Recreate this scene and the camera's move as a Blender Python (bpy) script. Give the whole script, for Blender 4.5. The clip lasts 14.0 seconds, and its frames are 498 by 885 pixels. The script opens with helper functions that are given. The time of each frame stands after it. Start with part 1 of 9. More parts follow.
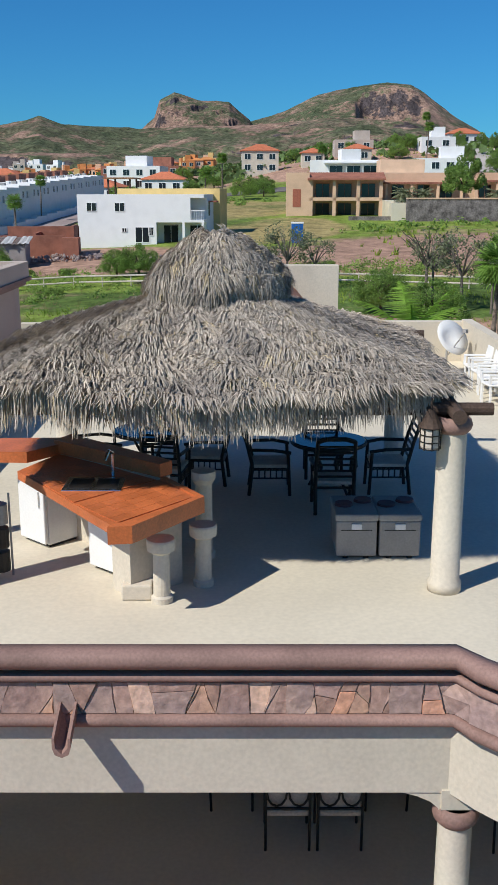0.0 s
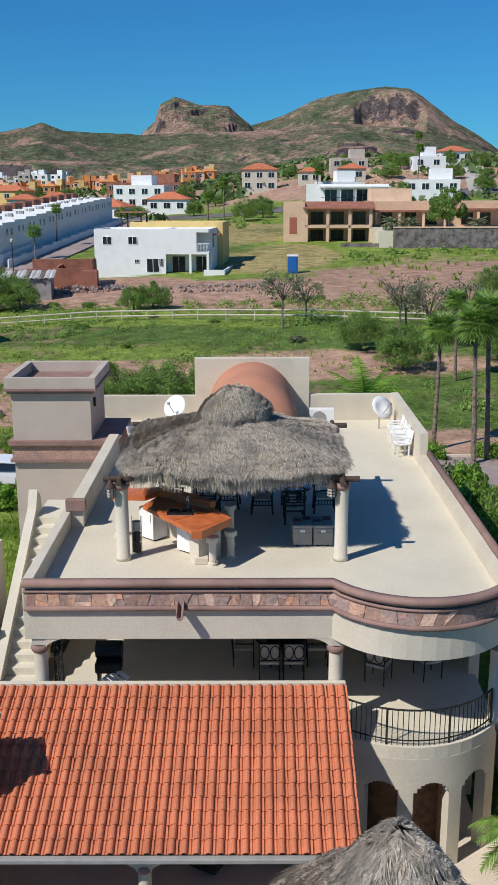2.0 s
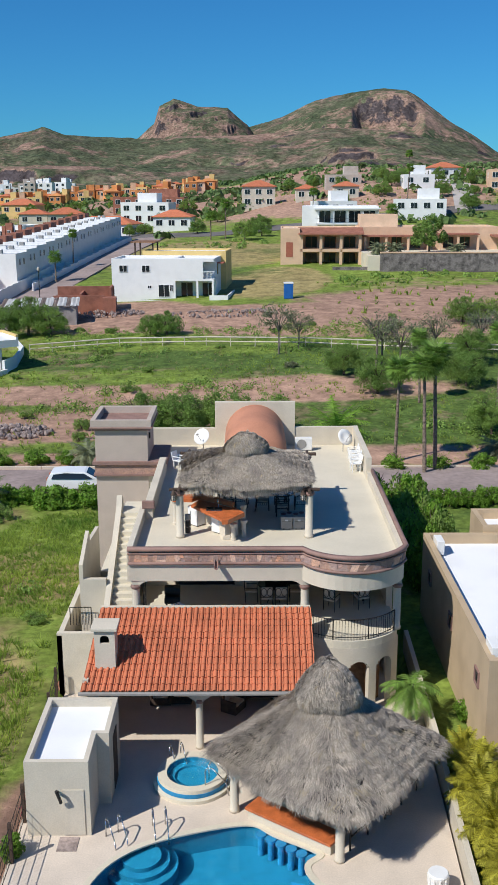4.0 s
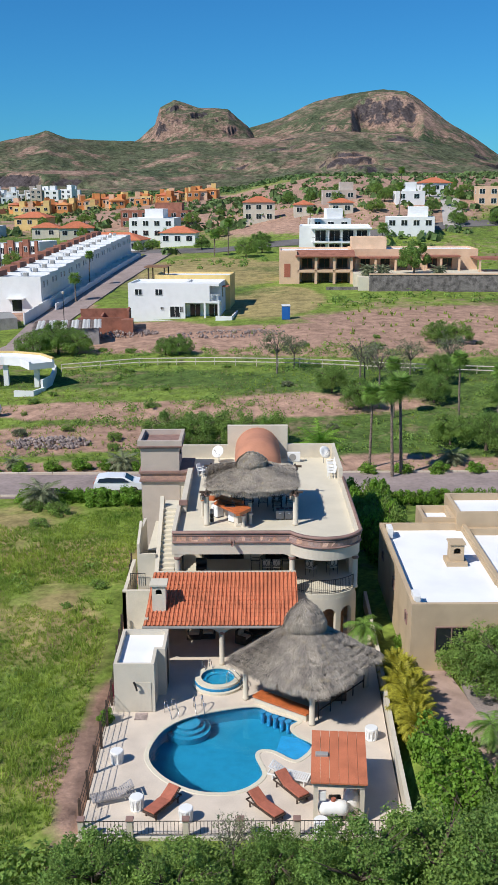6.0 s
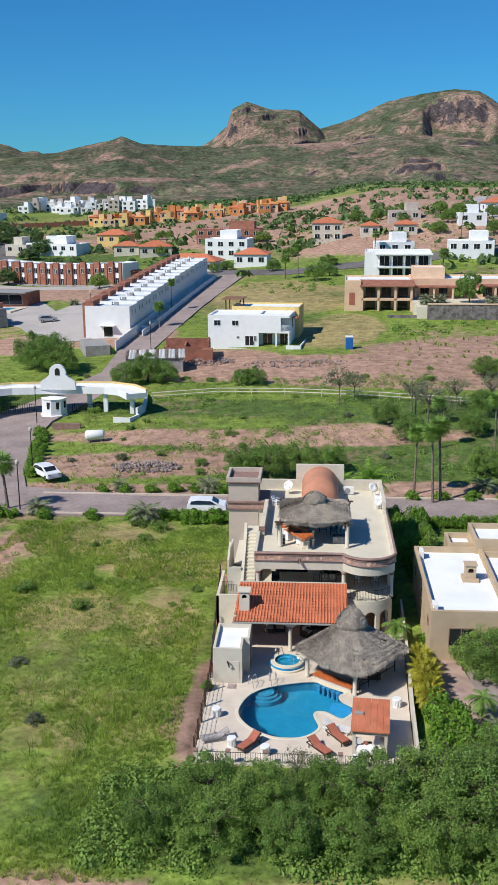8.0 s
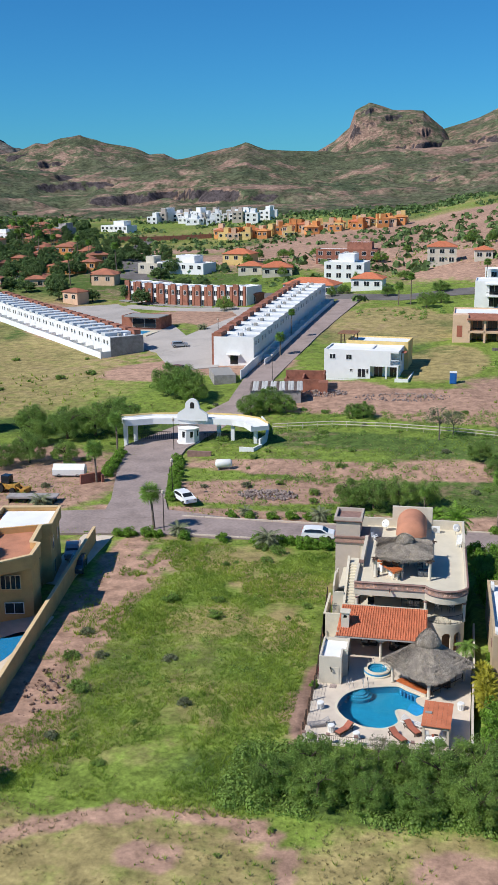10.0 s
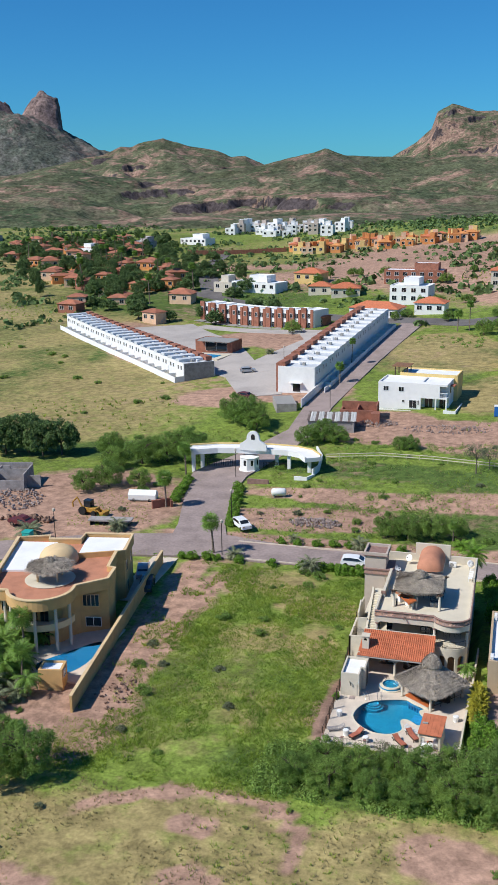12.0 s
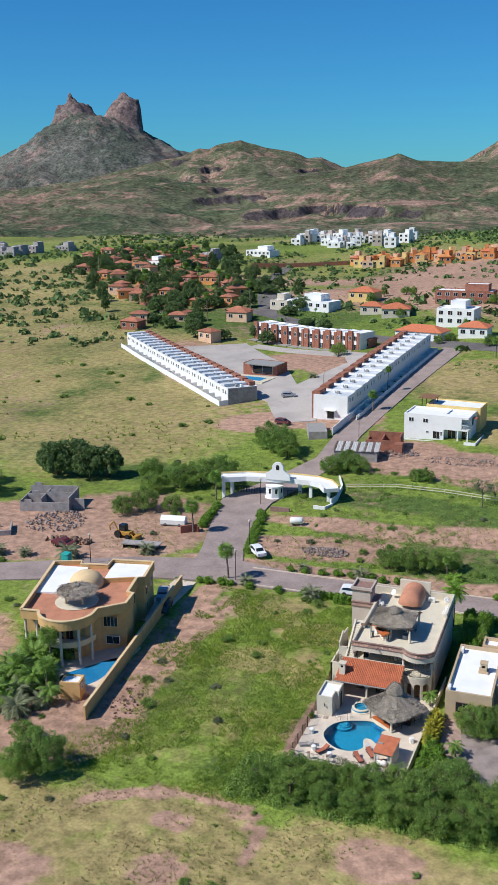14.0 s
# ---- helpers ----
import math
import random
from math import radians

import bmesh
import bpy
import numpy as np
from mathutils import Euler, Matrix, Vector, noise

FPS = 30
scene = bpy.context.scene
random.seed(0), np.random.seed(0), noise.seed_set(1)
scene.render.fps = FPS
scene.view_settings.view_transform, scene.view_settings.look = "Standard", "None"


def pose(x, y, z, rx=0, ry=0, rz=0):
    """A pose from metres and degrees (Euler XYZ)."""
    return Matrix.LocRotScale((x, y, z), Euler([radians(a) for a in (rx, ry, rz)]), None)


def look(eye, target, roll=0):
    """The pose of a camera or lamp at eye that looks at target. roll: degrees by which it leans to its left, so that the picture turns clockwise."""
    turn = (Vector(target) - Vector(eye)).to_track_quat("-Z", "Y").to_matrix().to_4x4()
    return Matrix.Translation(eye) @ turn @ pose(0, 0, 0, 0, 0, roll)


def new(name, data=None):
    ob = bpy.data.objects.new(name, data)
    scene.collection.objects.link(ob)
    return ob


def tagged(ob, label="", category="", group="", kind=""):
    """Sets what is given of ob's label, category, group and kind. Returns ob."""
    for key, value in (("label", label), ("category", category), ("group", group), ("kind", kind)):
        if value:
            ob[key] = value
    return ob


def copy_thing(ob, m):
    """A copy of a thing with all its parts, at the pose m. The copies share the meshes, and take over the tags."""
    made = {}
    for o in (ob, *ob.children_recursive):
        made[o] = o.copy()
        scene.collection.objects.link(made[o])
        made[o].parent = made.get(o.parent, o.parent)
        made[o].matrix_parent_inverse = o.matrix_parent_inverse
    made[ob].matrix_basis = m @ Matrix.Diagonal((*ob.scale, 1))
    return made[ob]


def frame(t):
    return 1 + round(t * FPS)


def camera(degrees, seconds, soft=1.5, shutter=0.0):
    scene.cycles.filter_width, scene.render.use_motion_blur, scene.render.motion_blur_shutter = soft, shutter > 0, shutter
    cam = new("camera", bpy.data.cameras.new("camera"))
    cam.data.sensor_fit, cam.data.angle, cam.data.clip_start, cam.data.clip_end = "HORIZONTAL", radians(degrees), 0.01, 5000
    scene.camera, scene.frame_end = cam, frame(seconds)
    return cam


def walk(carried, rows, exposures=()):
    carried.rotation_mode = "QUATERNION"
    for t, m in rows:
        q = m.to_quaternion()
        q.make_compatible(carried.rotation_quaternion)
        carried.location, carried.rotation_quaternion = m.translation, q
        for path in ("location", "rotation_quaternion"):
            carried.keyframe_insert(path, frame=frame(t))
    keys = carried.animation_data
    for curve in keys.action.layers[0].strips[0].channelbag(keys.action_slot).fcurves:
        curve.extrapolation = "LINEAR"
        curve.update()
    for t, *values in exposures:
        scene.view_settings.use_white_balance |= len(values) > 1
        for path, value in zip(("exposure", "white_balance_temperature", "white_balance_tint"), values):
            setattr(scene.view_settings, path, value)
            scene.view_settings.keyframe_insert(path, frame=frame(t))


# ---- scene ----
cam = camera(28.9, 14.0)
METRES, EYE, TILT, LEAN, TURN = 123.0, 10.0, -14.5, 0.0, 0.0
ROWS = [
    (0.0, 0.0, 0.0, 0.0, 0.0, 0.0, -0.0),
    (0.5, -0.0002, -0.0196, 0.0034, 0.01, 0.02, 0.04),
    (1.0, -0.0005, -0.0455, 0.0063, 0.02, 0.06, 0.08),
    (1.5, -0.0004, -0.0694, 0.0077, 0.03, 0.08, 0.14),
    (2.0, -0.0004, -0.1, 0.0093, 0.02, 0.09, 0.12),
    (2.5, -0.0006, -0.1272, 0.0103, -0.0, 0.09, 0.11),
    (3.0, -0.0011, -0.1608, 0.0113, -0.01, 0.07, 0.14),
    (5.5, -0.0044, -0.3288, 0.0264, -0.05, -0.05, 0.21),
    (6.0, -0.0048, -0.3662, 0.0264, -0.03, -0.09, 0.22),
    (6.5, -0.0051, -0.3988, 0.0285, 0.01, -0.13, 0.24),
    (7.0, -0.0055, -0.4393, 0.0352, 0.59, -0.18, 0.12),
    (7.5, -0.0052, -0.4746, 0.0438, 2.01, -0.23, -0.19),
    (8.0, -0.0037, -0.5133, 0.0542, 3.89, -0.26, -0.63),
    (8.5, -0.0011, -0.5521, 0.0642, 5.76, -0.32, -1.08),
    (9.0, 0.0026, -0.5913, 0.0745, 7.61, -0.42, -1.52),
    (11.5, 0.0508, -0.7769, 0.1321, 14.15, -0.9, -2.92),
    (12.0, 0.0717, -0.8072, 0.1458, 15.26, -1.0, -3.17),
    (12.5, 0.0958, -0.8355, 0.1609, 16.39, -1.15, -3.41),
    (13.0, 0.1218, -0.8612, 0.1754, 17.5, -1.25, -3.68),
    (13.5, 0.15, -0.8858, 0.1911, 18.6, -1.37, -3.94),
    (14.0, 0.1799, -0.9091, 0.2074, 19.74, -1.49, -4.22),
]
walk(cam, [(t, pose(0, 0, EYE, TILT, LEAN, TURN) @ pose(METRES * x, METRES * y, METRES * z, 90 + pitch, roll, yaw)) for t, x, y, z, yaw, pitch, roll in ROWS], [(0.0, -0.05), (2.0, -0.06), (6.0, 0.05), (14.0, 0.06)])

# ---- world and sun ----
SUN_AZ, SUN_EL = 232.0, 46.0
world = bpy.data.worlds.new("world")
scene.world = world
world.use_nodes = True
wn = world.node_tree.nodes
sky = wn.new("ShaderNodeTexSky")
sky.sky_type = "NISHITA"
sky.sun_disc = False
sky.sun_elevation = radians(SUN_EL)
sky.sun_rotation = radians(SUN_AZ)
sky.altitude = 50
sky.air_density = 1.0
sky.dust_density = 0.0
sky.ozone_density = 3.5
tint = wn.new("ShaderNodeMix")
tint.data_type, tint.blend_type = "RGBA", "MULTIPLY"
tint.inputs["Factor"].default_value = 1.0
tint.inputs["B"].default_value = (0.22, 0.78, 1.25, 1)
world.node_tree.links.new(sky.outputs[0], tint.inputs["A"])
world.node_tree.links.new(tint.outputs["Result"], wn["Background"].inputs[0])
wn["Background"].inputs[1].default_value = 0.076
sun = new("sun", bpy.data.lights.new("sun", "SUN"))
sun.data.energy = 4.7
sun.data.angle = radians(0.53)
sun.data.color = (1.0, 0.965, 0.90)
sx, sy = math.sin(radians(SUN_AZ)), math.cos(radians(SUN_AZ))
ce, se = math.cos(radians(SUN_EL)), math.sin(radians(SUN_EL))
sun.matrix_world = look((60 * sx * ce, 60 * sy * ce, 60 * se), (0, 0, 0))

# ---- building tools ----
rnd = random.Random(7)
MATS = {}


def mat(name, col, rough=0.8, scale=3.0, vary=0.12, bump=0.15, metal=0.0, col2=None, fine=40.0, spec=0.3, random_obj=0.0, island=0.0, thin=0.0):
    """A surface with two scales of variation, at real-world size."""
    m = bpy.data.materials.new(name)
    m.use_nodes = True
    nt = m.node_tree
    n, l = nt.nodes, nt.links
    b = n["Principled BSDF"]
    geo = n.new("ShaderNodeNewGeometry")
    n1, n2 = n.new("ShaderNodeTexNoise"), n.new("ShaderNodeTexNoise")
    n1.inputs["Scale"].default_value, n2.inputs["Scale"].default_value = scale, fine
    n1.inputs["Detail"].default_value = n2.inputs["Detail"].default_value = 5
    l.new(geo.outputs["Position"], n1.inputs["Vector"])
    l.new(geo.outputs["Position"], n2.inputs["Vector"])
    ramp = n.new("ShaderNodeValToRGB")
    c2 = col2 or tuple(c * (1 - 2.2 * vary) for c in col)
    ramp.color_ramp.elements[0].color = (*c2, 1)
    ramp.color_ramp.elements[1].color = (*col, 1)
    ramp.color_ramp.elements[0].position, ramp.color_ramp.elements[1].position = 0.3, 0.6
    l.new(n1.outputs["Fac"], ramp.inputs["Fac"])
    mix = n.new("ShaderNodeMix")
    mix.data_type, mix.blend_type = "RGBA", "MULTIPLY"
    mix.inputs["Factor"].default_value = 1.0
    r2 = n.new("ShaderNodeMapRange")
    r2.inputs["From Min"].default_value, r2.inputs["From Max"].default_value = 0.3, 0.7
    r2.inputs["To Min"].default_value, r2.inputs["To Max"].default_value = 1 - 1.3 * vary, 1 + 1.0 * vary
    l.new(n2.outputs["Fac"], r2.inputs["Value"])
    l.new(ramp.outputs["Color"], mix.inputs["A"])
    l.new(r2.outputs["Result"], mix.inputs["B"])
    out = mix.outputs["Result"]
    for amount, node, sock in ((random_obj, "ShaderNodeObjectInfo", "Random"), (island, "ShaderNodeNewGeometry", "Random Per Island")):
        if amount:
            oi = n.new(node)
            mr = n.new("ShaderNodeMapRange")
            mr.inputs["To Min"].default_value, mr.inputs["To Max"].default_value = 1 - amount, 1 + amount
            l.new(oi.outputs[sock], mr.inputs["Value"])
            mm = n.new("ShaderNodeMix")
            mm.data_type, mm.blend_type = "RGBA", "MULTIPLY"
            mm.inputs["Factor"].default_value = 1.0
            l.new(out, mm.inputs["A"])
            l.new(mr.outputs["Result"], mm.inputs["B"])
            out = mm.outputs["Result"]
    l.new(out, b.inputs["Base Color"])
    b.inputs["Roughness"].default_value = rough
    b.inputs["Metallic"].default_value = metal
    b.inputs["Specular IOR Level"].default_value = spec
    if bump:
        bp = n.new("ShaderNodeBump")
        bp.inputs["Strength"].default_value = bump
        bp.inputs["Distance"].default_value = 0.02
        l.new(n2.outputs["Fac"], bp.inputs["Height"])
        l.new(bp.outputs["Normal"], b.inputs["Normal"])
    if thin:
        tl, ms = n.new("ShaderNodeBsdfTranslucent"), n.new("ShaderNodeMixShader")
        ms.inputs[0].default_value = thin
        l.new(out, tl.inputs["Color"])
        l.new(b.outputs[0], ms.inputs[1])
        l.new(tl.outputs[0], ms.inputs[2])
        l.new(ms.outputs[0], n["Material Output"].inputs["Surface"])
    MATS[name] = m
    return m


def link_mesh(name, bm, material, smooth=False):
    me = bpy.data.meshes.new(name)
    bmesh.ops.recalc_face_normals(bm, faces=bm.faces)
    bm.to_mesh(me)
    bm.free()
    for m in material if isinstance(material, (list, tuple)) else [material]:
        me.materials.append(m)
    if smooth:
        for p in me.polygons:
            p.use_smooth = True
    return me


def face_up(ob):
    """Turns a level sheet so that its faces look up."""
    bm = bmesh.new()
    bm.from_mesh(ob.data)
    bmesh.ops.reverse_faces(bm, faces=[f for f in bm.faces if f.normal.z < 0])
    bm.to_mesh(ob.data)
    bm.free()
    return ob


def thing(name, label, category, at=(0, 0, 0), rz=0.0, group="", kind=""):
    ob = new(name)
    ob.empty_display_size = 0.2
    ob.matrix_world = pose(*at, 0, 0, rz)
    return tagged(ob, label, category, group, kind)


def part(name, bm, material, parent=None, label="", smooth=False):
    ob = new(name, link_mesh(name, bm, material, smooth))
    if parent is not None:
        ob.parent = parent
    if label:
        ob["label"] = label
    return ob


def solo(name, bm, material, label, category, kind="", group="", smooth=False):
    ob = new(name, link_mesh(name, bm, material, smooth))
    return tagged(ob, label, category, group, kind)


def box(bm, x0, y0, z0, x1, y1, z1, bevel=0.0, m=None):
    r = bmesh.ops.create_cube(bm, size=1.0)
    vs = r["verts"]
    for v in vs:
        v.co = Vector(((x0 + x1) / 2 + v.co.x * (x1 - x0), (y0 + y1) / 2 + v.co.y * (y1 - y0), (z0 + z1) / 2 + v.co.z * (z1 - z0)))
    if bevel:
        es = {e for v in vs for e in v.link_edges}
        rr = bmesh.ops.bevel(bm, geom=list(es), offset=bevel, segments=2, profile=0.5, affect="EDGES")
        vs = list({v for f in rr["faces"] for v in f.verts} | {v for v in vs if v.is_valid})
    if m is not None:
        bmesh.ops.transform(bm, matrix=m, verts=vs)
    return vs


def boxm(x0, y0, z0, x1, y1, z1, bevel=0.0):
    bm = bmesh.new()
    box(bm, x0, y0, z0, x1, y1, z1, bevel)
    return bm


def cyl(bm, p, r, h, r2=None, seg=16, m=None):
    """Upright round bar standing on p."""
    mm = Matrix.Translation((p[0], p[1], p[2] + h / 2))
    if m is not None:
        mm = m @ mm
    return bmesh.ops.create_cone(bm, cap_ends=True, segments=seg, radius1=r, radius2=r if r2 is None else r2, depth=h, matrix=mm)["verts"]


def rod(bm, a, b, r, r2=None, seg=8):
    a, b = Vector(a), Vector(b)
    d = b - a
    m = Matrix.Translation((a + b) / 2) @ d.to_track_quat("Z", "Y").to_matrix().to_4x4()
    return bmesh.ops.create_cone(bm, cap_ends=True, segments=seg, radius1=r, radius2=r if r2 is None else r2, depth=d.length, matrix=m)["verts"]


def tube(bm, pts, r, seg=8):
    for a, b in zip(pts, pts[1:]):
        rod(bm, a, b, r, seg=seg)


def bent_tube(bm, pts, r, seg=8):
    """One unbroken round rail through points."""
    rings = []
    for i, p in enumerate(pts):
        a, b = Vector(pts[max(0, i - 1)]), Vector(pts[min(len(pts) - 1, i + 1)])
        q = (b - a).to_track_quat("Z", "Y").to_matrix()
        rings.append([bm.verts.new(Vector(p) + q @ Vector((r * math.cos(6.2832 * k / seg), r * math.sin(6.2832 * k / seg), 0))) for k in range(seg)])
    for a, b in zip(rings, rings[1:]):
        for k in range(seg):
            bm.faces.new((a[k], a[(k + 1) % seg], b[(k + 1) % seg], b[k]))
    bm.faces.new(rings[0][::-1])
    bm.faces.new(rings[-1])


def lathe(bm, prof, c=(0, 0, 0), seg=24, caps=True):
    """Turned shape from (radius, height) pairs."""
    rings = []
    for r, z in prof:
        rings.append([bm.verts.new((c[0] + r * math.cos(2 * math.pi * i / seg), c[1] + r * math.sin(2 * math.pi * i / seg), c[2] + z)) for i in range(seg)])
    for a, b in zip(rings, rings[1:]):
        for i in range(seg):
            bm.faces.new((a[i], a[(i + 1) % seg], b[(i + 1) % seg], b[i]))
    if caps:
        bm.faces.new(rings[0][::-1])
        bm.faces.new(rings[-1])


def ring_wall(bm, x0, y0, x1, y1, z0, z1, t):
    """Four walls round a rectangle, as one closed body."""
    o = [(x0, y0), (x1, y0), (x1, y1), (x0, y1)]
    i = [(x0 + t, y0 + t), (x1 - t, y0 + t), (x1 - t, y1 - t), (x0 + t, y1 - t)]
    v = [[bm.verts.new((x, y, z)) for x, y in q] for q, z in ((o, z0), (o, z1), (i, z1), (i, z0))]
    for a in range(4):
        for k in range(4):
            bm.faces.new((v[a][k], v[a][(k + 1) % 4], v[(a + 1) % 4][(k + 1) % 4], v[(a + 1) % 4][k]))


def prism(bm, pts, z0, z1):
    """Upright slab over a plan outline."""
    a = [bm.verts.new((x, y, z0)) for x, y in pts]
    b = [bm.verts.new((x, y, z1)) for x, y in pts]
    n = len(pts)
    bm.faces.new(a[::-1])
    bm.faces.new(b)
    for i in range(n):
        bm.faces.new((a[i], a[(i + 1) % n], b[(i + 1) % n], b[i]))


def sweep(bm, path, prof, closed=False):
    """Moulding: a profile of (out, up) carried along a plan path of (x, y, z); out is to the right of the way."""
    rings = []
    n = len(path)
    for i, p in enumerate(path):
        p = Vector(p)
        a = Vector(path[i - 1]) if i else p
        b = Vector(path[i + 1]) if i < n - 1 else p
        d = (b - a)
        d.z = 0
        d.normalize()
        o = Vector((d.y, -d.x, 0))
        rings.append([bm.verts.new(p + o * u + Vector((0, 0, w))) for u, w in prof])
    k = len(prof)
    for a, b in zip(rings, rings[1:]):
        for i in range(k):
            bm.faces.new((a[i], a[(i + 1) % k], b[(i + 1) % k], b[i]))
    bm.faces.new(rings[0][::-1])
    bm.faces.new(rings[-1])


def arc(cx, cy, r, a0, a1, n):
    return [(cx + r * math.cos(radians(a0 + (a1 - a0) * i / n)), cy + r * math.sin(radians(a0 + (a1 - a0) * i / n))) for i in range(n + 1)]


def wall_x(bm, x0, x1, y0, y1, z0, z1, holes):
    """A wall along x with thickness y0..y1 and openings (xa, xb, za, zb, arch), cut through; arch is the rise of a rounded head."""
    cuts = sorted({x0, x1, *[h[0] for h in holes], *[h[1] for h in holes]})
    for a, b in zip(cuts, cuts[1:]):
        hs = [h for h in holes if h[0] <= a + 1e-6 and h[1] >= b - 1e-6]
        if not hs:
            box(bm, a, y0, z0, b, y1, z1)
            continue
        z = z0
        for h in sorted(hs, key=lambda q: q[2]):
            if h[2] > z + 1e-4:
                box(bm, a, y0, z, b, y1, h[2])
            z = h[3]
            if len(h) > 4 and h[4]:
                n = 12
                mid, half = (a + b) / 2, (b - a) / 2
                for i in range(n):
                    u0, u1 = -1 + 2 * i / n, -1 + 2 * (i + 1) / n
                    f0, f1 = z + h[4] * math.sqrt(max(0, 1 - u0 * u0)), z + h[4] * math.sqrt(max(0, 1 - u1 * u1))
                    q = [(mid + half * u0, f0), (mid + half * u1, f1), (mid + half * u1, z + h[4] + 0.02), (mid + half * u0, z + h[4] + 0.02)]
                    va = [bm.verts.new((x, y0, zz)) for x, zz in q]
                    vb = [bm.verts.new((x, y1, zz)) for x, zz in q]
                    bm.faces.new(va)
                    bm.faces.new(vb[::-1])
                    for k in range(4):
                        bm.faces.new((va[k], va[(k + 1) % 4], vb[(k + 1) % 4], vb[k]))
                z += h[4] + 0.02
        if z < z1 - 1e-4:
            box(bm, a, y0, z, b, y1, z1)


def grid_mesh(name, X, Y, Z, attr=None):
    """A sheet over a grid, with an optional colour attribute."""
    r, c = X.shape
    co = np.stack([X, Y, Z], -1).reshape(-1, 3)
    i = np.arange(r * c).reshape(r, c)
    f = np.stack([i[:-1, :-1], i[:-1, 1:], i[1:, 1:], i[1:, :-1]], -1).reshape(-1, 4)
    me = bpy.data.meshes.new(name)
    me.from_pydata(co.tolist(), [], f.tolist())
    me.polygons.foreach_set("use_smooth", np.ones(len(f), bool))
    if attr is not None:
        a = me.color_attributes.new("cover", "FLOAT_COLOR", "POINT")
        a.data.foreach_set("color", (attr.reshape(-1, 4) if attr.shape[-1] == 4 else np.concatenate([attr.reshape(-1, 3), np.zeros((r * c, 1))], 1)).astype(np.float32).ravel())
    return me


def vnoise(x, y, s, seed=0, octv=4):
    """Smooth value noise on arrays, about -1 to 1."""
    out = np.zeros(np.shape(x))
    amp, tot = 1.0, 0.0
    x, y = np.asarray(x, float) / s, np.asarray(y, float) / s
    for o in range(octv):
        xi, yi = np.floor(x), np.floor(y)
        fx, fy = x - xi, y - yi
        fx, fy = fx * fx * (3 - 2 * fx), fy * fy * (3 - 2 * fy)

        def h(a, b):
            q = np.sin(a * 127.1 + b * 311.7 + seed * 74.7 + o * 19.19) * 43758.5453
            return (q - np.floor(q)) * 2 - 1
        out += amp * ((h(xi, yi) * (1 - fx) + h(xi + 1, yi) * fx) * (1 - fy) + (h(xi, yi + 1) * (1 - fx) + h(xi + 1, yi + 1) * fx) * fy)
        tot += amp
        amp *= 0.5
        x, y = x * 2.03 + 11.3, y * 2.03 + 5.7
    return out / tot * 1.6


def ground_z(x, y):
    """Height of the natural ground: flat round the villa, rising inland."""
    x, y = np.asarray(x, float), np.asarray(y, float)
    yy = np.minimum(y, 470 + 0.25 * (y - 470))
    s = 0.052 * (yy - 40) + 0.042 * (np.clip(x, -160, 8) + 10)
    s = np.where(y > 40, np.maximum(s, 0), 0) * np.clip((y - 38) / 30, 0, 1)
    front = -0.35 * np.clip((-10 - y) / 8, 0, 1)
    hill = 8.5 * np.clip((x + 8) / 45, 0, 1) * np.clip((y - 212) / 62, 0, 1)
    dip = -3.2 * np.exp(-((x + 82) / 45) ** 2 - ((y - 240) / 45) ** 2) - 4.5 * np.exp(-((x + 105) / 75) ** 2 - ((y - 450) / 75) ** 2)
    return s + front + hill + dip


def gz(x, y):
    return float(ground_z(x, y))

# ---- materials ----
plaster = mat("plaster_cream", (0.62, 0.56, 0.455), 0.9, 0.9, 0.06, 0.12, fine=25)
floor_cream = mat("terrace_coating", (0.66, 0.60, 0.475), 0.75, 0.6, 0.05, 0.06, fine=18)
plaster_taupe = mat("plaster_taupe", (0.50, 0.42, 0.36), 0.9, 0.9, 0.06, 0.12, fine=25)
brown_trim = mat("brown_trim", (0.30, 0.185, 0.155), 0.7, 2.0, 0.12, 0.1)
flagstone = mat("flagstone", (0.56, 0.375, 0.29), 0.85, 2.5, 0.2, 0.5, col2=(0.42, 0.29, 0.255), random_obj=0.30, fine=16)
oi, cr = flagstone.node_tree.nodes.new("ShaderNodeObjectInfo"), flagstone.node_tree.nodes.new("ShaderNodeValToRGB")
cr.color_ramp.interpolation = "CONSTANT"
for p_, c_ in ((0.0, (1.0, 0.92, 0.9)), (0.22, (0.92, 0.88, 0.92)), (0.42, (1.12, 1.0, 0.9)), (0.6, (0.72, 0.74, 0.80)), (0.72, (1.18, 0.92, 0.76)), (0.86, (1.15, 1.12, 1.05))):
    el = cr.color_ramp.elements[0] if p_ == 0.0 else cr.color_ramp.elements.new(p_)
    el.color = (*c_, 1)
cr.color_ramp.elements[-1].color = (0.85, 0.62, 0.56, 1)
tin = flagstone.node_tree.nodes.new("ShaderNodeMix")
tin.data_type, tin.blend_type = "RGBA", "MULTIPLY"
tin.inputs["Factor"].default_value = 1.0
fb = flagstone.node_tree.nodes["Principled BSDF"]
flagstone.node_tree.links.new(oi.outputs["Random"], cr.inputs["Fac"])
flagstone.node_tree.links.new(fb.inputs["Base Color"].links[0].from_socket, tin.inputs["A"])
flagstone.node_tree.links.new(cr.outputs["Color"], tin.inputs["B"])
flagstone.node_tree.links.new(tin.outputs["Result"], fb.inputs["Base Color"])
mortar = mat("mortar", (0.46, 0.38, 0.31), 0.95, 5, 0.1, 0.3)
clay = mat("clay_tile", (0.56, 0.18, 0.09), 0.8, 1.2, 0.10, 0.15, fine=22, random_obj=0.07)
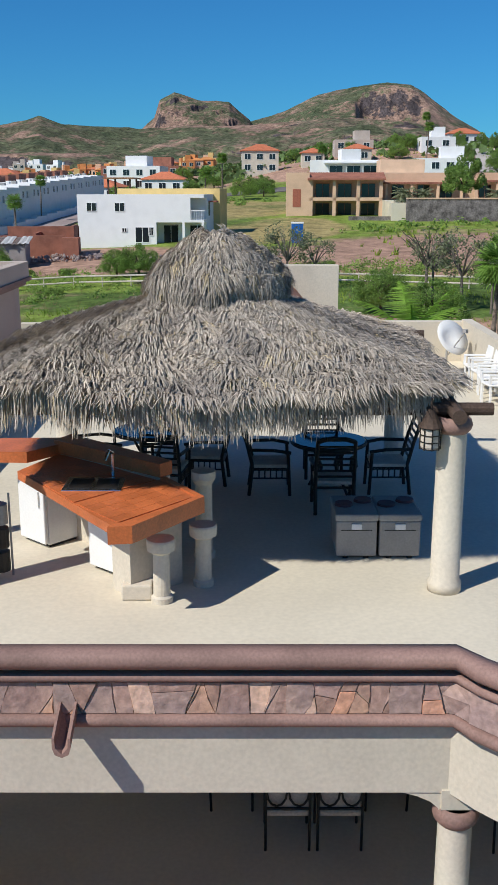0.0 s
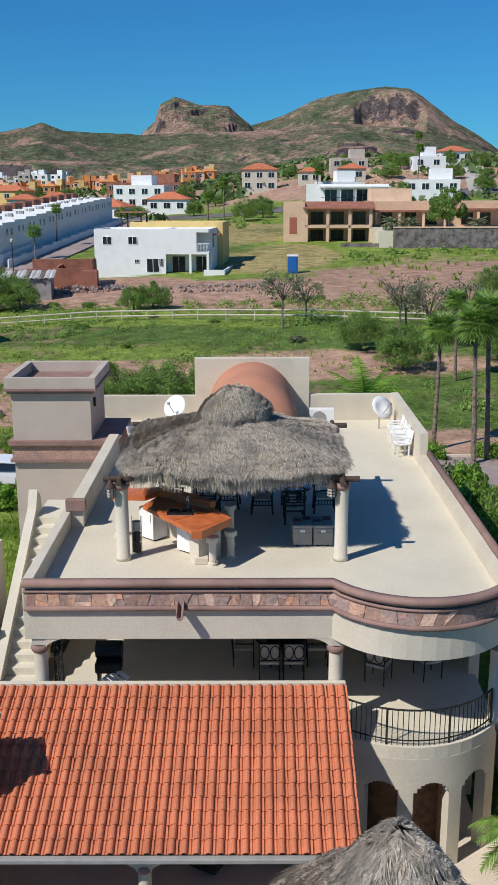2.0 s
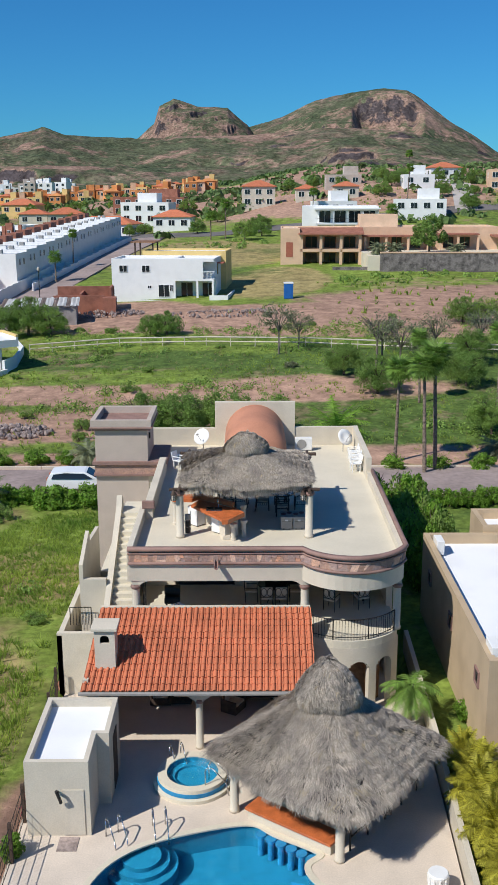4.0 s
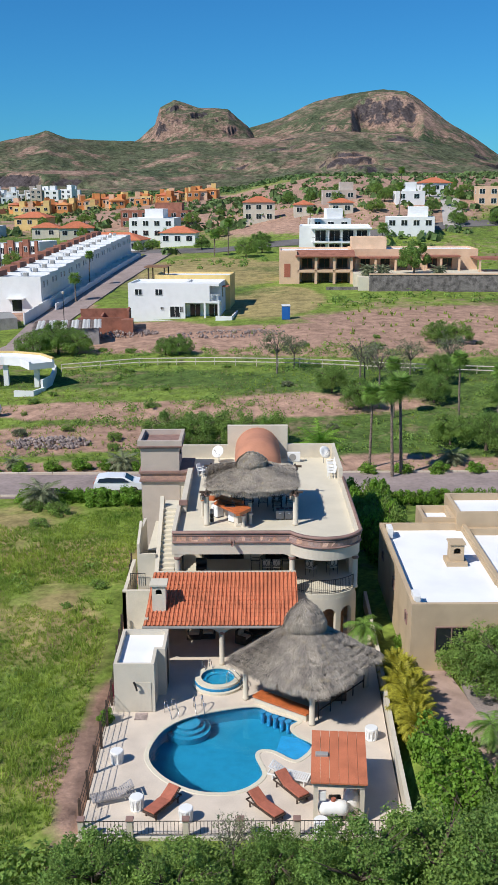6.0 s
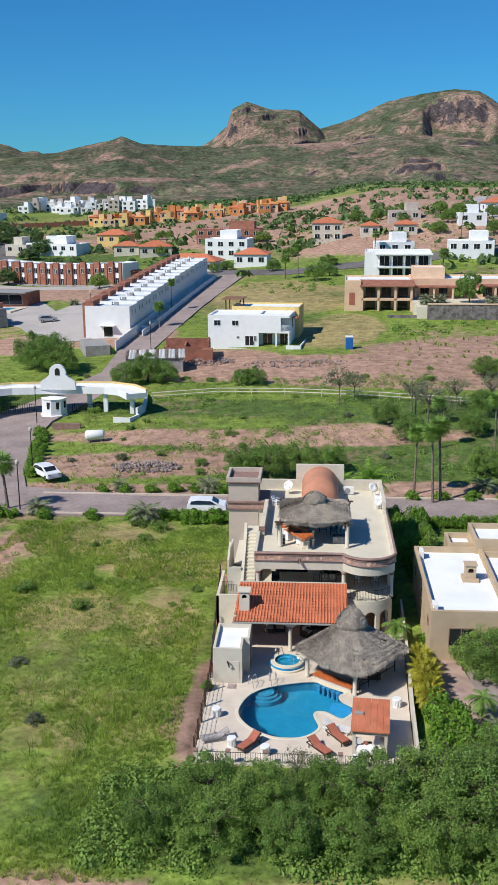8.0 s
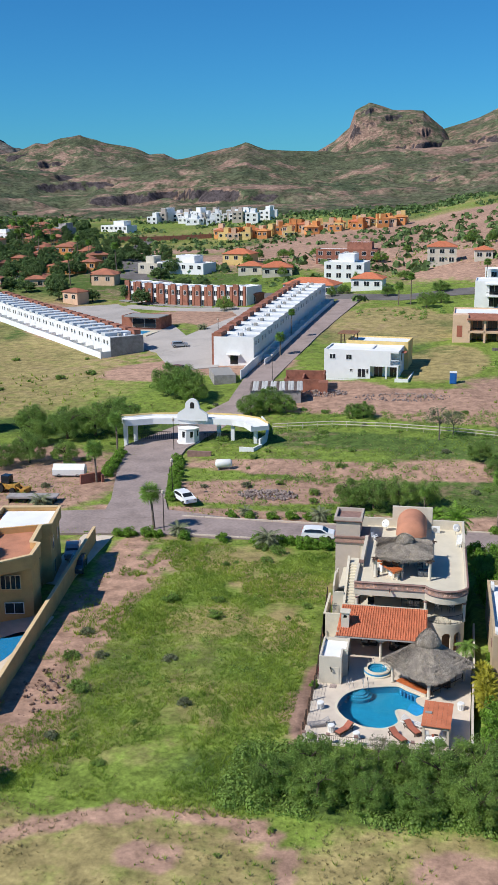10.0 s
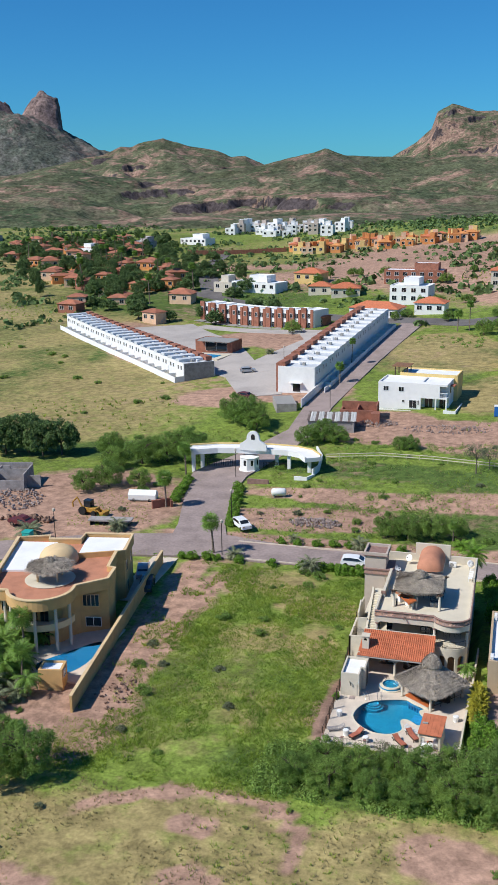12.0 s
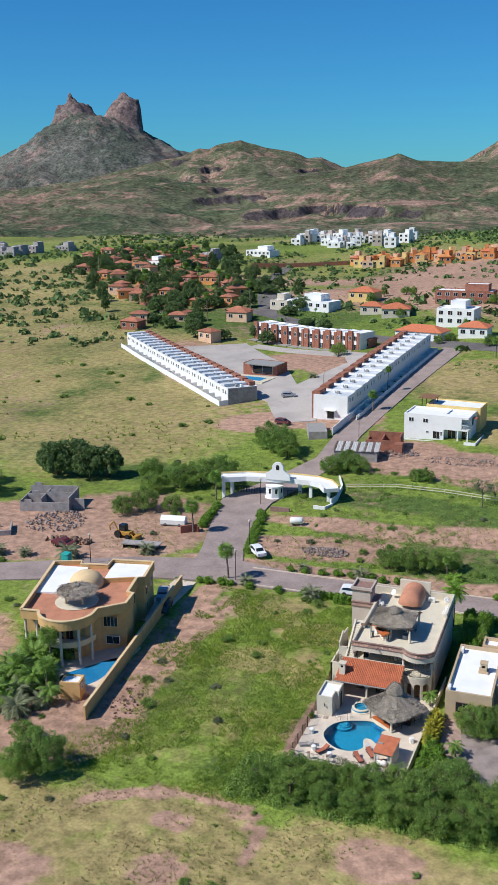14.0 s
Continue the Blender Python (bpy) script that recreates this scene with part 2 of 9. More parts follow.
old_tile = mat("weathered_clay_tile", (0.38, 0.145, 0.085), 0.9, 0.4, 0.2, 0.15, col2=(0.25, 0.11, 0.075), random_obj=0.25)
terracotta = mat("terracotta_paint", (0.52, 0.235, 0.145), 0.8, 0.7, 0.1, 0.1)
bar_tile = mat("orange_bar_tile", (0.60, 0.165, 0.055), 0.35, 3, 0.12, 0.08, spec=0.5, random_obj=0.12)
thatch = mat("palm_thatch", (0.50, 0.435, 0.36), 0.95, 1.4, 0.2, 0.3, col2=(0.31, 0.27, 0.235), fine=30, island=0.42, thin=0.12)
thatch_pale = mat("palm_thatch_pale", (0.52, 0.42, 0.27), 0.95, 3, 0.2, 0.4, island=0.3)
# near-black colour stands in for the shade between the fronds
thatch_core_shade = mat("thatch_core_shade", (0.13, 0.115, 0.10), 1.0, 4, 0.2, 0.5)
wood_dark = mat("dark_pole_wood", (0.09, 0.06, 0.045), 0.8, 6, 0.2, 0.4)
wood_mid = mat("varnished_wood", (0.30, 0.155, 0.075), 0.6, 5, 0.2, 0.2)
deck_stone = mat("deck_stone", (0.66, 0.565, 0.465), 0.85, 0.8, 0.07, 0.15, fine=20)
white_paint = mat("white_paint", (0.80, 0.80, 0.79), 0.85, 0.8, 0.03, 0.05)
roof_pale = mat("pale_grey_roof_coating", (0.60, 0.64, 0.68), 0.75, 0.3, 0.08, 0.05)
roof_white = mat("white_roof_coating", (0.84, 0.85, 0.86), 0.7, 0.5, 0.04, 0.05)
white_plastic = mat("white_plastic", (0.80, 0.80, 0.78), 0.4, 2, 0.03, 0.0)
steel = mat("steel", (0.62, 0.62, 0.62), 0.25, 5, 0.05, 0.0, metal=1.0)
iron = mat("black_iron", (0.025, 0.022, 0.02), 0.5, 8, 0.2, 0.1)
grey_box = mat("grey_plastic", (0.33, 0.32, 0.30), 0.6, 4, 0.06, 0.05)
dark_glass = mat("dark_glass", (0.02, 0.025, 0.03), 0.08, 1, 0.1, 0.0, spec=0.6)
blue_tile = mat("pool_tile", (0.012, 0.20, 0.34), 0.5, 2.5, 0.08, 0.05)
blue_tile2 = mat("pool_shelf_tile", (0.025, 0.25, 0.50), 0.5, 2.5, 0.10, 0.05)
cushion = mat("rust_cushion", (0.42, 0.14, 0.09), 0.9, 6, 0.1, 0.2)
cloth = mat("pale_cloth", (0.62, 0.55, 0.46), 0.95, 5, 0.1, 0.2)
asphalt = mat("road_paving", (0.34, 0.27, 0.25), 0.92, 0.25, 0.12, 0.2, fine=3)
grey_road = mat("concrete_road", (0.46, 0.42, 0.39), 0.92, 0.15, 0.10, 0.2, fine=3)
black_road = mat("asphalt_road", (0.17, 0.155, 0.15), 0.92, 0.15, 0.15, 0.2, fine=3)
ochre = mat("ochre_plaster", (0.62, 0.39, 0.17), 0.9, 0.8, 0.08, 0.12)
ochre_pale = mat("pale_ochre_trim", (0.70, 0.52, 0.30), 0.9, 0.8, 0.06, 0.1)
tan = mat("tan_plaster", (0.50, 0.38, 0.25), 0.9, 0.8, 0.07, 0.12)
peach = mat("peach_plaster", (0.72, 0.49, 0.33), 0.9, 0.6, 0.07, 0.1)
yellow = mat("yellow_plaster", (0.72, 0.53, 0.22), 0.9, 0.6, 0.07, 0.1)
brick_red = mat("red_brick_paint", (0.36, 0.15, 0.10), 0.9, 1.0, 0.15, 0.2)
block_grey = mat("concrete_block", (0.38, 0.35, 0.34), 0.95, 1.0, 0.15, 0.3)
fieldstone = mat("grey_field_stone", (0.24, 0.21, 0.20), 0.95, 1.2, 0.3, 0.8, fine=6)
orange_house = mat("orange_plaster", (0.66, 0.28, 0.10), 0.9, 0.3, 0.1, 0.1, random_obj=0.25)
rubble_mat = mat("rubble", (0.40, 0.32, 0.29), 0.95, 1.5, 0.25, 0.6, fine=8)
earth_pile = mat("earth_pile", (0.30, 0.19, 0.14), 0.95, 1.5, 0.25, 0.6, fine=8)
leaf_bush = mat("bush_leaves", (0.30, 0.44, 0.10), 0.7, 1.2, 0.2, 0.0, col2=(0.19, 0.29, 0.075), island=0.3, thin=0.5)
leaf_hedge = mat("hedge_leaves", (0.25, 0.44, 0.06), 0.6, 2, 0.2, 0.0, island=0.3, thin=0.5)
leaf_dark = mat("tree_leaves", (0.255, 0.40, 0.095), 0.7, 1.0, 0.2, 0.0, island=0.3, thin=0.5)
leaf_village = mat("shade_tree_leaves", (0.15, 0.235, 0.075), 0.7, 0.5, 0.2, 0.0, col2=(0.085, 0.14, 0.05), island=0.35, thin=0.3)
leaf_pale = mat("pale_shrub_leaves", (0.24, 0.27, 0.15), 0.8, 1.5, 0.2, 0.0, island=0.35, thin=0.3)
leaf_palm = mat("palm_leaves", (0.24, 0.40, 0.08), 0.5, 2, 0.2, 0.0, island=0.3, thin=0.45)
leaf_yellow = mat("yellow_palm_leaves", (0.46, 0.43, 0.05), 0.6, 2, 0.2, 0.0, island=0.35, thin=0.35)
twig = mat("bare_twigs", (0.20, 0.17, 0.14), 0.9, 4, 0.2, 0.2)
bark = mat("bark", (0.15, 0.11, 0.085), 0.95, 6, 0.25, 0.6)
palm_bark = mat("palm_trunk", (0.27, 0.21, 0.165), 0.95, 7, 0.3, 0.8)
grass_tuft = mat("grass_blades", (0.35, 0.445, 0.075), 0.85, 0.33, 0.15, 0.0, col2=(0.17, 0.29, 0.045), island=0.3, thin=0.4)
grass_dry = mat("dry_grass_blades", (0.36, 0.31, 0.15), 0.9, 0.5, 0.15, 0.0, island=0.3, thin=0.35)
car_white = mat("white_car_paint", (0.80, 0.81, 0.82), 0.2, 1, 0.01, 0.0, spec=0.6)
car_dark = mat("dark_car_paint", (0.05, 0.06, 0.08), 0.2, 1, 0.02, 0.0, spec=0.6)
car_silver = mat("silver_car_paint", (0.35, 0.36, 0.38), 0.25, 1, 0.02, 0.0, spec=0.6)
tyre_rubber = mat("tyre", (0.02, 0.02, 0.02), 0.8, 8, 0.1, 0.1)
blue_plastic = mat("blue_plastic", (0.02, 0.13, 0.42), 0.5, 2, 0.05, 0.0)
teal_plastic = mat("teal_plastic", (0.03, 0.38, 0.34), 0.5, 2, 0.05, 0.0)
backhoe_paint = mat("digger_yellow", (0.50, 0.27, 0.05), 0.6, 3, 0.2, 0.1)
maroon = mat("maroon_paint", (0.13, 0.035, 0.04), 0.5, 3, 0.1, 0.0)

water = bpy.data.materials.new("pool_water")
water.use_nodes = True
_n, _l = water.node_tree.nodes, water.node_tree.links
_b = _n["Principled BSDF"]
_b.inputs["Base Color"].default_value = (0.62, 0.90, 0.98, 1)
_b.inputs["Transmission Weight"].default_value = 1.0
_b.inputs["Roughness"].default_value = 0.02
_b.inputs["IOR"].default_value = 1.33
_w = _n.new("ShaderNodeTexNoise")
_w.inputs["Scale"].default_value = 2.2
_bp = _n.new("ShaderNodeBump")
_bp.inputs["Strength"].default_value = 0.25
_bp.inputs["Distance"].default_value = 0.03
_g = _n.new("ShaderNodeNewGeometry")
_l.new(_g.outputs["Position"], _w.inputs["Vector"])
_l.new(_w.outputs["Fac"], _bp.inputs["Height"])
_l.new(_bp.outputs["Normal"], _b.inputs["Normal"])


def land_material(name, cols, rock=None, s1=0.02, s2=0.35, s3=2.5, push=0.5, deep=1.0, relief=0.6):
    """Open land: the cover attribute holds bare earth (r), dry grass (g) and lush scrub (b)."""
    m = bpy.data.materials.new(name)
    m.use_nodes = True
    n, l = m.node_tree.nodes, m.node_tree.links
    b = n["Principled BSDF"]
    b.inputs["Roughness"].default_value = 0.95
    b.inputs["Specular IOR Level"].default_value = 0.1
    geo = n.new("ShaderNodeNewGeometry")
    att = n.new("ShaderNodeVertexColor")
    att.layer_name = "cover"
    sep = n.new("ShaderNodeSeparateColor")
    l.new(att.outputs["Color"], sep.inputs["Color"])
    noises = []
    for s in (s1, s2, s3):
        t = n.new("ShaderNodeTexNoise")
        t.inputs["Scale"].default_value = s
        t.inputs["Detail"].default_value = 8
        t.inputs["Roughness"].default_value = 0.65
        l.new(geo.outputs["Position"], t.inputs["Vector"])
        noises.append(t)
    grass, dry, earth, lush = cols

    def blend(fac, a, bb):
        x = n.new("ShaderNodeMix")
        x.data_type = "RGBA"
        l.new(fac, x.inputs["Factor"])
        for sock, v in (("A", a), ("B", bb)):
            if isinstance(v, tuple):
                x.inputs[sock].default_value = (*v, 1)
            else:
                l.new(v, x.inputs[sock])
        return x.outputs["Result"]

    def edge(src, noise_out, width=0.16):
        """A ragged threshold of a soft mask."""
        a = n.new("ShaderNodeMath")
        a.operation = "MULTIPLY_ADD"
        l.new(noise_out, a.inputs[0])
        a.inputs[1].default_value = push * 2
        l.new(src, a.inputs[2])
        r = n.new("ShaderNodeMapRange")
        r.inputs["From Min"].default_value = 0.5 + push - width
        r.inputs["From Max"].default_value = 0.5 + push + width
        l.new(a.outputs[0], r.inputs["Value"])
        return r.outputs["Result"]

    def two(c, k=0.6):
        r = n.new("ShaderNodeValToRGB")
        r.color_ramp.elements[0].position, r.color_ramp.elements[1].position = 0.32, 0.68
        r.color_ramp.elements[0].color = (*[v * k for v in c], 1)
        r.color_ramp.elements[1].color = (*[min(1, v * 1.22) for v in c], 1)
        l.new(noises[2].outputs["Fac"], r.inputs["Fac"])
        r.color_ramp.elements[0].color = (*[v * k * deep for v in c], 1)
        return r.outputs["Color"]
    c = two(grass, 0.55)
    c = blend(edge(sep.outputs["Green"], noises[1].outputs["Fac"]), c, two(dry, 0.75))
    c = blend(edge(sep.outputs["Blue"], noises[1].outputs["Fac"]), c, two(lush, 0.5))
    c = blend(edge(sep.outputs["Red"], noises[1].outputs["Fac"]), c, two(earth, 0.8))
    if rock:
        c = blend(edge(att.outputs["Alpha"], noises[1].outputs["Fac"], 0.1), c, two(rock, 0.6))
    mid = n.new("ShaderNodeTexNoise")
    mid.inputs["Scale"].default_value = s3 * 0.26
    mid.inputs["Detail"].default_value = 4
    l.new(geo.outputs["Position"], mid.inputs["Vector"])
    mr = n.new("ShaderNodeMapRange")
    mr.inputs["From Min"].default_value, mr.inputs["From Max"].default_value = 0.32, 0.68
    mr.inputs["To Min"].default_value, mr.inputs["To Max"].default_value = 0.70, 1.26
    l.new(mid.outputs["Fac"], mr.inputs["Value"])
    mm = n.new("ShaderNodeMix")
    mm.data_type, mm.blend_type = "RGBA", "MULTIPLY"
    mm.inputs["Factor"].default_value = 1
    l.new(c, mm.inputs["A"])
    l.new(mr.outputs["Result"], mm.inputs["B"])
    c = mm.outputs["Result"]
    mul = n.new("ShaderNodeMix")
    mul.data_type, mul.blend_type = "RGBA", "MULTIPLY"
    mul.inputs["Factor"].default_value = 1
    r = n.new("ShaderNodeMapRange")
    r.inputs["From Min"].default_value, r.inputs["From Max"].default_value = 0.3, 0.7
    r.inputs["To Min"].default_value, r.inputs["To Max"].default_value = 0.78, 1.2
    l.new(noises[0].outputs["Fac"], r.inputs["Value"])
    l.new(c, mul.inputs["A"])
    l.new(r.outputs["Result"], mul.inputs["B"])
    l.new(mul.outputs["Result"], b.inputs["Base Color"])
    bp = n.new("ShaderNodeBump")
    bp.inputs["Strength"].default_value = relief
    bp.inputs["Distance"].default_value = 0.25 / s3 * 1.0
    l.new(noises[2].outputs["Fac"], bp.inputs["Height"])
    l.new(bp.outputs["Normal"], b.inputs["Normal"])
    return m


land = land_material("open_land", ((0.195, 0.265, 0.052), (0.32, 0.26, 0.115), (0.38, 0.24, 0.175), (0.095, 0.150, 0.038)))
hill_land = land_material("hill_land", ((0.130, 0.145, 0.082), (0.24, 0.19, 0.14), (0.36, 0.235, 0.18), (0.075, 0.105, 0.054)), rock=(0.095, 0.078, 0.08), s1=0.004, s2=0.07, s3=0.24, push=0.95, deep=0.42, relief=1.0)
peak_land = land_material("peak_land", ((0.165, 0.165, 0.145), (0.21, 0.18, 0.165), (0.29, 0.205, 0.185), (0.115, 0.13, 0.105)), rock=(0.20, 0.145, 0.14), s1=0.004, s2=0.05, s3=0.14, push=0.95, deep=0.45, relief=1.0)

# ---- the land: one sheet to the horizon ----
def spread(a, b, fine_a, fine_b, step, grow=1.12):
    """Coordinates with a fine stretch and growing steps outside."""
    v = list(np.arange(fine_a, fine_b + step / 2, step))
    s, p = step, v[-1]
    while p < b:
        s *= grow
        p += s
        v.append(p)
    s, p = step, v[0]
    while p > a:
        s *= grow
        p -= s
        v.insert(0, p)
    return np.array(v)


def blob(X, Y, cx, cy, rx, ry, rz=0.0, soft=0.35):
    c, s = math.cos(radians(rz)), math.sin(radians(rz))
    u, v = ((X - cx) * c + (Y - cy) * s) / rx, (-(X - cx) * s + (Y - cy) * c) / ry
    return np.clip((1 - np.sqrt(u * u + v * v)) / soft + 0.5, 0, 1)


gx, gy = spread(-3500, 3500, -100, 60, 1.3), spread(-900, 4500, -45, 170, 1.3)
GX, GY = np.meshgrid(gx, gy)
near = np.clip(1.4 - np.hypot(GX + 20, GY - 40) / 220, 0, 1)
GZ = ground_z(GX, GY) + near * 0.16 * vnoise(GX, GY, 9, 3) * np.clip(np.hypot((GX + 1) / 9, (GY - 6) / 20) - 1.0, 0, 1)
GZ = np.where((np.abs(GX + 0.8) < 6.6) & (GY > -9.3) & (GY < 23), -2.4, GZ)
flat = (GX > -47) & (GX < -34.5) & (GY > -8) & (GY < 33)
GZ = np.where(flat, -0.12, GZ)
n1, n2 = vnoise(GX, GY, 28, 5), vnoise(GX, GY, 70, 8)
earth = np.clip(0.26 + 0.24 * n1, 0, 1)
for args in ((18, 96, 34, 13, -4), (45, 108, 40, 18, 0), (-8, 100, 22, 9, 5), (-18, 108, 12, 8, 0), (-22, 52, 20, 5.5, 5), (-14, 62, 24, 3.5, -6), (-62, 52, 20, 20, 0), (-80, 44, 22, 16, 0),
             (-31, 2, 3.6, 22, -6), (-36, -12, 10, 9, 0), (-62, -10, 12, 22, 0), (4, 62, 16, 4, 0), (-16, 41.5, 30, 2.6, 0), (14, 42.5, 12, 2.5, 0), (17.5, -1.5, 5, 8, 0), (-58, 128, 14, 10, 20), (-15.6, -25.0, 2.3, 1.5, 0), (5.8, -23.9, 4.6, 3.2, 0), (-13.8, -31.8, 3.0, 2.6, 20), (-28, -36, 5, 3, 0), (-3, -33, 3, 1.5, 0),
             (-42, 128, 10, 6, 0), (-100, 180, 10, 30, 40), (90, 150, 40, 30, 0), (-8.6, 2, 1.3, 14, 3), (-31.5, 8, 3.2, 22, -7), (20, 335, 150, 45, 0), (32, 268, 44, 34, 0), (10, 300, 60, 26, 0), (-16, 288, 22, 14, 0), (-70, 385, 120, 22, 0), (60, 430, 160, 70, 0), (-40, 132, 12, 9, 0), (-72, 205, 20, 18, 0), (-58, 196, 10, 14, 0), (-100, 200, 14, 45, 42)):
    earth = np.maximum(earth, blob(GX, GY, *args) * 0.85)
def track(pts, w, soft=0.5):
    """Share of a worn track along a plan line."""
    d = np.full(GX.shape, 1e9)
    for (x0, y0), (x1, y1) in zip(pts, pts[1:]):
        u = np.clip(((GX - x0) * (x1 - x0) + (GY - y0) * (y1 - y0)) / ((x1 - x0) ** 2 + (y1 - y0) ** 2), 0, 1)
        d = np.minimum(d, np.hypot(GX - x0 - u * (x1 - x0), GY - y0 - u * (y1 - y0)))
    return np.clip((w - d) / soft + 0.5, 0, 1)


for pts, w in (([(-26, -24.5), (-21.5, -21.9), (-17.3, -20.5), (-11.4, -20.1), (-8.2, -21.4), (-6.4, -24.3), (-6.4, -27.5)], 1.05), ([(-29.5, -16), (-30.5, -4), (-32.8, 14), (-33.6, 30)], 1.9), ([(-60, 33.5), (-66, 44), (-62, 52), (-52, 50)], 2.5)):
    earth = np.maximum(earth, 0.86 * track(pts, w))
dry = np.clip(0.16 + 0.2 * n2 + 0.22 * np.clip((GY - 280) / 120, 0, 1), 0, 1)
for args in ((-19.5, 9.5, 4.6, 4.2, 0), (-11.8, 9.0, 2.6, 5, 0), (-13.5, 20, 6, 4, 0), (-20, 25, 6, 3, 0), (-26, -26, 7, 4, 10), (-14, -24, 9, 5, 0), (4, -24, 11, 6, 0), (-120, 150, 50, 90, 30), (-190, 230, 90, 150, 20), (-280, 340, 120, 130, 0), (2, 128, 9, 16, 0), (-8, 160, 14, 14, 0), (-15, 170, 20, 20, 0), (-60, 520, 90, 40, 0),
             (-10, -32, 40, 9, 6), (20, -30, 20, 10, 0), (-40, -30, 16, 10, 0), (-95, 118, 40, 16, 20)):
    dry = np.maximum(dry, blob(GX, GY, *args, soft=0.5) * 0.66)
for args in ((4, 131, 9, 17, -8), (-4, 172, 20, 18, 0), (-12, 190, 14, 12, 0)):
    dry = np.maximum(dry, blob(GX, GY, *args, soft=0.4) * 0.95)
dry = np.where((GX > -33) & (GX < -8) & (GY > -16) & (GY < 31), dry + 0.16 + 0.26 * vnoise(GX, GY, 6, 44), dry)
lush = np.clip(0.32 + 0.3 * vnoise(GX, GY, 16, 12), 0, 1)
lush = lush * (1 - 0.55 * blob(GX, GY, -8, -29, 45, 11, 0, soft=0.5))
for args in ((-2, -15, 16, 4.5, 0), (14, 52, 30, 12, 0), (-16, 76, 26, 5, -6), (-60, 84, 30, 8, 0), (30, 70, 40, 12, 0), (-120, 300, 70, 60, 0)):
    lush = np.maximum(lush, blob(GX, GY, *args, soft=0.5) * 0.7)
lot = blob(GX, GY, -17.5, 9, 10.5, 24, -4, soft=0.25)
earth = np.where(lot > 0.5, np.minimum(earth, 0.25), earth)
ground = new("ground", grid_mesh("ground", GX, GY, GZ, np.stack([earth, dry, lush], -1)))
ground.data.materials.append(land)
tagged(ground, "open land of green scrub, dry grass and red earth", "ground", kind="structure")


def range_mesh(name, label, az, r0, r1, top, ridge, seed, rough=0.16, cliff=((0, 0.0),), green=0.5, na=360, nr=90, base=-6.0, eye=(0, -46), ledges=9.0, step=20.0):
    """A mountain range over bearings (degrees right of north): skyline heights at given bearings, ridge line at a share
    of the depth; rock ledges, coloured darker on their steep faces, break its slopes.
    """
    a = np.linspace(az[0], az[1], na)
    q = np.linspace(0, 1, nr)
    A, Q = np.meshgrid(a, q)
    Rr = r0 + (r1 - r0) * Q
    X, Y = eye[0] + Rr * np.sin(np.radians(A)), eye[1] + Rr * np.cos(np.radians(A))
    k = (r1 - r0) * 0.35
    w = vnoise(X, Y, k, seed, 5)
    H = np.interp(A, [t[0] for t in top], [t[1] for t in top])
    cl = np.interp(A, [t[0] for t in cliff], [t[1] for t in cliff])
    e = np.clip(np.where(Q < ridge, Q / ridge, (1 - Q) / (1 - ridge)), 0, 1)
    spur = 1 - 0.34 * (1 - e) * (0.5 + 0.5 * np.abs(vnoise(X, Y, k * 0.55, seed + 3, 4)))
    en = np.clip(e + 0.05 * vnoise(X, Y, k * 0.22, seed + 13, 4) * (1 - e ** 6), 0, 1)
    wall = np.clip((en - 0.80) / 0.07, 0, 1)
    Z = H * ((1 - cl) * en ** 1.12 + cl * wall) * spur + rough * H * w * e * (1 - e) * 2.2
    Z += ledges * (0.45 - np.abs(vnoise(X, Y, 120, seed + 23, 4)) + 0.35 * (0.4 - np.abs(vnoise(X, Y, 36, seed + 24, 3)))) * np.minimum(1, 2.2 * e) * (1 - 0.6 * e ** 5)
    # rock shelves: the slope steps up along wandering lines of equal height
    p = Z / step + 0.9 * vnoise(X, Y, 260, seed + 31, 3)
    f = p - np.floor(p)
    s = np.clip((f - 0.56) / 0.14, 0, 1)
    patch = np.clip(2.6 * vnoise(X, Y, 95, seed + 33, 4) - 0.25, 0, 1) * np.clip(e * 5 - 0.6, 0, 1) * np.clip((1 - e) * 12, 0, 1)
    Z += step * 0.55 * patch * (s - f) * (1 - cl)
    face = patch * np.clip(1.35 - np.abs(f - 0.63) / 0.075, 0, 1)
    bench = patch * np.clip(1 - np.abs(f - 0.86) / 0.16, 0, 1)
    Z = Z + base + ground_z(X, Y) * (1 - e)
    gyv, gxv = np.gradient(Z)
    steep = np.abs(gyv) / ((r1 - r0) / nr) + 0.5 * np.abs(gxv) / (Rr * math.radians(az[1] - az[0]) / na)
    dark = np.clip(0.95 * face + 0.55 * np.clip(cl * 5, 0, 1) * np.clip(1 - np.abs(en - 0.84) / 0.07, 0, 1) + 0.25 * np.clip(steep - 0.9, 0, 1), 0, 1)
    bare = np.clip((steep - 0.6) * 1.2, 0, 1) * 0.5 + 0.27 + 0.24 * vnoise(X, Y, k * 0.20, seed + 5) + 0.24 * vnoise(X, Y, 34, seed + 25) + 0.40 * bench + 0.22 * np.clip(e - 0.6, 0, 1)
    dryv = np.clip(0.34 + 0.3 * vnoise(X, Y, k * 0.2, seed + 6), 0, 1)
    lushv = np.clip(green + 0.40 * vnoise(X, Y, k * 0.25, seed + 7) - 0.25 * e, 0, 1)
    ob = new(name, grid_mesh(name, X, Y, Z, np.stack([np.clip(bare, 0, 1), dryv, lushv, dark], -1)))
    ob.data.materials.append(hill_land)
    return tagged(ob, label, "mountain", kind="structure")


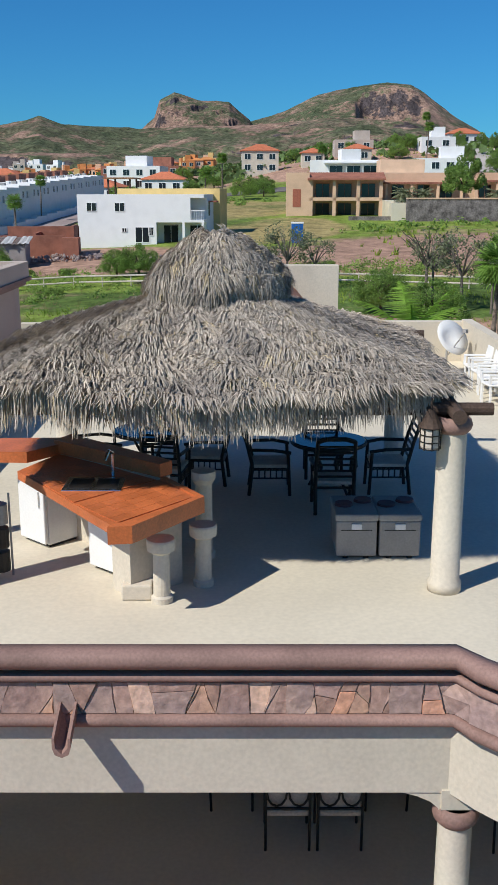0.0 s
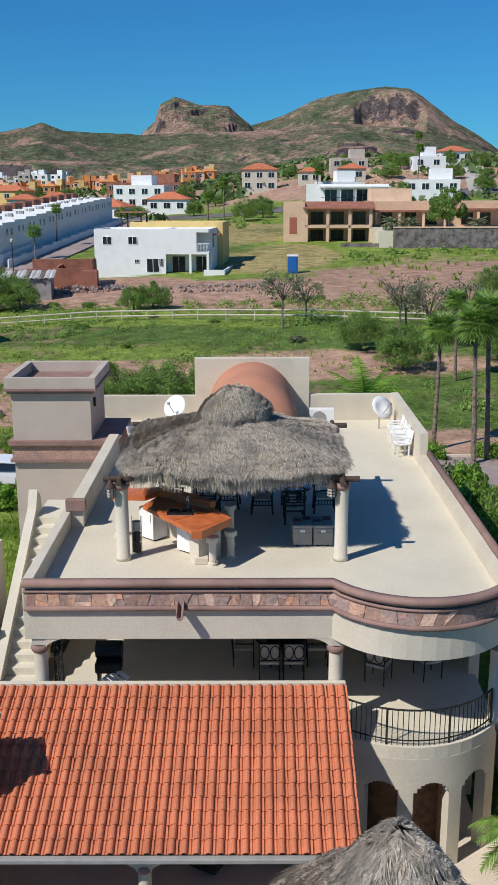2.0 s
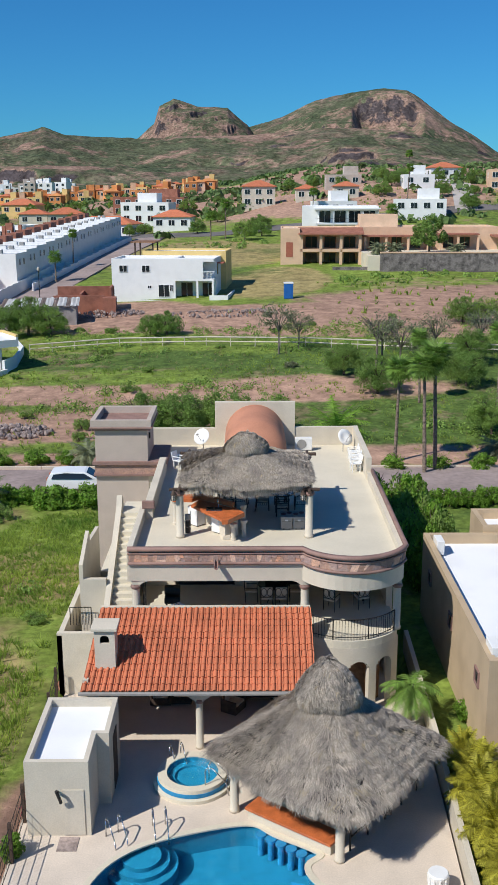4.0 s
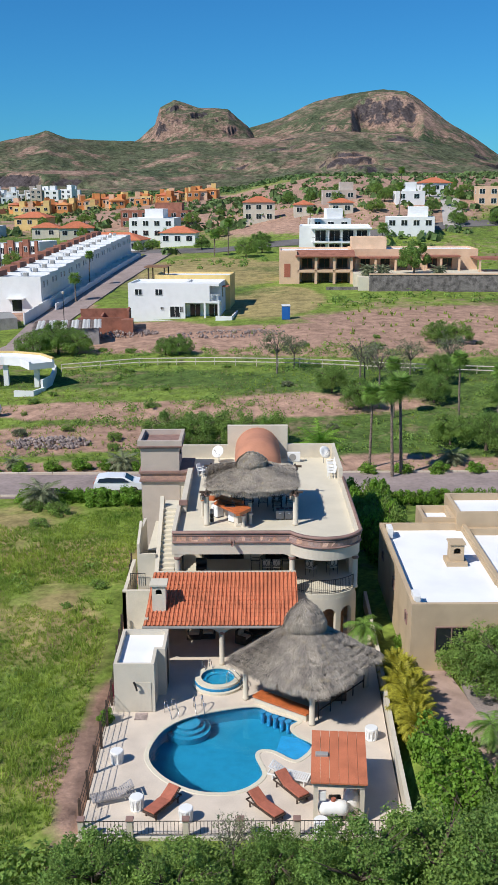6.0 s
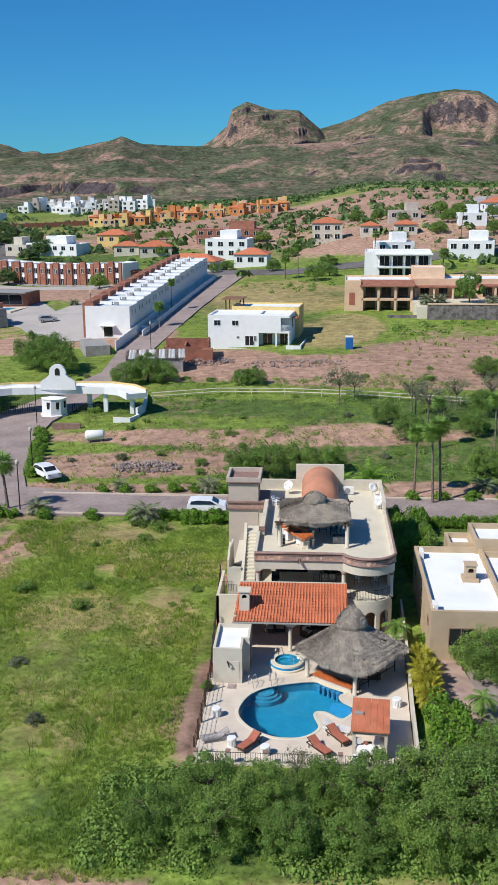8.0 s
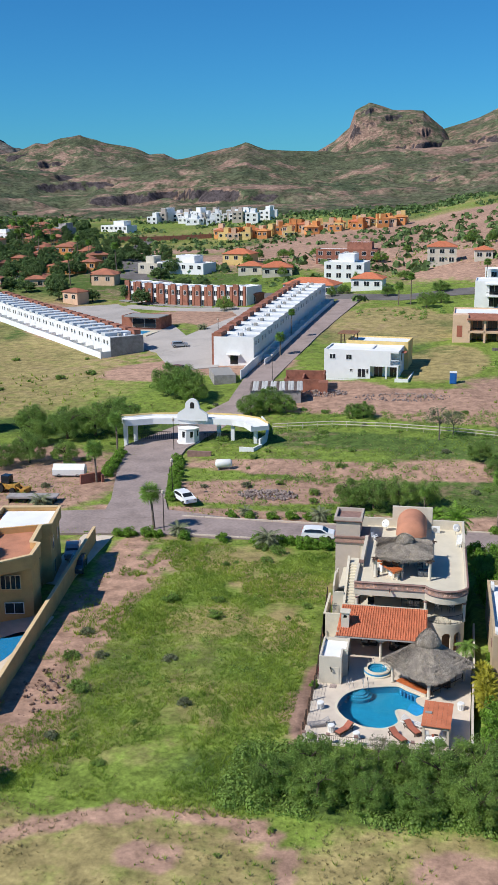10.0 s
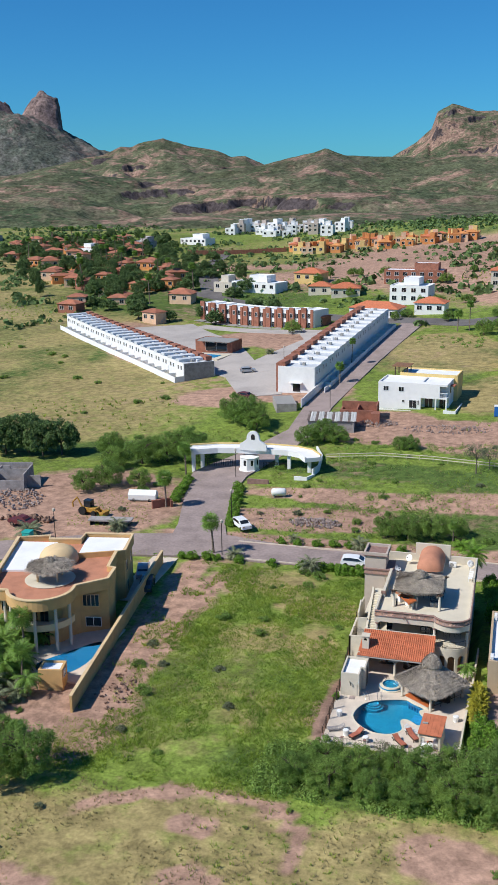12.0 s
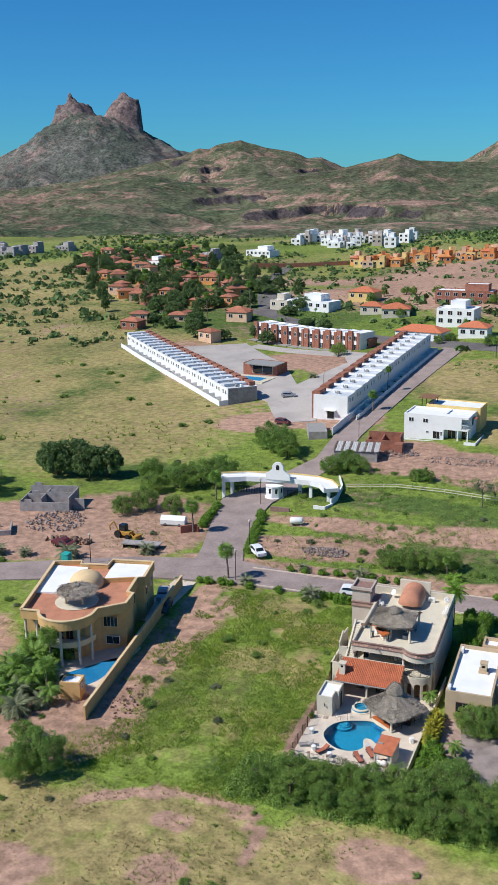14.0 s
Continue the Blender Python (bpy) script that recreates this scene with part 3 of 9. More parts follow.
range_mesh("backdrop_foothills", "low foothills of scrub and reddish rock ledges", (-60, 40), 640, 1750, [(-60, 58), (-40, 62), (-34, 62), (-27, 78), (-21, 66), (-15, 80), (-12, 93), (-11.2, 98), (-10, 90), (-6, 86), (0, 92), (5, 100), (9, 92), (14, 62), (20, 40), (40, 30)], 0.52, 2, rough=0.14, na=680, nr=220, ledges=11.0, step=19)
range_mesh("backdrop_mesa", "flat-topped rocky mesa behind the foothills", (-10, 2.5), 1500, 2700, [(-10, 70), (-7.5, 112), (-6.0, 146), (-5.2, 172), (-4.9, 206), (-4.1, 223), (-2.8, 208), (-1.1, 204), (-0.6, 186), (0, 168), (1, 120), (2.5, 60)], 0.6, 11, rough=0.05, cliff=((-5.4, 0.02), (-4.9, 0.2), (-4.0, 0.14), (-2.5, 0.04)), na=280, nr=120, step=26, green=0.55)
range_mesh("backdrop_mountain", "broad rocky mountain with a cliff band at its top", (-4, 26), 1500, 2900, [(-4, 60), (-1, 140), (0.0, 168), (1.9, 190), (3.8, 226), (5.65, 241), (7.5, 250), (8.8, 244), (9.55, 226), (11, 182), (12.4, 150), (14, 104), (18, 60), (26, 40)], 0.58, 21, rough=0.06, cliff=((5.8, 0.03), (6.3, 0.24), (9.2, 0.26), (9.8, 0.04)), na=460, nr=130, step=28, green=0.55)
range_mesh("backdrop_ridge", "brown rocky ridge in the distance", (-30, -8), 1700, 2700, [(-30, 70), (-26, 108), (-24, 123), (-23, 140), (-22.4, 138), (-22, 146), (-20.6, 158), (-19.2, 141), (-17.6, 130), (-16.8, 117), (-16, 119), (-14.9, 97), (-11, 70), (-8, 40)], 0.55, 31, rough=0.12, na=320, nr=110, eye=(22, -102), step=30, green=0.4)


def peak_mesh(name, label, cx, cy, half, rz, shoulder, slope, horns, seed, res=280, rough=0.07):
    """A mountain cone cut off at its shoulder, with steep horns on it: (across, along, height, radius, power)."""
    u = np.linspace(-half, half, res)
    X, Y = np.meshgrid(u, u)
    wx = X + 9 * vnoise(X, Y, 55, seed, 3)
    wy = Y + 9 * vnoise(X, Y, 55, seed + 1, 3)
    top, mid = shoulder
    d = np.hypot(wx + 15, wy)
    Z = np.minimum(mid + 10 * vnoise(X, Y, 40, seed + 8, 3), top - slope * d)
    gully = np.abs(vnoise(X, Y, 150, seed + 2, 5))
    Z = Z + rough * top * (gully - 0.35) * np.clip(d / 150, 0, 1)
    horn = np.zeros(X.shape)
    for dx, dy, h, r, p, cut in horns:
        q = h * (1 - np.minimum(np.hypot(wx - dx, wy - dy) / r, 1) ** p) * np.clip((dx + cut - wx) / 14, 0, 1)
        horn = np.maximum(horn, np.clip((q - Z) / 30, 0, 1))
        Z = np.maximum(Z, q)
    Z = Z + 4 * vnoise(X, Y, 22, seed + 4, 3)
    gy_, gx_ = np.gradient(Z, u, u)
    steep = np.hypot(gx_, gy_)
    bare = 0.24 + 0.28 * vnoise(X, Y, 90, seed + 5) + 0.4 * np.clip(steep - 0.9, 0, 1) + 0.45 * horn
    dark = np.clip(0.5 * horn + 0.5 * np.clip(vnoise(X, Y, 120, seed + 9) - 0.25, 0, 1) + 0.3 * np.clip(steep - 1.1, 0, 1), 0, 1)
    dryv = np.clip(0.3 + 0.3 * vnoise(X, Y, 60, seed + 6), 0, 1)
    lushv = np.clip(0.5 + 0.35 * vnoise(X, Y, 70, seed + 7), 0, 1)
    c, s = math.cos(radians(rz)), math.sin(radians(rz))
    ob = new(name, grid_mesh(name, cx + X * c - Y * s, cy + X * s + Y * c, np.maximum(Z, -30), np.stack([np.clip(bare, 0, 1), dryv, lushv, dark], -1)))
    ob.data.materials.append(peak_land)
    return tagged(ob, label, "mountain", kind="structure")


tx, ty = 22 + 3000 * math.sin(radians(-28.5)), -102 + 3000 * math.cos(radians(-28.5))
peak_mesh("backdrop_twin_peaks", "steep twin-peaked rocky mountain", tx, ty, 760, 28.5, (296, 252), 0.58, [(-65, 0, 294, 150, 2.0, 900), (-76, 0, 322, 34, 2.2, 900), (-62, -6, 304, 40, 2.2, 900), (-104, -4, 284, 50, 2.0, 900), (-28, 4, 285, 46, 2.0, 900), (80, 0, 306, 150, 2.0, 48), (74, 0, 320, 46, 2, 52), (52, 0, 297, 46, 2, 60), (102, 0, 300, 60, 2.6, 26)], 41)
peak_mesh("backdrop_side_peak", "dark steep mountain shoulder beside the twin peaks", tx - 470, ty - 560, 420, 28.5, (190, 168), 0.62, [(60, 0, 176, 90, 3, 900), (20, 0, 186, 80, 3, 900)], 47, res=150)


# ---- the villa ----
TZ = 5.9          # roof terrace floor
BZ = 3.0          # balcony floor
BAY = [(-4.8, 7.25), (-2.5, 7.25), (0.5, 7.25)] + arc(3.55, 8.4, 2.178, -148.1, -23, 16)
SIDE = [(5.55, 8.2), (5.55, 12.0), (5.55, 17.6)]
villa = thing("villa", "two-storey cream stucco villa with a roof terrace", "house")


def path_at(pts, z):
    return [(x, y, z) for x, y in pts]


def off(pts, d):
    """A plan path moved inwards (to its left) by d."""
    out = []
    for i, p in enumerate(pts):
        a, b = pts[max(0, i - 1)], pts[min(len(pts) - 1, i + 1)]
        dx, dy = b[0] - a[0], b[1] - a[1]
        n = math.hypot(dx, dy)
        out.append((p[0] - dy / n * d, p[1] + dx / n * d))
    return out


def strip_wall(bm, pts, z0, z1, t):
    """A wall of thickness t that follows a plan path."""
    sweep(bm, path_at(pts, 0), [(0, z0), (0, z1), (-t, z1), (-t, z0)])


def bead(z, r, o, pts):
    """A rounded moulding along the ledge."""
    bm = bmesh.new()
    sweep(bm, path_at(pts, z), [(o + r * math.cos(radians(a)), r * math.sin(radians(a))) for a in range(-90, 91, 22)] + [(-0.05, r), (-0.05, -r)])
    return bm


FULL = BAY + SIDE
# terrace floor and its parapets
bm = bmesh.new()
prism(bm, off(FULL, 0.12) + [(5.4, 24.0), (-4.7, 24.0)], 5.55, TZ)
part("terrace_floor", bm, floor_cream, villa)
bm = bmesh.new(); strip_wall(bm, off(FULL, 0.02), 5.02, 6.26, 0.20)
part("fascia", bm, plaster, villa)
bm = bmesh.new(); strip_wall(bm, [(5.53, 17.6), (5.55, 24.1)], 5.0, 6.95, 0.24)
part("side_parapet", bm, plaster, villa)
bm = bmesh.new()
box(bm, -4.85, 7.3, 5.0, -4.62, 12.2, 6.34, 0.015)
box(bm, -4.62, 11.9, 5.0, -4.30, 19.0, 6.62, 0.015)
part("stair_parapet", bm, plaster, villa)
part("parapet_block", boxm(-4.74, 11.80, 6.35, -4.22, 11.98, 6.68, 0.03), brown_trim, villa)
for b in ((-5.7, 24.0, 5.0, -2.08, 24.25, 6.85), (2.2, 24.0, 5.0, 5.6, 24.25, 6.9), (-2.08, 23.95, 5.0, 2.2, 24.3, 8.28)):
    part("back_wall", boxm(*b, 0.01), plaster, villa)
for z, r, o in ((6.31, 0.085, 0.05), (6.135, 0.04, 0.03), (5.745, 0.055, 0.04)):
    part("moulding", bead(z, r, o, FULL + [(5.55, 24.0)] if z < 6.2 else FULL), brown_trim, villa, "brown rounded cement moulding", smooth=True)
# stone band under the moulding
band = thing("stone_band", "band of reddish flagstones set in mortar under the terrace edge", "stone band")
bm = bmesh.new(); strip_wall(bm, off(FULL, -0.012), 5.78, 6.10, 0.05)
part("bedding", bm, mortar, band)
seg_pts = []
for a, b in zip(FULL, FULL[1:]):
    n = max(1, int(math.hypot(b[0] - a[0], b[1] - a[1]) / 0.08))
    seg_pts += [(a[0] + (b[0] - a[0]) * i / n, a[1] + (b[1] - a[1]) * i / n) for i in range(n)]
def along(s):
    """Point and outward side at a distance along the band."""
    i = min(max(s / 0.08, 0), len(seg_pts) - 2.01)
    k = int(i)
    p, q = seg_pts[k], seg_pts[k + 1]
    n = max(1e-6, math.hypot(q[0] - p[0], q[1] - p[1]))
    u = i - k
    return p[0] + (q[0] - p[0]) * u, p[1] + (q[1] - p[1]) * u, (q[1] - p[1]) / n, -(q[0] - p[0]) / n


def band_stone(q):
    """One flat stone from its outline of (distance, height), shrunk by half a joint."""
    cs, cz = sum(v[0] for v in q) / len(q), sum(v[1] for v in q) / len(q)
    d = 0.014 + rnd.uniform(0, 0.016)
    bm = bmesh.new()
    f, h = [], []
    full = []
    for (s0, z0), (s1, z1) in zip(q, q[1:] + q[:1]):
        full.append((s0, z0))
        if math.hypot(s1 - s0, z1 - z0) > 0.10:
            u = rnd.uniform(0.3, 0.7)
            jog = 0.0 if abs(z1 - z0) < 0.01 else rnd.uniform(-0.022, 0.012)
            full.append((s0 + (s1 - s0) * u + (jog if s0 < cs else -jog), z0 + (z1 - z0) * u))
    q = full
    for s, z in q:
        n = math.hypot(s - cs, z - cz)
        k = 1 - 0.007 / n
        x, y, ox, oy = along(cs + (s - cs) * k)
        z = cz + (z - cz) * k
        e = 0.012 + d + rnd.uniform(-0.004, 0.004)
        f.append(bm.verts.new((x + ox * e, y + oy * e, z)))
        h.append(bm.verts.new((x + ox * 0.004, y + oy * 0.004, z)))
    bm.faces.new(f)
    m = len(q)
    for e in range(m):
        bm.faces.new((f[e], f[(e + 1) % m], h[(e + 1) % m], h[e]))
    part("stone", bm, flagstone, band)


s, tilt = 0.05, 0.0
Z0, Z1 = 5.80, 6.092
while s < 0.08 * (len(seg_pts) - 8) and along(s)[1] < 12.5:
    w, tilt2 = rnd.uniform(0.12, 0.34), rnd.uniform(-0.055, 0.055)
    bl, br_, tr_, tl = (s + tilt, Z0), (s + w + tilt2, Z0), (s + w - tilt2, Z1), (s - tilt, Z1)
    kind_ = rnd.random()
    if kind_ < 0.34:
        band_stone([bl, br_, tr_, tl])
    elif kind_ < 0.58:
        u, v = rnd.uniform(0.25, 0.75), rnd.uniform(0.25, 0.75)
        ml = (bl[0] + (tl[0] - bl[0]) * u, Z0 + (Z1 - Z0) * u)
        mr = (br_[0] + (tr_[0] - br_[0]) * v, Z0 + (Z1 - Z0) * v)
        band_stone([bl, br_, mr, ml])
        band_stone([ml, mr, tr_, tl])
    elif kind_ < 0.8:
        u = rnd.uniform(0.35, 0.75)
        mt = (tl[0] + (tr_[0] - tl[0]) * u, Z1)
        band_stone([bl, br_, tr_, mt])
        band_stone([bl, mt, tl])
    else:
        u, v = rnd.uniform(0.3, 0.7), rnd.uniform(0.3, 0.7)
        mb = (bl[0] + (br_[0] - bl[0]) * u, Z0)
        mr = (br_[0] + (tr_[0] - br_[0]) * v, Z0 + (Z1 - Z0) * v)
        band_stone([bl, mb, mr, tr_, tl])
        band_stone([mb, br_, mr])
    s, tilt = s + w, tilt2
# rain spout on the front
spout = thing("rain_spout", "brown clay half-pipe rain spout on the terrace front", "spout")
bm = bmesh.new()
sec = [(-0.075, 0.09), (-0.075, 0), (-0.055, -0.06), (0, -0.085), (0.055, -0.06), (0.075, 0), (0.075, 0.09), (0.055, 0.09), (0.05, 0), (0, -0.055), (-0.05, 0), (-0.055, 0.09)]
sweep(bm, [(-1.50, 7.3, 5.86), (-1.50, 6.86, 5.70)], sec)
part("trough", bm, brown_trim, spout)

# upper storey behind the balcony
bm = bmesh.new()
wall_x(bm, -4.7, 5.4, 11.6, 11.85, BZ, 5.55, [(-3.4, -0.9, BZ + 0.01, 5.2), (0.4, 2.4, BZ + 0.01, 5.2), (3.3, 4.8, BZ + 0.01, 5.2)])
box(bm, -4.7, 11.85, -0.3, -4.5, 24.0, 5.55)
box(bm, 5.2, 9.5, -0.3, 5.45, 24.0, 5.55)
box(bm, -4.7, 23.8, -0.3, 5.4, 24.0, 5.0)
part("wall", bm, plaster, villa)
bm = bmesh.new(); box(bm, -4.5, 12.3, BZ, 5.2, 12.34, 5.5)
part("room_back", bm, plaster_taupe, villa)
for x0, x1 in ((-3.4, -0.9), (0.4, 2.4), (3.3, 4.8)):
    wnd = part("sliding_door", boxm(x0, 11.7, BZ, x1, 11.74, 5.2), dark_glass, villa, "dark glass sliding door")
    bm = bmesh.new()
    for x in (x0, (x0 + x1) / 2 - 0.03, x1 - 0.06):
        box(bm, x, 11.66, BZ, x + 0.06, 11.78, 5.2)
    box(bm, x0, 11.66, 5.14, x1, 11.78, 5.2)
    part("frame", bm, iron, wnd)
bm = bmesh.new()
prism(bm, off([(-4.8, 7.2), (1.2, 7.2)] + arc(3.4, 8.6, 2.3, -143, -33, 14), 0.0) + [(5.4, 11.8), (-4.7, 11.8)], 2.72, BZ)
part("balcony_floor", bm, floor_cream, villa)
part("porch_ceiling", boxm(-4.7, 7.5, 5.45, 5.2, 11.6, 5.548), plaster, villa)


def column(x, y, z0, z1, r, parent, cap=brown_trim, name="column"):
    bm = bmesh.new()
    lathe(bm, [(r * 1.15, 0), (r * 1.15, 0.10), (r, 0.13), (r * 0.96, z1 - z0 - 0.16), (r * 0.96, z1 - z0)], (x, y, z0), 24)
    c = part(name, bm, plaster, parent, smooth=True)
    bm = bmesh.new()
    h = z1 - z0
    lathe(bm, [(r * 1.0, h - 0.17), (r * 1.22, h - 0.13), (r * 1.32, h - 0.08), (r * 1.22, h - 0.03), (r * 1.05, h)], (x, y, z0), 24)
    part("capital", bm, cap, c, "brown rounded capital", smooth=True)
    return c


for x, y in ((-4.55, 7.4), (1.80, 7.35), (5.30, 7.45)):
    column(x, y, BZ, 4.86, 0.155, villa)
    part("impost", boxm(x - 0.15, y - 0.10, 4.86, x + 0.15, y + 0.12, 5.05), plaster, villa)
# arched beam ends
for xm, s in ((-4.4, 1), (1.65, -1), (1.95, 1)):
    bm = bmesh.new()
    q = [(xm, 5.05)] + [(xm + s * (0.7 * (1 - math.cos(radians(a)))), 4.80 + 0.25 * math.sin(radians(a))) for a in range(0, 91, 15)]
    va = [bm.verts.new((x, 7.28, z)) for x, z in q]
    vb = [bm.verts.new((x, 7.50, z)) for x, z in q]
    bm.faces.new(va)
    bm.faces.new(vb[::-1])
    for k in range(len(q)):
        bm.faces.new((va[k], va[(k + 1) % len(q)], vb[(k + 1) % len(q)], vb[k]))
    part("arch_haunch", bm, plaster, villa)
# balcony rail on the bay
rail = thing("balcony_railing", "curved black iron balcony railing with slim bars", "railing")
RP = arc(3.4, 8.6, 2.22, -140, -36, 16)
bm = bmesh.new(); bent_tube(bm, path_at(RP, 3.82), 0.022)
part("handrail", bm, iron, rail)
bm = bmesh.new(); bent_tube(bm, path_at(RP, 3.12), 0.016)
part("bottom_rail", bm, iron, rail)
for k, (x, y) in enumerate(arc(3.4, 8.6, 2.22, -140, -36, 36)):
    bm = bmesh.new(); rod(bm, (x, y, BZ), (x, y, 3.82), 0.026 if k % 12 == 0 else 0.010, seg=6)
    part("post" if k % 12 == 0 else "bar", bm, iron, rail)
# scrolled iron screen beside the porch
screen = thing("iron_screen", "scrolled black iron screen at the porch end", "screen")
for k in range(5):
    bm = bmesh.new()
    for s in (-1, 1):
        tube(bm, [(-4.3, 8.0 + 0.18 * s + 0.16 * math.cos(a) * s, 3.3 + k * 0.36 + 0.16 * math.sin(a)) for a in np.linspace(0, 5.4, 10)], 0.014, 5)
    part("scroll", bm, iron, screen)
bm = bmesh.new(); tube(bm, [(-4.3, 7.6, 3.0), (-4.3, 7.6, 5.0), (-4.3, 8.4, 5.0), (-4.3, 8.4, 3.0)], 0.02, 5)
part("frame", bm, iron, screen)
# lower storey: curved wall with arched openings, and the porch back wall
bm = bmesh.new()
LB = arc(3.4, 8.6, 2.30, -150, -30, 60)
heads = ((-133, 9), (-107, 10), (-80, 10), (-52, 10))
for k in range(60):
    a = -150 + 2 * (k + 0.5)
    top = 0.0
    for c, w in heads:
        u = (a - c) / w
        if abs(u) < 1:
            top = 1.75 + 0.40 * math.sqrt(1 - u * u)
    if top:
        strip_wall(bm, LB[k:k + 2], top, 2.72, 0.25)
    else:
        strip_wall(bm, LB[k:k + 2], -0.3, 2.72, 0.25)
part("curved_wall", bm, plaster, villa)
bm = bmesh.new()
wall_x(bm, -6.0, 1.6, 11.0, 11.25, -0.3, 2.7, [(-4.6, -2.6, 0.01, 2.2), (-1.2, 0.9, 0.01, 2.2)])
box(bm, -6.1, 4.0, -0.3, -5.9, 11.0, 2.7)
box(bm, 1.55, 7.4, -0.3, 1.8, 11.0, 2.7)
box(bm, 1.8, 10.2, -0.3, 5.3, 10.4, 2.7)
part("porch_wall", bm, plaster, villa)
for x0, x1 in ((-4.6, -2.6), (-1.2, 0.9)):
    part("porch_door", boxm(x0, 11.1, 0, x1, 11.14, 2.2), dark_glass, villa, "dark glass patio door")
for a in (-107, -80, -52):
    x, y = 3.4 + 1.6 * math.cos(radians(a)), 8.6 + 1.6 * math.sin(radians(a))
    bm = bmesh.new(); box(bm, -0.42, -0.03, 0.02, 0.42, 0.03, 2.05, m=pose(x, y, 0, 0, 0, a + 90))
    part("arched_door", bm, wood_mid, villa, "varnished wooden door under an arch")

# tower with a stair wing
tower = thing("stair_tower", "taupe stucco stair tower with brown cornices", "tower")
bm = bmesh.new()
box(bm, -7.75, 19.0, -0.3, -5.2, 22.0, 7.98)
part("shaft", bm, plaster_taupe, tower)
bm = bmesh.new()
for a in ((-7.92, 18.83, -5.0, 19.05), (-7.92, 21.95, -5.0, 22.2), (-7.92, 19.05, -7.7, 21.95), (-5.22, 19.05, -5.0, 21.95)):
    box(bm, a[0], a[1], 8.14, a[2], a[3], 8.5)
part("cap_parapet", bm, plaster_taupe, tower)
bm = bmesh.new()
box(bm, -7.86, 18.88, 7.98, -5.06, 22.12, 8.08)
box(bm, -7.97, 18.78, 8.08, -4.95, 22.24, 8.16)
part("cornice", bm, brown_trim, tower)
bm = bmesh.new()
box(bm, -7.9, 18.8, 6.28, -4.3, 22.2, 6.42)
box(bm, -7.86, 18.84, 5.70, -4.34, 22.1, 5.80)
part("string_course", bm, brown_trim, tower)
bm = bmesh.new(); box(bm, -7.8, 18.92, 5.80, -4.36, 22.0, 6.28)
part("stone_course", bm, flagstone, tower, "reddish flagstone band")
part("wing_wall", boxm(-7.7, 19.05, -0.3, -4.7, 23.9, 5.70), plaster, tower)
bm = bmesh.new(); box(bm, -5.2, 19.6, 7.4, -5.12, 19.75, 7.7, 0.02)
part("wall_lamp", bm, iron, tower)
# outside stair with its walls
stair = thing("outside_stair", "cream outside stair climbing to the roof terrace", "stair")
for k in range(16):
    part("step", boxm(-5.72, 8.2 + 0.30 * k, BZ - 0.1 + 0.181 * k - (0.2 if k else 0), -4.86, 8.2 + 0.30 * k + 0.32, BZ + 0.181 * (k + 1)), floor_cream, stair)
bm = bmesh.new()


def side_wall(bm, x0, x1, pts):
    va = [bm.verts.new((x0, y, z)) for y, z in pts]
    vb = [bm.verts.new((x1, y, z)) for y, z in pts]
    bm.faces.new(va)
    bm.faces.new(vb[::-1])
    n = len(pts)
    for k in range(n):
        bm.faces.new((va[k], va[(k + 1) % n], vb[(k + 1) % n], vb[k]))


side_wall(bm, -5.95, -5.72, [(7.6, -0.3), (7.6, 3.1), (8.2, 3.45), (12.8, 6.1), (13.1, 6.55), (13.5, 6.2), (13.5, -0.3)])
part("outer_wall", bm, plaster, stair)
bm = bmesh.new()
side_wall(bm, -7.0, -6.85, [(9.2, -0.3), (9.2, 4.9), (11.0, 5.7), (11.2, 5.2), (13.5, 5.0), (13.5, -0.3)])
box(bm, -6.85, 9.2, -0.3, -5.95, 9.4, 4.3)
part("plinth_wall", bm, plaster, stair)
part("landing", boxm(-5.72, 13.0, 5.5, -4.86, 14.3, 5.88), floor_cream, stair)
part("yard_floor", boxm(-6.85, 13.5, -0.3, -4.75, 18.98, 2.9), floor_cream, stair)
bm = bmesh.new()
box(bm, -7.75, 7.9, -0.3, -7.55, 13.0, 2.5)
box(bm, -7.75, 7.9, -0.3, -6.1, 8.1, 2.6)
part("yard_wall", bm, plaster, stair)
gate = thing("iron_gate", "small black iron gate beside the outside stair", "gate")
for k in range(8):
    bm = bmesh.new(); rod(bm, (-7.4 + 0.12 * k, 9.0, 2.45), (-7.4 + 0.12 * k, 9.0, 3.2), 0.012, seg=6)
    part("bar", bm, iron, gate)
bm = bmesh.new(); tube(bm, [(-7.4, 9, 2.45), (-7.4, 9, 3.2), (-6.56, 9, 3.2), (-6.56, 9, 2.45)], 0.02, 6)
part("gate_frame", bm, iron, gate)

# barrel vault of the stair hall
vault = thing("vault_roof", "orange painted barrel vault with a rounded end", "vault")
bm = bmesh.new()
n = 20
ring = [(1.58 * math.cos(math.pi * i / n), 6.55 + 1.60 * math.sin(math.pi * i / n)) for i in range(n + 1)]
va = [bm.verts.new((0.05 + x, 20.6, z)) for x, z in ring]
vb = [bm.verts.new((0.05 + x, 23.95, z)) for x, z in ring]
for i in range(n):
    bm.faces.new((va[i], va[i + 1], vb[i + 1], vb[i]))
prev = va
for j in range(1, 9):
    e = math.pi / 2 * j / 8
    cur = [bm.verts.new((0.05 + x, 20.6 - 1.5 * math.sin(e) * math.sin(math.pi * i / n) ** 0.5, 6.55 + (z - 6.55) * math.cos(e))) for i, (x, z) in enumerate(ring)]
    for i in range(n):
        bm.faces.new((prev[i], prev[i + 1], cur[i + 1], cur[i]))
    prev = cur
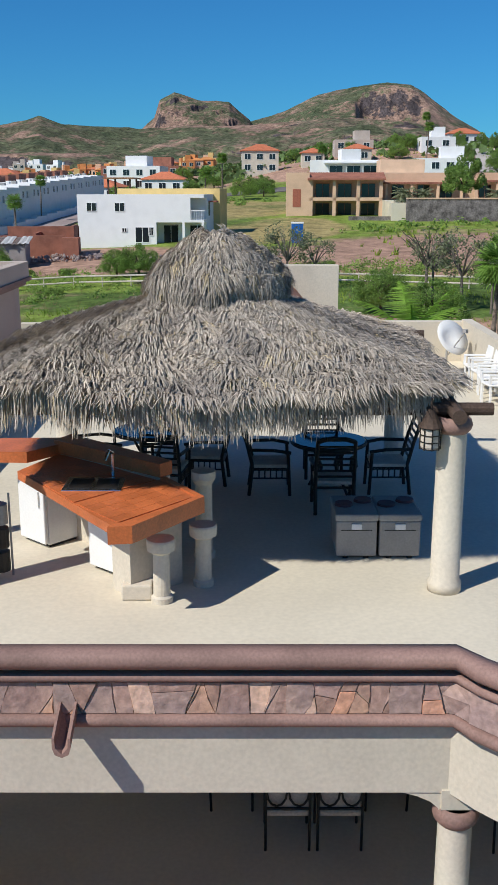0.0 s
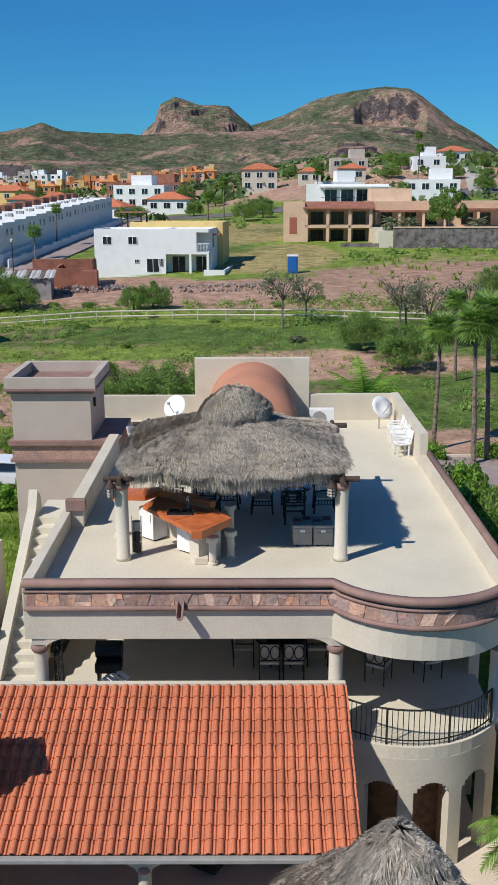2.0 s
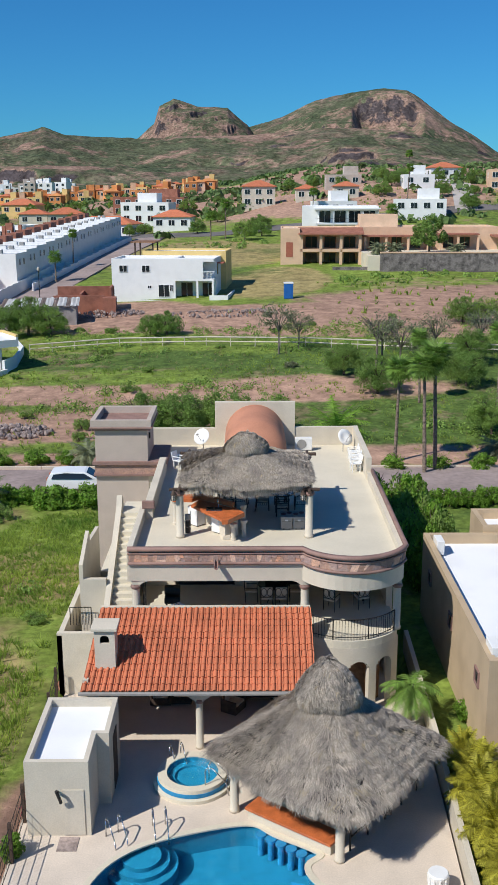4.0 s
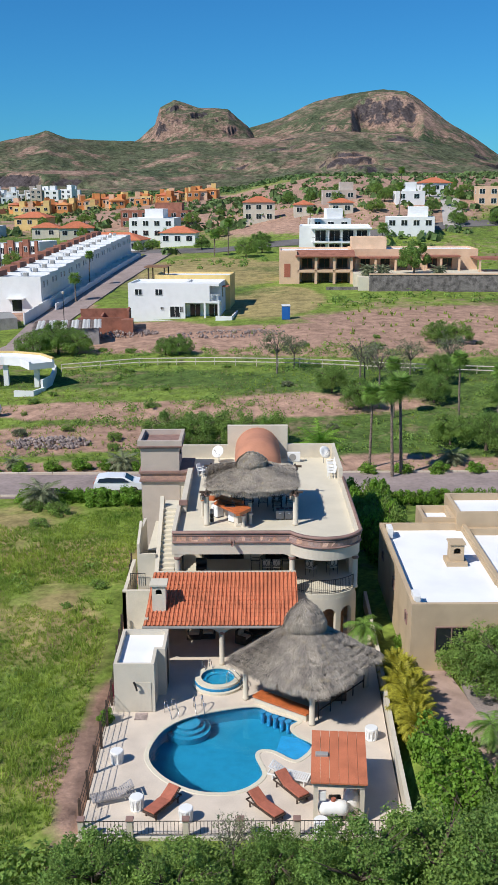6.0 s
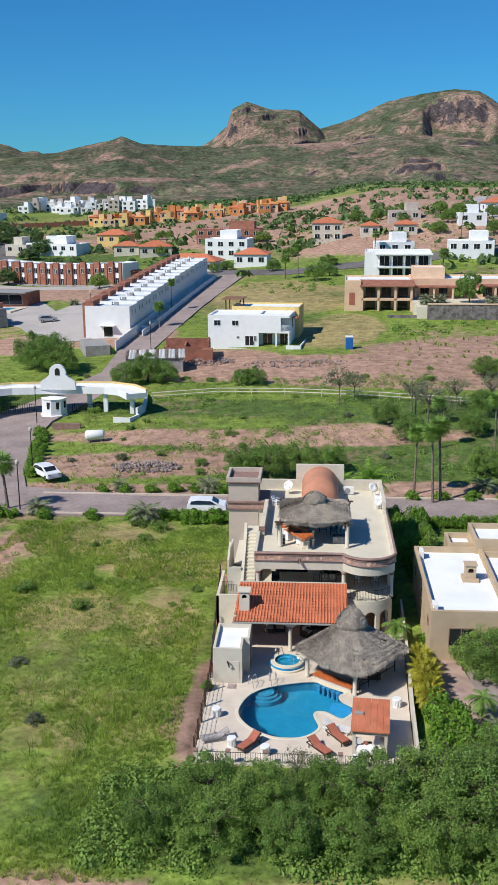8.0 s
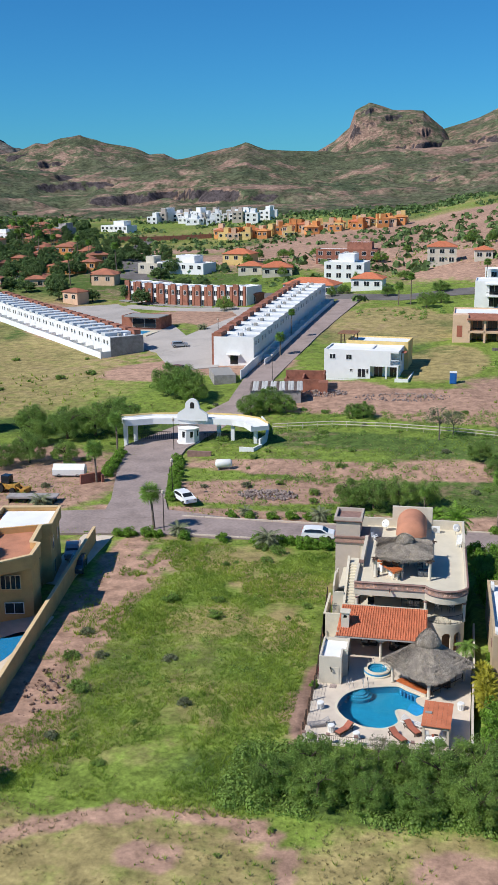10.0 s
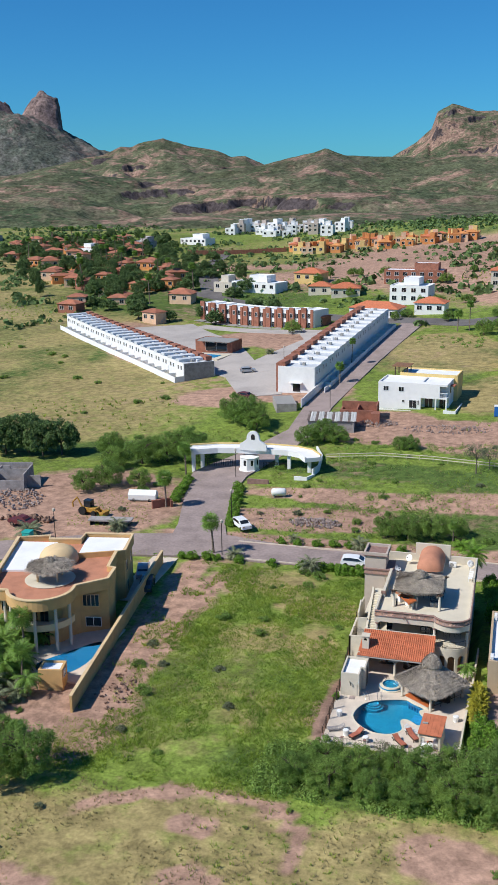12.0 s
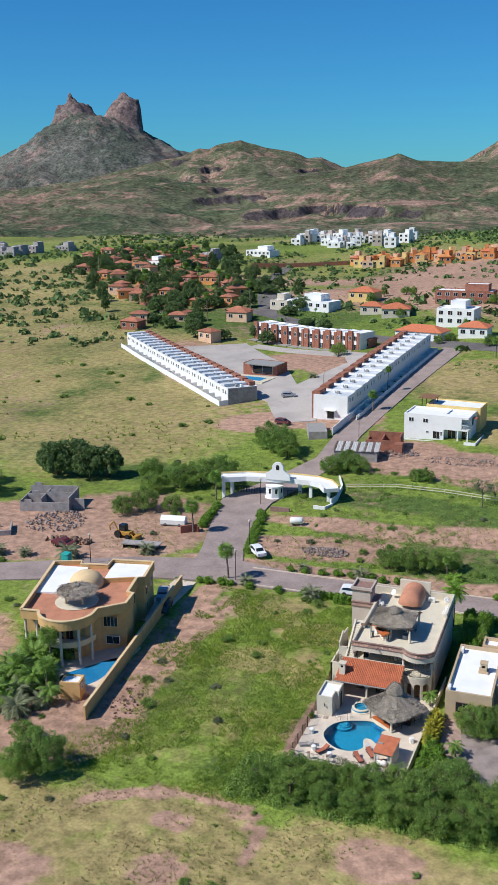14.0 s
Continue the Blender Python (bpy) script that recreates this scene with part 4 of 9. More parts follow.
bmesh.ops.remove_doubles(bm, verts=bm.verts, dist=0.002)
part("shell", bm, terracotta, vault, smooth=True)
bm = bmesh.new(); prism(bm, [(-1.56, 20.6), (1.66, 20.6), (1.66, 24.0), (-1.56, 24.0)], TZ, 6.56)
part("base_wall", bm, plaster, vault)

# ---- lower tiled roof over the poolside porch ----
lroof = thing("tiled_porch_roof", "sloping red clay tile roof over the poolside porch", "roof")
RE, RB = 3.72, 7.06
ZE, ZB = 2.42, 4.02
sl = math.hypot(RB - RE, ZB - ZE)
ang = math.degrees(math.atan2(ZB - ZE, RB - RE))
bm = bmesh.new()
q = [(-6.15, RE), (2.0, RE), (2.0, RB), (-5.85, RB)]
lo = [bm.verts.new((x, y, (ZE if y < 5 else ZB) - 0.13)) for x, y in q]
hi = [bm.verts.new((x, y, (ZE if y < 5 else ZB) - 0.02)) for x, y in q]
bm.faces.new(lo)
bm.faces.new(hi[::-1])
for k in range(4):
    bm.faces.new((lo[k], lo[(k + 1) % 4], hi[(k + 1) % 4], hi[k]))
part("deck_slab", bm, terracotta, lroof)
NC, NR = 36, 13
TW, TL = 8.0 / NC, sl / NR
bm = bmesh.new()
pr = [(-TW / 2, 0.015), (-TW * 0.42, 0.0), (-TW * 0.30, 0.005)] + [(-TW * 0.02 + TW * 0.27 * math.cos(radians(a)), 0.005 + 0.062 * math.sin(radians(a))) for a in range(180, -1, -30)] + [(TW * 0.36, 0.0), (TW / 2, 0.015)]
va = [bm.verts.new((x, 0, z + 0.03)) for x, z in pr]
vb = [bm.verts.new((x * 0.97, TL * 1.10, z + 0.0)) for x, z in pr]
vc = [bm.verts.new((x, 0, z + 0.005)) for x, z in pr]
for k in range(len(pr) - 1):
    bm.faces.new((va[k], va[k + 1], vb[k + 1], vb[k]))
    bm.faces.new((vc[k], vc[k + 1], va[k + 1], va[k]))
tile_me = link_mesh("roof_tile", bm, clay)
rest = bmesh.new()
for r in range(NR):
    for c in range(NC):
        u = r / NR
        x0 = -6.12 + 0.28 * u
        w = (2.02 - x0) / NC
        M = pose(x0 + (c + 0.5) * w + rnd.uniform(-0.006, 0.006), RE - 0.03 + (RB - RE) * u, ZE + (ZB - ZE) * u, ang + rnd.uniform(-0.8, 0.8), 0, rnd.uniform(-0.9, 0.9)) @ Matrix.Diagonal((w / TW, 1, 1, 1))
        if r < 8:
            t = new("tile", tile_me)
            t.parent = lroof
            t.matrix_basis = M
        else:
            n0 = len(rest.verts)
            rest.from_mesh(tile_me)
            rest.verts.ensure_lookup_table()
            for v in rest.verts[n0:]:
                v.co = M @ v.co
part("upper_tiles", rest, clay, lroof)["kind"] = "stuff"
part("mortar_strip", boxm(-5.85, RB, ZB - 0.1, 2.0, RB + 0.12, ZB + 0.07, 0.01), plaster, lroof)
bm = bmesh.new(); box(bm, -6.2, RE - 0.16, ZE - 0.10, 2.0, RE - 0.02, ZE + 0.0, 0.02)
part("gutter", bm, grey_box, lroof, "pale metal gutter")
bm = bmesh.new()
wall_x(bm, -6.1, 1.9, RE + 0.25, RE + 0.5, 1.85, 2.36, [(-5.8, -2.2, 1.85, 1.90, 0.36), (-1.9, 1.6, 1.85, 1.90, 0.36)])
part("arched_beam", bm, plaster, lroof)
column(-2.05, 4.1, 0, 1.95, 0.135, lroof)
column(1.75, 4.1, 0, 1.95, 0.135, lroof)
column(-5.95, 4.1, 0, 1.95, 0.135, lroof)
chim = thing("chimney", "square cream stucco chimney with an arched smoke hole", "chimney")
bm = bmesh.new()
wall_x(bm, -5.72, -5.0, 4.55, 4.62, 2.6, 4.30, [(-5.52, -5.2, 3.82, 3.98, 0.14)])
wall_x(bm, -5.72, -5.0, 5.18, 5.25, 2.6, 4.30, [])
box(bm, -5.72, 4.62, 2.6, -5.64, 5.18, 4.3)
box(bm, -5.08, 4.62, 2.6, -5.0, 5.18, 4.3)
part("shaft", bm, plaster, chim)
part("flue", boxm(-5.6, 4.66, 2.6, -5.12, 5.14, 3.8), iron, chim)
part("cap", boxm(-5.82, 4.45, 4.3, -4.9, 5.35, 4.42, 0.02), plaster, chim)

# ---- thatched shelters ----
def thatch_roof(parent, cx, cy, half_x, half_y, rz, z_eave, z_cap, cap_r, cap_top, cap_low, n_leaf, seed, round_p=3.2, fringe=0.35, pale=0.06, length=0.4):
    """A hipped thatch skirt laid in courses, with a bell-shaped cap that hangs over it; the fronds lie in tufts of slivers."""
    r = random.Random(seed)
    M = pose(cx, cy, 0, 0, 0, rz)

    def rim(t):
        c, s = math.cos(t), math.sin(t)
        k = (abs(c / half_x) ** round_p + abs(s / half_y) ** round_p) ** (-1 / round_p)
        return k * c, k * s

    def surf(t, u):
        """u 0 at the eave, 1 under the cap."""
        x, y = rim(t)
        k = 1 - u * (1 - cap_r * 0.7 / math.hypot(x, y))
        z = z_eave + (z_cap - z_eave) * u + 0.05 * math.sin(5 * t + 2 * u) * (1 - u) + 0.03 * math.sin(17 * t + 9 * u)
        return Vector((x * k, y * k, z))

    def cap(t, u):
        k = cap_r * (1 - u ** 1.45) ** 0.80 * (1 + 0.07 * math.sin(3 * t + 1) + 0.04 * math.sin(7 * t))
        return Vector((k * math.cos(t), k * math.sin(t), cap_low + (cap_top - cap_low) * u + 0.03 * math.sin(4 * t)))
    # inner shells, coloured dark as the shade seen through gaps in the thatch
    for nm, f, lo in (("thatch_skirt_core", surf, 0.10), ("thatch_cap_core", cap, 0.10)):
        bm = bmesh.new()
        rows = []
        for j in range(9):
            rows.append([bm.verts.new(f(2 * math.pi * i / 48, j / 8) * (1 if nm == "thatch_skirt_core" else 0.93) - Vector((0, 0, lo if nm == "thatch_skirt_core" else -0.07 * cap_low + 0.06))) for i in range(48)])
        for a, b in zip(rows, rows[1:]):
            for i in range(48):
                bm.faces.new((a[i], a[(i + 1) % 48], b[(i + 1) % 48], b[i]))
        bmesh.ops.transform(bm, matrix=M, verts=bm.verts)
        part(nm, bm, thatch_core_shade, parent)

    def leaves(nm, f, count, mat_, ln, hang_share, hang_k=1.0, courses=9, wild=0.35):
        co, fa = [], []
        for k in range(count // 12):
            t = r.uniform(0, 2 * math.pi)
            hang = r.random() < hang_share
            u = r.uniform(0.0, 0.04) if hang else min(0.99, (int(r.random() ** 0.85 * courses) + r.uniform(-0.16, 0.30)) / courses)
            u = max(0.0, u)
            tuft, lift0 = r.gauss(0, wild), r.uniform(0.005, 0.055)
            droop = r.uniform(0.5, 1.25)
            for q in range(12):
                tt = t + r.gauss(0, 0.030)
                p = f(tt, min(0.99, max(0, u + r.gauss(0, 0.012))))
                up = f(tt, min(1.0, u + 0.05)) - p
                up.normalize()
                side = up.cross(Vector((0, 0, 1)))
                if side.length < 1e-3:
                    continue
                side.normalize()
                nrm = side.cross(up)
                if nrm.z < 0:
                    nrm = -nrm
                yaw = tuft + r.gauss(0, 0.22)
                down = -(up * math.cos(yaw) + side * math.sin(yaw))
                L = ln * r.uniform(0.45, 1.1)
                if hang:
                    down = (down * 0.30 + Vector((0, 0, -1)) + side * (tuft * 0.35 + r.gauss(0, 0.10))).normalized()
                    L = fringe * hang_k * droop * r.uniform(0.5, 1.1)
                w = r.uniform(0.004, 0.0095)
                a = p + nrm * r.uniform(0.0, 0.03)
                lift = nrm * (lift0 + r.uniform(0, 0.03)) if not hang else nrm * r.uniform(0, 0.05)
                m = a + down * L * 0.5 + lift
                e = a + down * L + lift * 0.35 - Vector((0, 0, 0.03))
                b = len(co)
                co += [a - side * w, a + side * w, m + side * w * 1.1 + nrm * 0.004, m - side * w * 1.1, e + side * w * 0.25, e - side * w * 0.25]
                fa += [(b, b + 1, b + 2, b + 3), (b + 3, b + 2, b + 4, b + 5)]
        me = bpy.data.meshes.new(nm)
        me.from_pydata([tuple(M @ v) for v in co], [], fa)
        me.materials.append(mat_)
        ob = new(nm, me)
        ob.parent = parent
        ob["kind"] = "stuff"
        return ob
    leaves("thatch_skirt", surf, int(n_leaf * 0.80), thatch, length, 0.24, wild=0.6)
    leaves("thatch_skirt_dry", surf, int(n_leaf * 0.80 * pale), thatch_pale, length, 0.40, wild=0.8)
    leaves("thatch_cap", cap, int(n_leaf * 0.26), thatch, length * 0.85, 0.50, 0.95, 5)
    leaves("thatch_cap_dry", cap, int(n_leaf * 0.20 * pale * 1.8), thatch_pale, length * 0.85, 0.4, 0.9, 5)

    def apex(t, u):
        return Vector((0.05 * math.cos(t), 0.05 * math.sin(t), cap_top - 0.10 + 0.14 * u)) + Vector((0.22 * math.cos(t), 0.22 * math.sin(t), -0.07)) * (1 - u)
    leaves("thatch_tuft", apex, int(n_leaf * 0.015), thatch, length * 0.9, 0.0, wild=0.9)


def pole(parent, a, b, r, name="pole"):
    bm = bmesh.new()
    rod(bm, a, b, r, r * 0.9, 10)
    return part(name, bm, wood_dark, parent)


tp = thing("terrace_palapa", "grey palm-thatched shelter on four round columns", "palapa")
TC = [(-3.0, 9.65), (2.08, 9.60), (2.30, 14.9), (-2.95, 15.1)]
for x, y in TC:
    column(x, y, TZ, 7.80, 0.155, tp)
for a, b in ((0, 1), (1, 2), (2, 3), (3, 0)):
    pa, pb = Vector((*TC[a], 7.87)), Vector((*TC[b], 7.87))
    d = (pb - pa).normalized() * 0.40
    pole(tp, pa - d, pb + d, 0.075, "beam")
for x, y in TC:
    pole(tp, (x, y, 7.90), (-0.42, 12.15, 8.45), 0.05, "rafter")
pole(tp, (-0.42, 12.15, 8.4), (-0.42, 12.15, 9.2), 0.07, "king_post")
thatch_roof(tp, -0.42, 12.15, 2.58, 2.70, 0, 8.06, 8.74, 0.80, 9.52, 8.94, 124000, 3, round_p=7.0, fringe=0.38, pale=0.06, length=0.32)

bp_ = thing("pool_palapa", "large grey palm-thatched shelter over the pool bar", "palapa")
PC = [(2.35, -1.95), (-0.78, 0.45), (2.1, 4.3), (5.33, 1.77)]
for x, y in PC:
    column(x, y, 0, 2.05, 0.14, bp_, plaster)
for a, b in ((0, 1), (1, 2), (2, 3), (3, 0)):
    pa, pb = Vector((*PC[a], 2.12)), Vector((*PC[b], 2.12))
    d = (pb - pa).normalized() * 0.1
    pole(bp_, pa - d, pb + d, 0.075, "beam")
for x, y in PC:
    pole(bp_, (x, y, 2.05), (2.15, 0.85, 3.2), 0.05, "rafter")
thatch_roof(bp_, 2.15, 0.75, 2.85, 2.85, -40, 2.12, 3.85, 0.92, 5.12, 4.10, 90000, 5, round_p=9.0, fringe=0.34, pale=0.02, length=0.42)

# ---- pool deck ----
def smooth_loop(pts, n=6):
    """A rounded closed line through plan points."""
    out = []
    m = len(pts)
    for i in range(m):
        p0, p1, p2, p3 = [Vector((*pts[(i + k - 1) % m], 0)) for k in range(4)]
        for j in range(n):
            t = j / n
            q = 0.5 * ((2 * p1) + (p2 - p0) * t + (2 * p0 - 5 * p1 + 4 * p2 - p3) * t * t + (3 * p1 - p0 - 3 * p2 + p3) * t ** 3)
            out.append((q.x, q.y))
    return out


POOL = smooth_loop([(-5.30, -4.6), (-5.0, -2.8), (-4.2, -1.6), (-2.8, -0.75), (-0.4, -0.12), (0.6, -0.72), (1.9, -1.6), (1.5, -2.2), (1.7, -2.8), (2.45, -3.73), (1.5, -5.1), (0.35, -4.3), (-0.15, -4.5), (0.15, -6.0), (-0.5, -7.0), (-1.5, -7.45), (-3.0, -7.3), (-4.5, -6.2)], 6)
DECK = [(-7.3, -10.2), (5.55, -10.2), (5.75, -4.0), (6.1, 4.0), (6.3, 7.5), (5.2, 8.0), (5.2, 11.2), (-7.6, 11.2), (-7.5, 2.0)]
deck = tagged(new("pool_deck"), "pale stone deck round the swimming pool", "deck", kind="structure")
bm = bmesh.new()
loops = []
for pts in (DECK, POOL):
    vs = [bm.verts.new((x, y, 0)) for x, y in pts]
    loops.append(vs)
    for i in range(len(vs)):
        bm.edges.new((vs[i], vs[(i + 1) % len(vs)]))
bmesh.ops.triangle_fill(bm, use_beauty=True, use_dissolve=False, edges=bm.edges[:])
for vs, z in ((loops[0], -0.5),):
    lo = [bm.verts.new((v.co.x, v.co.y, z)) for v in vs]
    for i in range(len(vs)):
        bm.faces.new((vs[i], vs[(i + 1) % len(vs)], lo[(i + 1) % len(vs)], lo[i]))
part("paving", bm, deck_stone, deck)
bm = bmesh.new()
sweep(bm, [(x, y, 0) for x, y in POOL + POOL[:1]], [(-0.0, 0.028), (0.20, 0.03), (0.20, -0.02), (-0.03, -0.02)])
part("coping", bm, floor_cream, deck)
pool = thing("swimming_pool", "curved swimming pool with clear blue water", "pool")
bm = bmesh.new()
top = [bm.verts.new((x, y, 0.0)) for x, y in POOL]
low = [bm.verts.new((x * 0.97 - 0.05, y * 0.97 - 0.1, -1.35)) for x, y in POOL]
for i in range(len(POOL)):
    bm.faces.new((top[i], top[(i + 1) % len(POOL)], low[(i + 1) % len(POOL)], low[i]))
bmesh.ops.triangle_fill(bm, use_beauty=True, edges=[e for e in bm.edges if e.verts[0].co.z < -1 and e.verts[1].co.z < -1])
part("basin", bm, blue_tile, pool)
bm = bmesh.new()
prism(bm, [(0.9, -2.6), (1.7, -2.85), (2.4, -3.73), (1.5, -5.05), (0.5, -4.35)], -1.3, -0.28)
part("shallow_shelf", bm, blue_tile2, pool, "shallow shelf of lighter blue tile")
for k in range(3):
    bm = bmesh.new()
    cyl(bm, (-3.55, -1.45, -1.3), 0.6 + 0.25 * k, 1.05 - 0.25 * k, seg=32)
    part("step", bm, blue_tile, pool)
for k in range(6):
    u = k / 5
    bm = bmesh.new()
    lathe(bm, [(0.10, -1.3), (0.10, -0.2), (0.17, -0.17), (0.17, -0.05)], (0.05 + 1.5 * u, -0.62 - 1.15 * u, 0), 16)
    part("water_stool", bm, blue_tile2, pool, "blue tiled stool in the water")
bm = bmesh.new()
vs = [bm.verts.new((x, y, -0.07)) for x, y in POOL]
for i in range(len(vs)):
    bm.edges.new((vs[i], vs[(i + 1) % len(vs)]))
bmesh.ops.triangle_fill(bm, use_beauty=True, edges=bm.edges[:])
w = face_up(part("water", bm, water, pool, "clear still water"))
w.visible_shadow = False


def grab_rail(x, y, rz, name="grab_rail"):
    g = thing(name, "polished steel grab rail at the water's edge", "rail", (x, y, 0), rz, group="pool rails")
    for s in (-0.2, 0.2):
        bm = bmesh.new()
        tube(bm, [(s, 0.35, 0), (s, 0.35, 0.55), (s, 0.28, 0.68), (s, 0.1, 0.70), (s, -0.35, 0.25), (s, -0.45, -0.2)], 0.022, 8)
        part("bar", bm, steel, g, smooth=True)
    return g


grab_rail(-4.35, -1.0, 30)
grab_rail(-3.05, -0.6, 12)
spa = thing("hot_tub", "round raised hot tub with blue tiles", "hot tub")
SC = (-2.2, 2.05)
bm = bmesh.new(); lathe(bm, [(1.32, 0), (1.32, 0.12), (1.18, 0.14), (1.16, 0.40), (0.86, 0.40), (0.86, -0.5)], (*SC, 0), 40, caps=False)
part("rim", bm, floor_cream, spa)
bm = bmesh.new(); lathe(bm, [(0.855, 0.37), (0.84, 0.37), (0.82, 0.16), (0.6, 0.16), (0.58, 0.03), (0.02, 0.03)], (*SC, 0), 40, caps=False)
part("basin", bm, blue_tile, spa)
bm = bmesh.new(); lathe(bm, [(1.165, 0.28), (1.195, 0.28), (1.195, 0.15), (1.165, 0.15)], (*SC, 0), 40, caps=False)
part("tile_band", bm, blue_tile2, spa)
bm = bmesh.new(); bmesh.ops.create_circle(bm, cap_ends=True, segments=40, radius=0.85, matrix=Matrix.Translation((*SC, 0.30)))
w = face_up(part("water", bm, water, spa))
w.visible_shadow = False
grab_rail(-2.75, 3.0, 20)
copy_thing(bpy.data.objects["grab_rail"], pose(-1.35, 1.35, 0.35, 0, 0, 75))

# pool bar under the palapa
bar2 = thing("pool_bar", "low orange tiled bar counter beside the pool", "bar")
bm = bmesh.new(); prism(bm, [(-0.35, 0.05), (2.1, -1.72), (2.4, -1.35), (-0.1, 0.5)], 0.0, 0.34)
part("base", bm, plaster, bar2)
bm = bmesh.new(); prism(bm, [(-0.45, 0.03), (2.08, -1.8), (2.55, -1.25), (0.0, 0.62)], 0.34, 0.42)
part("counter", bm, bar_tile, bar2, "orange tiled countertop")
bm = bmesh.new(); box(bm, 2.5, 2.2, 0, 4.4, 2.4, 1.0, 0.01)
solo("bar_cabinet", bm, wood_dark, "narrow dark wooden bar cabinet under the thatch", "cabinet")
bm = bmesh.new(); box(bm, 2.4, 0.2, 0, 4.2, 0.9, 0.9, 0.01)
solo("bar_cabinet", bm, wood_dark, "wide dark wooden bar cabinet under the thatch", "cabinet")
rl = thing("bar_railing", "dark iron railing beside the pool bar", "railing")
for a, b in (((2.7, -1.5), (5.2, 1.5)),):
    for z in (0.45, 0.95):
        bm = bmesh.new(); rod(bm, (*a, z), (*b, z), 0.03, seg=8)
        part("rail", bm, iron, rl)
    for k in range(5):
        u = k / 4
        bm = bmesh.new(); rod(bm, (a[0] + (b[0] - a[0]) * u, a[1] + (b[1] - a[1]) * u, 0), (a[0] + (b[0] - a[0]) * u, a[1] + (b[1] - a[1]) * u, 0.97), 0.03, seg=8)
        part("post", bm, iron, rl)

# service block with a parapet roof
shed = thing("service_block", "small cream stucco service block with a white roof", "shed")
SH = [(-7.1, -0.75), (-5.15, -0.75), (-5.15, 0.85), (-4.75, 0.85), (-4.75, 3.1), (-7.1, 3.1)]
bm = bmesh.new()
so = [[bm.verts.new((x, y, z)) for x, y in SH] for z in (-0.2, 2.55)]
si = [[bm.verts.new((x, y, z)) for x, y in [(-6.94, -0.59), (-5.31, -0.59), (-5.31, 1.01), (-4.91, 1.01), (-4.91, 2.94), (-6.94, 2.94)]] for z in (2.55, -0.2)]
for a, b in ((so[0], so[1]), (so[1], si[0]), (si[0], si[1]), (si[1], so[0])):
    for k in range(6):
        bm.faces.new((a[k], a[(k + 1) % 6], b[(k + 1) % 6], b[k]))
part("wall", bm, plaster, shed)
bm = bmesh.new(); prism(bm, [(-6.94, -0.59), (-5.31, -0.59), (-5.31, 1.01), (-4.91, 1.01), (-4.91, 2.94), (-6.94, 2.94)], 2.1, 2.28)
part("roof", bm, roof_white, shed, "white coated flat roof")
part("door", boxm(-4.752, 1.6, 0.02, -4.73, 2.4, 1.95), wood_dark, shed)
bm = bmesh.new(); tube(bm, [(-6.1, -0.80, 1.55), (-6.1, -1.0, 1.7), (-6.02, -1.02, 1.5), (-6.0, -0.9, 1.25)], 0.05, 8)
part("wall_lamp", bm, iron, shed)
part("hatch", boxm(-5.98, -0.78, 0.05, -5.32, -0.75, 1.6), plaster, shed)
solo("floor_mat", boxm(-6.1, -1.5, 0.002, -5.5, -0.85, 0.02), rubble_mat, "grey door mat lying on the deck", "mat")
# equipment pavilion
pv = thing("pump_pavilion", "open stucco pavilion with a red tiled lean-to roof", "pavilion")
PVM = pose(3.05, -7.75, 0, 0, 0, -4.5)


def pvpart(name, bm, m, parent, label=""):
    bmesh.ops.transform(bm, matrix=PVM, verts=bm.verts)
    return part(name, bm, m, parent, label)


for x in (-1.0, 0.84):
    pvpart("post", boxm(x, -1.55, 0, x + 0.18, -1.35, 1.75), plaster, pv)
pvpart("beam", boxm(-1.02, -1.58, 1.6, 1.04, -1.34, 1.86), plaster, pv)
pvpart("back_wall", boxm(-1.0, 1.35, 0, 1.02, 1.5, 1.98), plaster, pv)
pvpart("side_wall", boxm(0.9, -1.35, 0, 1.02, 1.35, 1.8), plaster, pv)
for k in range(6):
    bm = bmesh.new()
    x0 = -1.12 + 0.375 * k
    q = [(x0 + 0.006, -1.72, 1.84), (x0 + 0.369, -1.72, 1.84), (x0 + 0.369, 1.65, 2.1), (x0 + 0.006, 1.65, 2.1)]
    a = [bm.verts.new(v) for v in q]
    b = [bm.verts.new((v[0], v[1], v[2] + 0.07)) for v in q]
    bm.faces.new(a[::-1]); bm.faces.new(b)
    for e in range(4):
        bm.faces.new((a[e], a[(e + 1) % 4], b[(e + 1) % 4], b[e]))
    pvpart("roof_panel", bm, clay, pv, "red painted roof panel")
pvpart("vent", boxm(-0.95, -0.12, 2.02, -0.42, 0.12, 2.14, 0.02), grey_box, pv)
tank = thing("gas_tank", "white horizontal gas tank on short feet", "tank", (2.75, -9.0, 0), -4)
bm = bmesh.new()
lathe(bm, [(0.02, -0.62), (0.2, -0.58), (0.3, -0.48), (0.32, -0.3), (0.32, 0.3), (0.3, 0.48), (0.2, 0.58), (0.02, 0.62)], seg=24)
bmesh.ops.transform(bm, matrix=pose(0, 0, 0.5, 0, 90, 0), verts=bm.verts)
part("shell", bm, white_plastic, tank, smooth=True)
for x in (-0.35, 0.35):
    part("foot", boxm(x - 0.05, -0.2, 0, x + 0.05, 0.2, 0.24), iron, tank)
bm = bmesh.new(); cyl(bm, (0, 0, 0.8), 0.1, 0.12)
part("valve_cap", bm, cushion, tank)
pf = thing("pool_filter", "round white pool filter with a dark pump", "filter", (3.55, -8.4, 0))
bm = bmesh.new(); lathe(bm, [(0.28, 0), (0.32, 0.15), (0.34, 0.6), (0.28, 0.8), (0.1, 0.9), (0.1, 0.98)], seg=24)
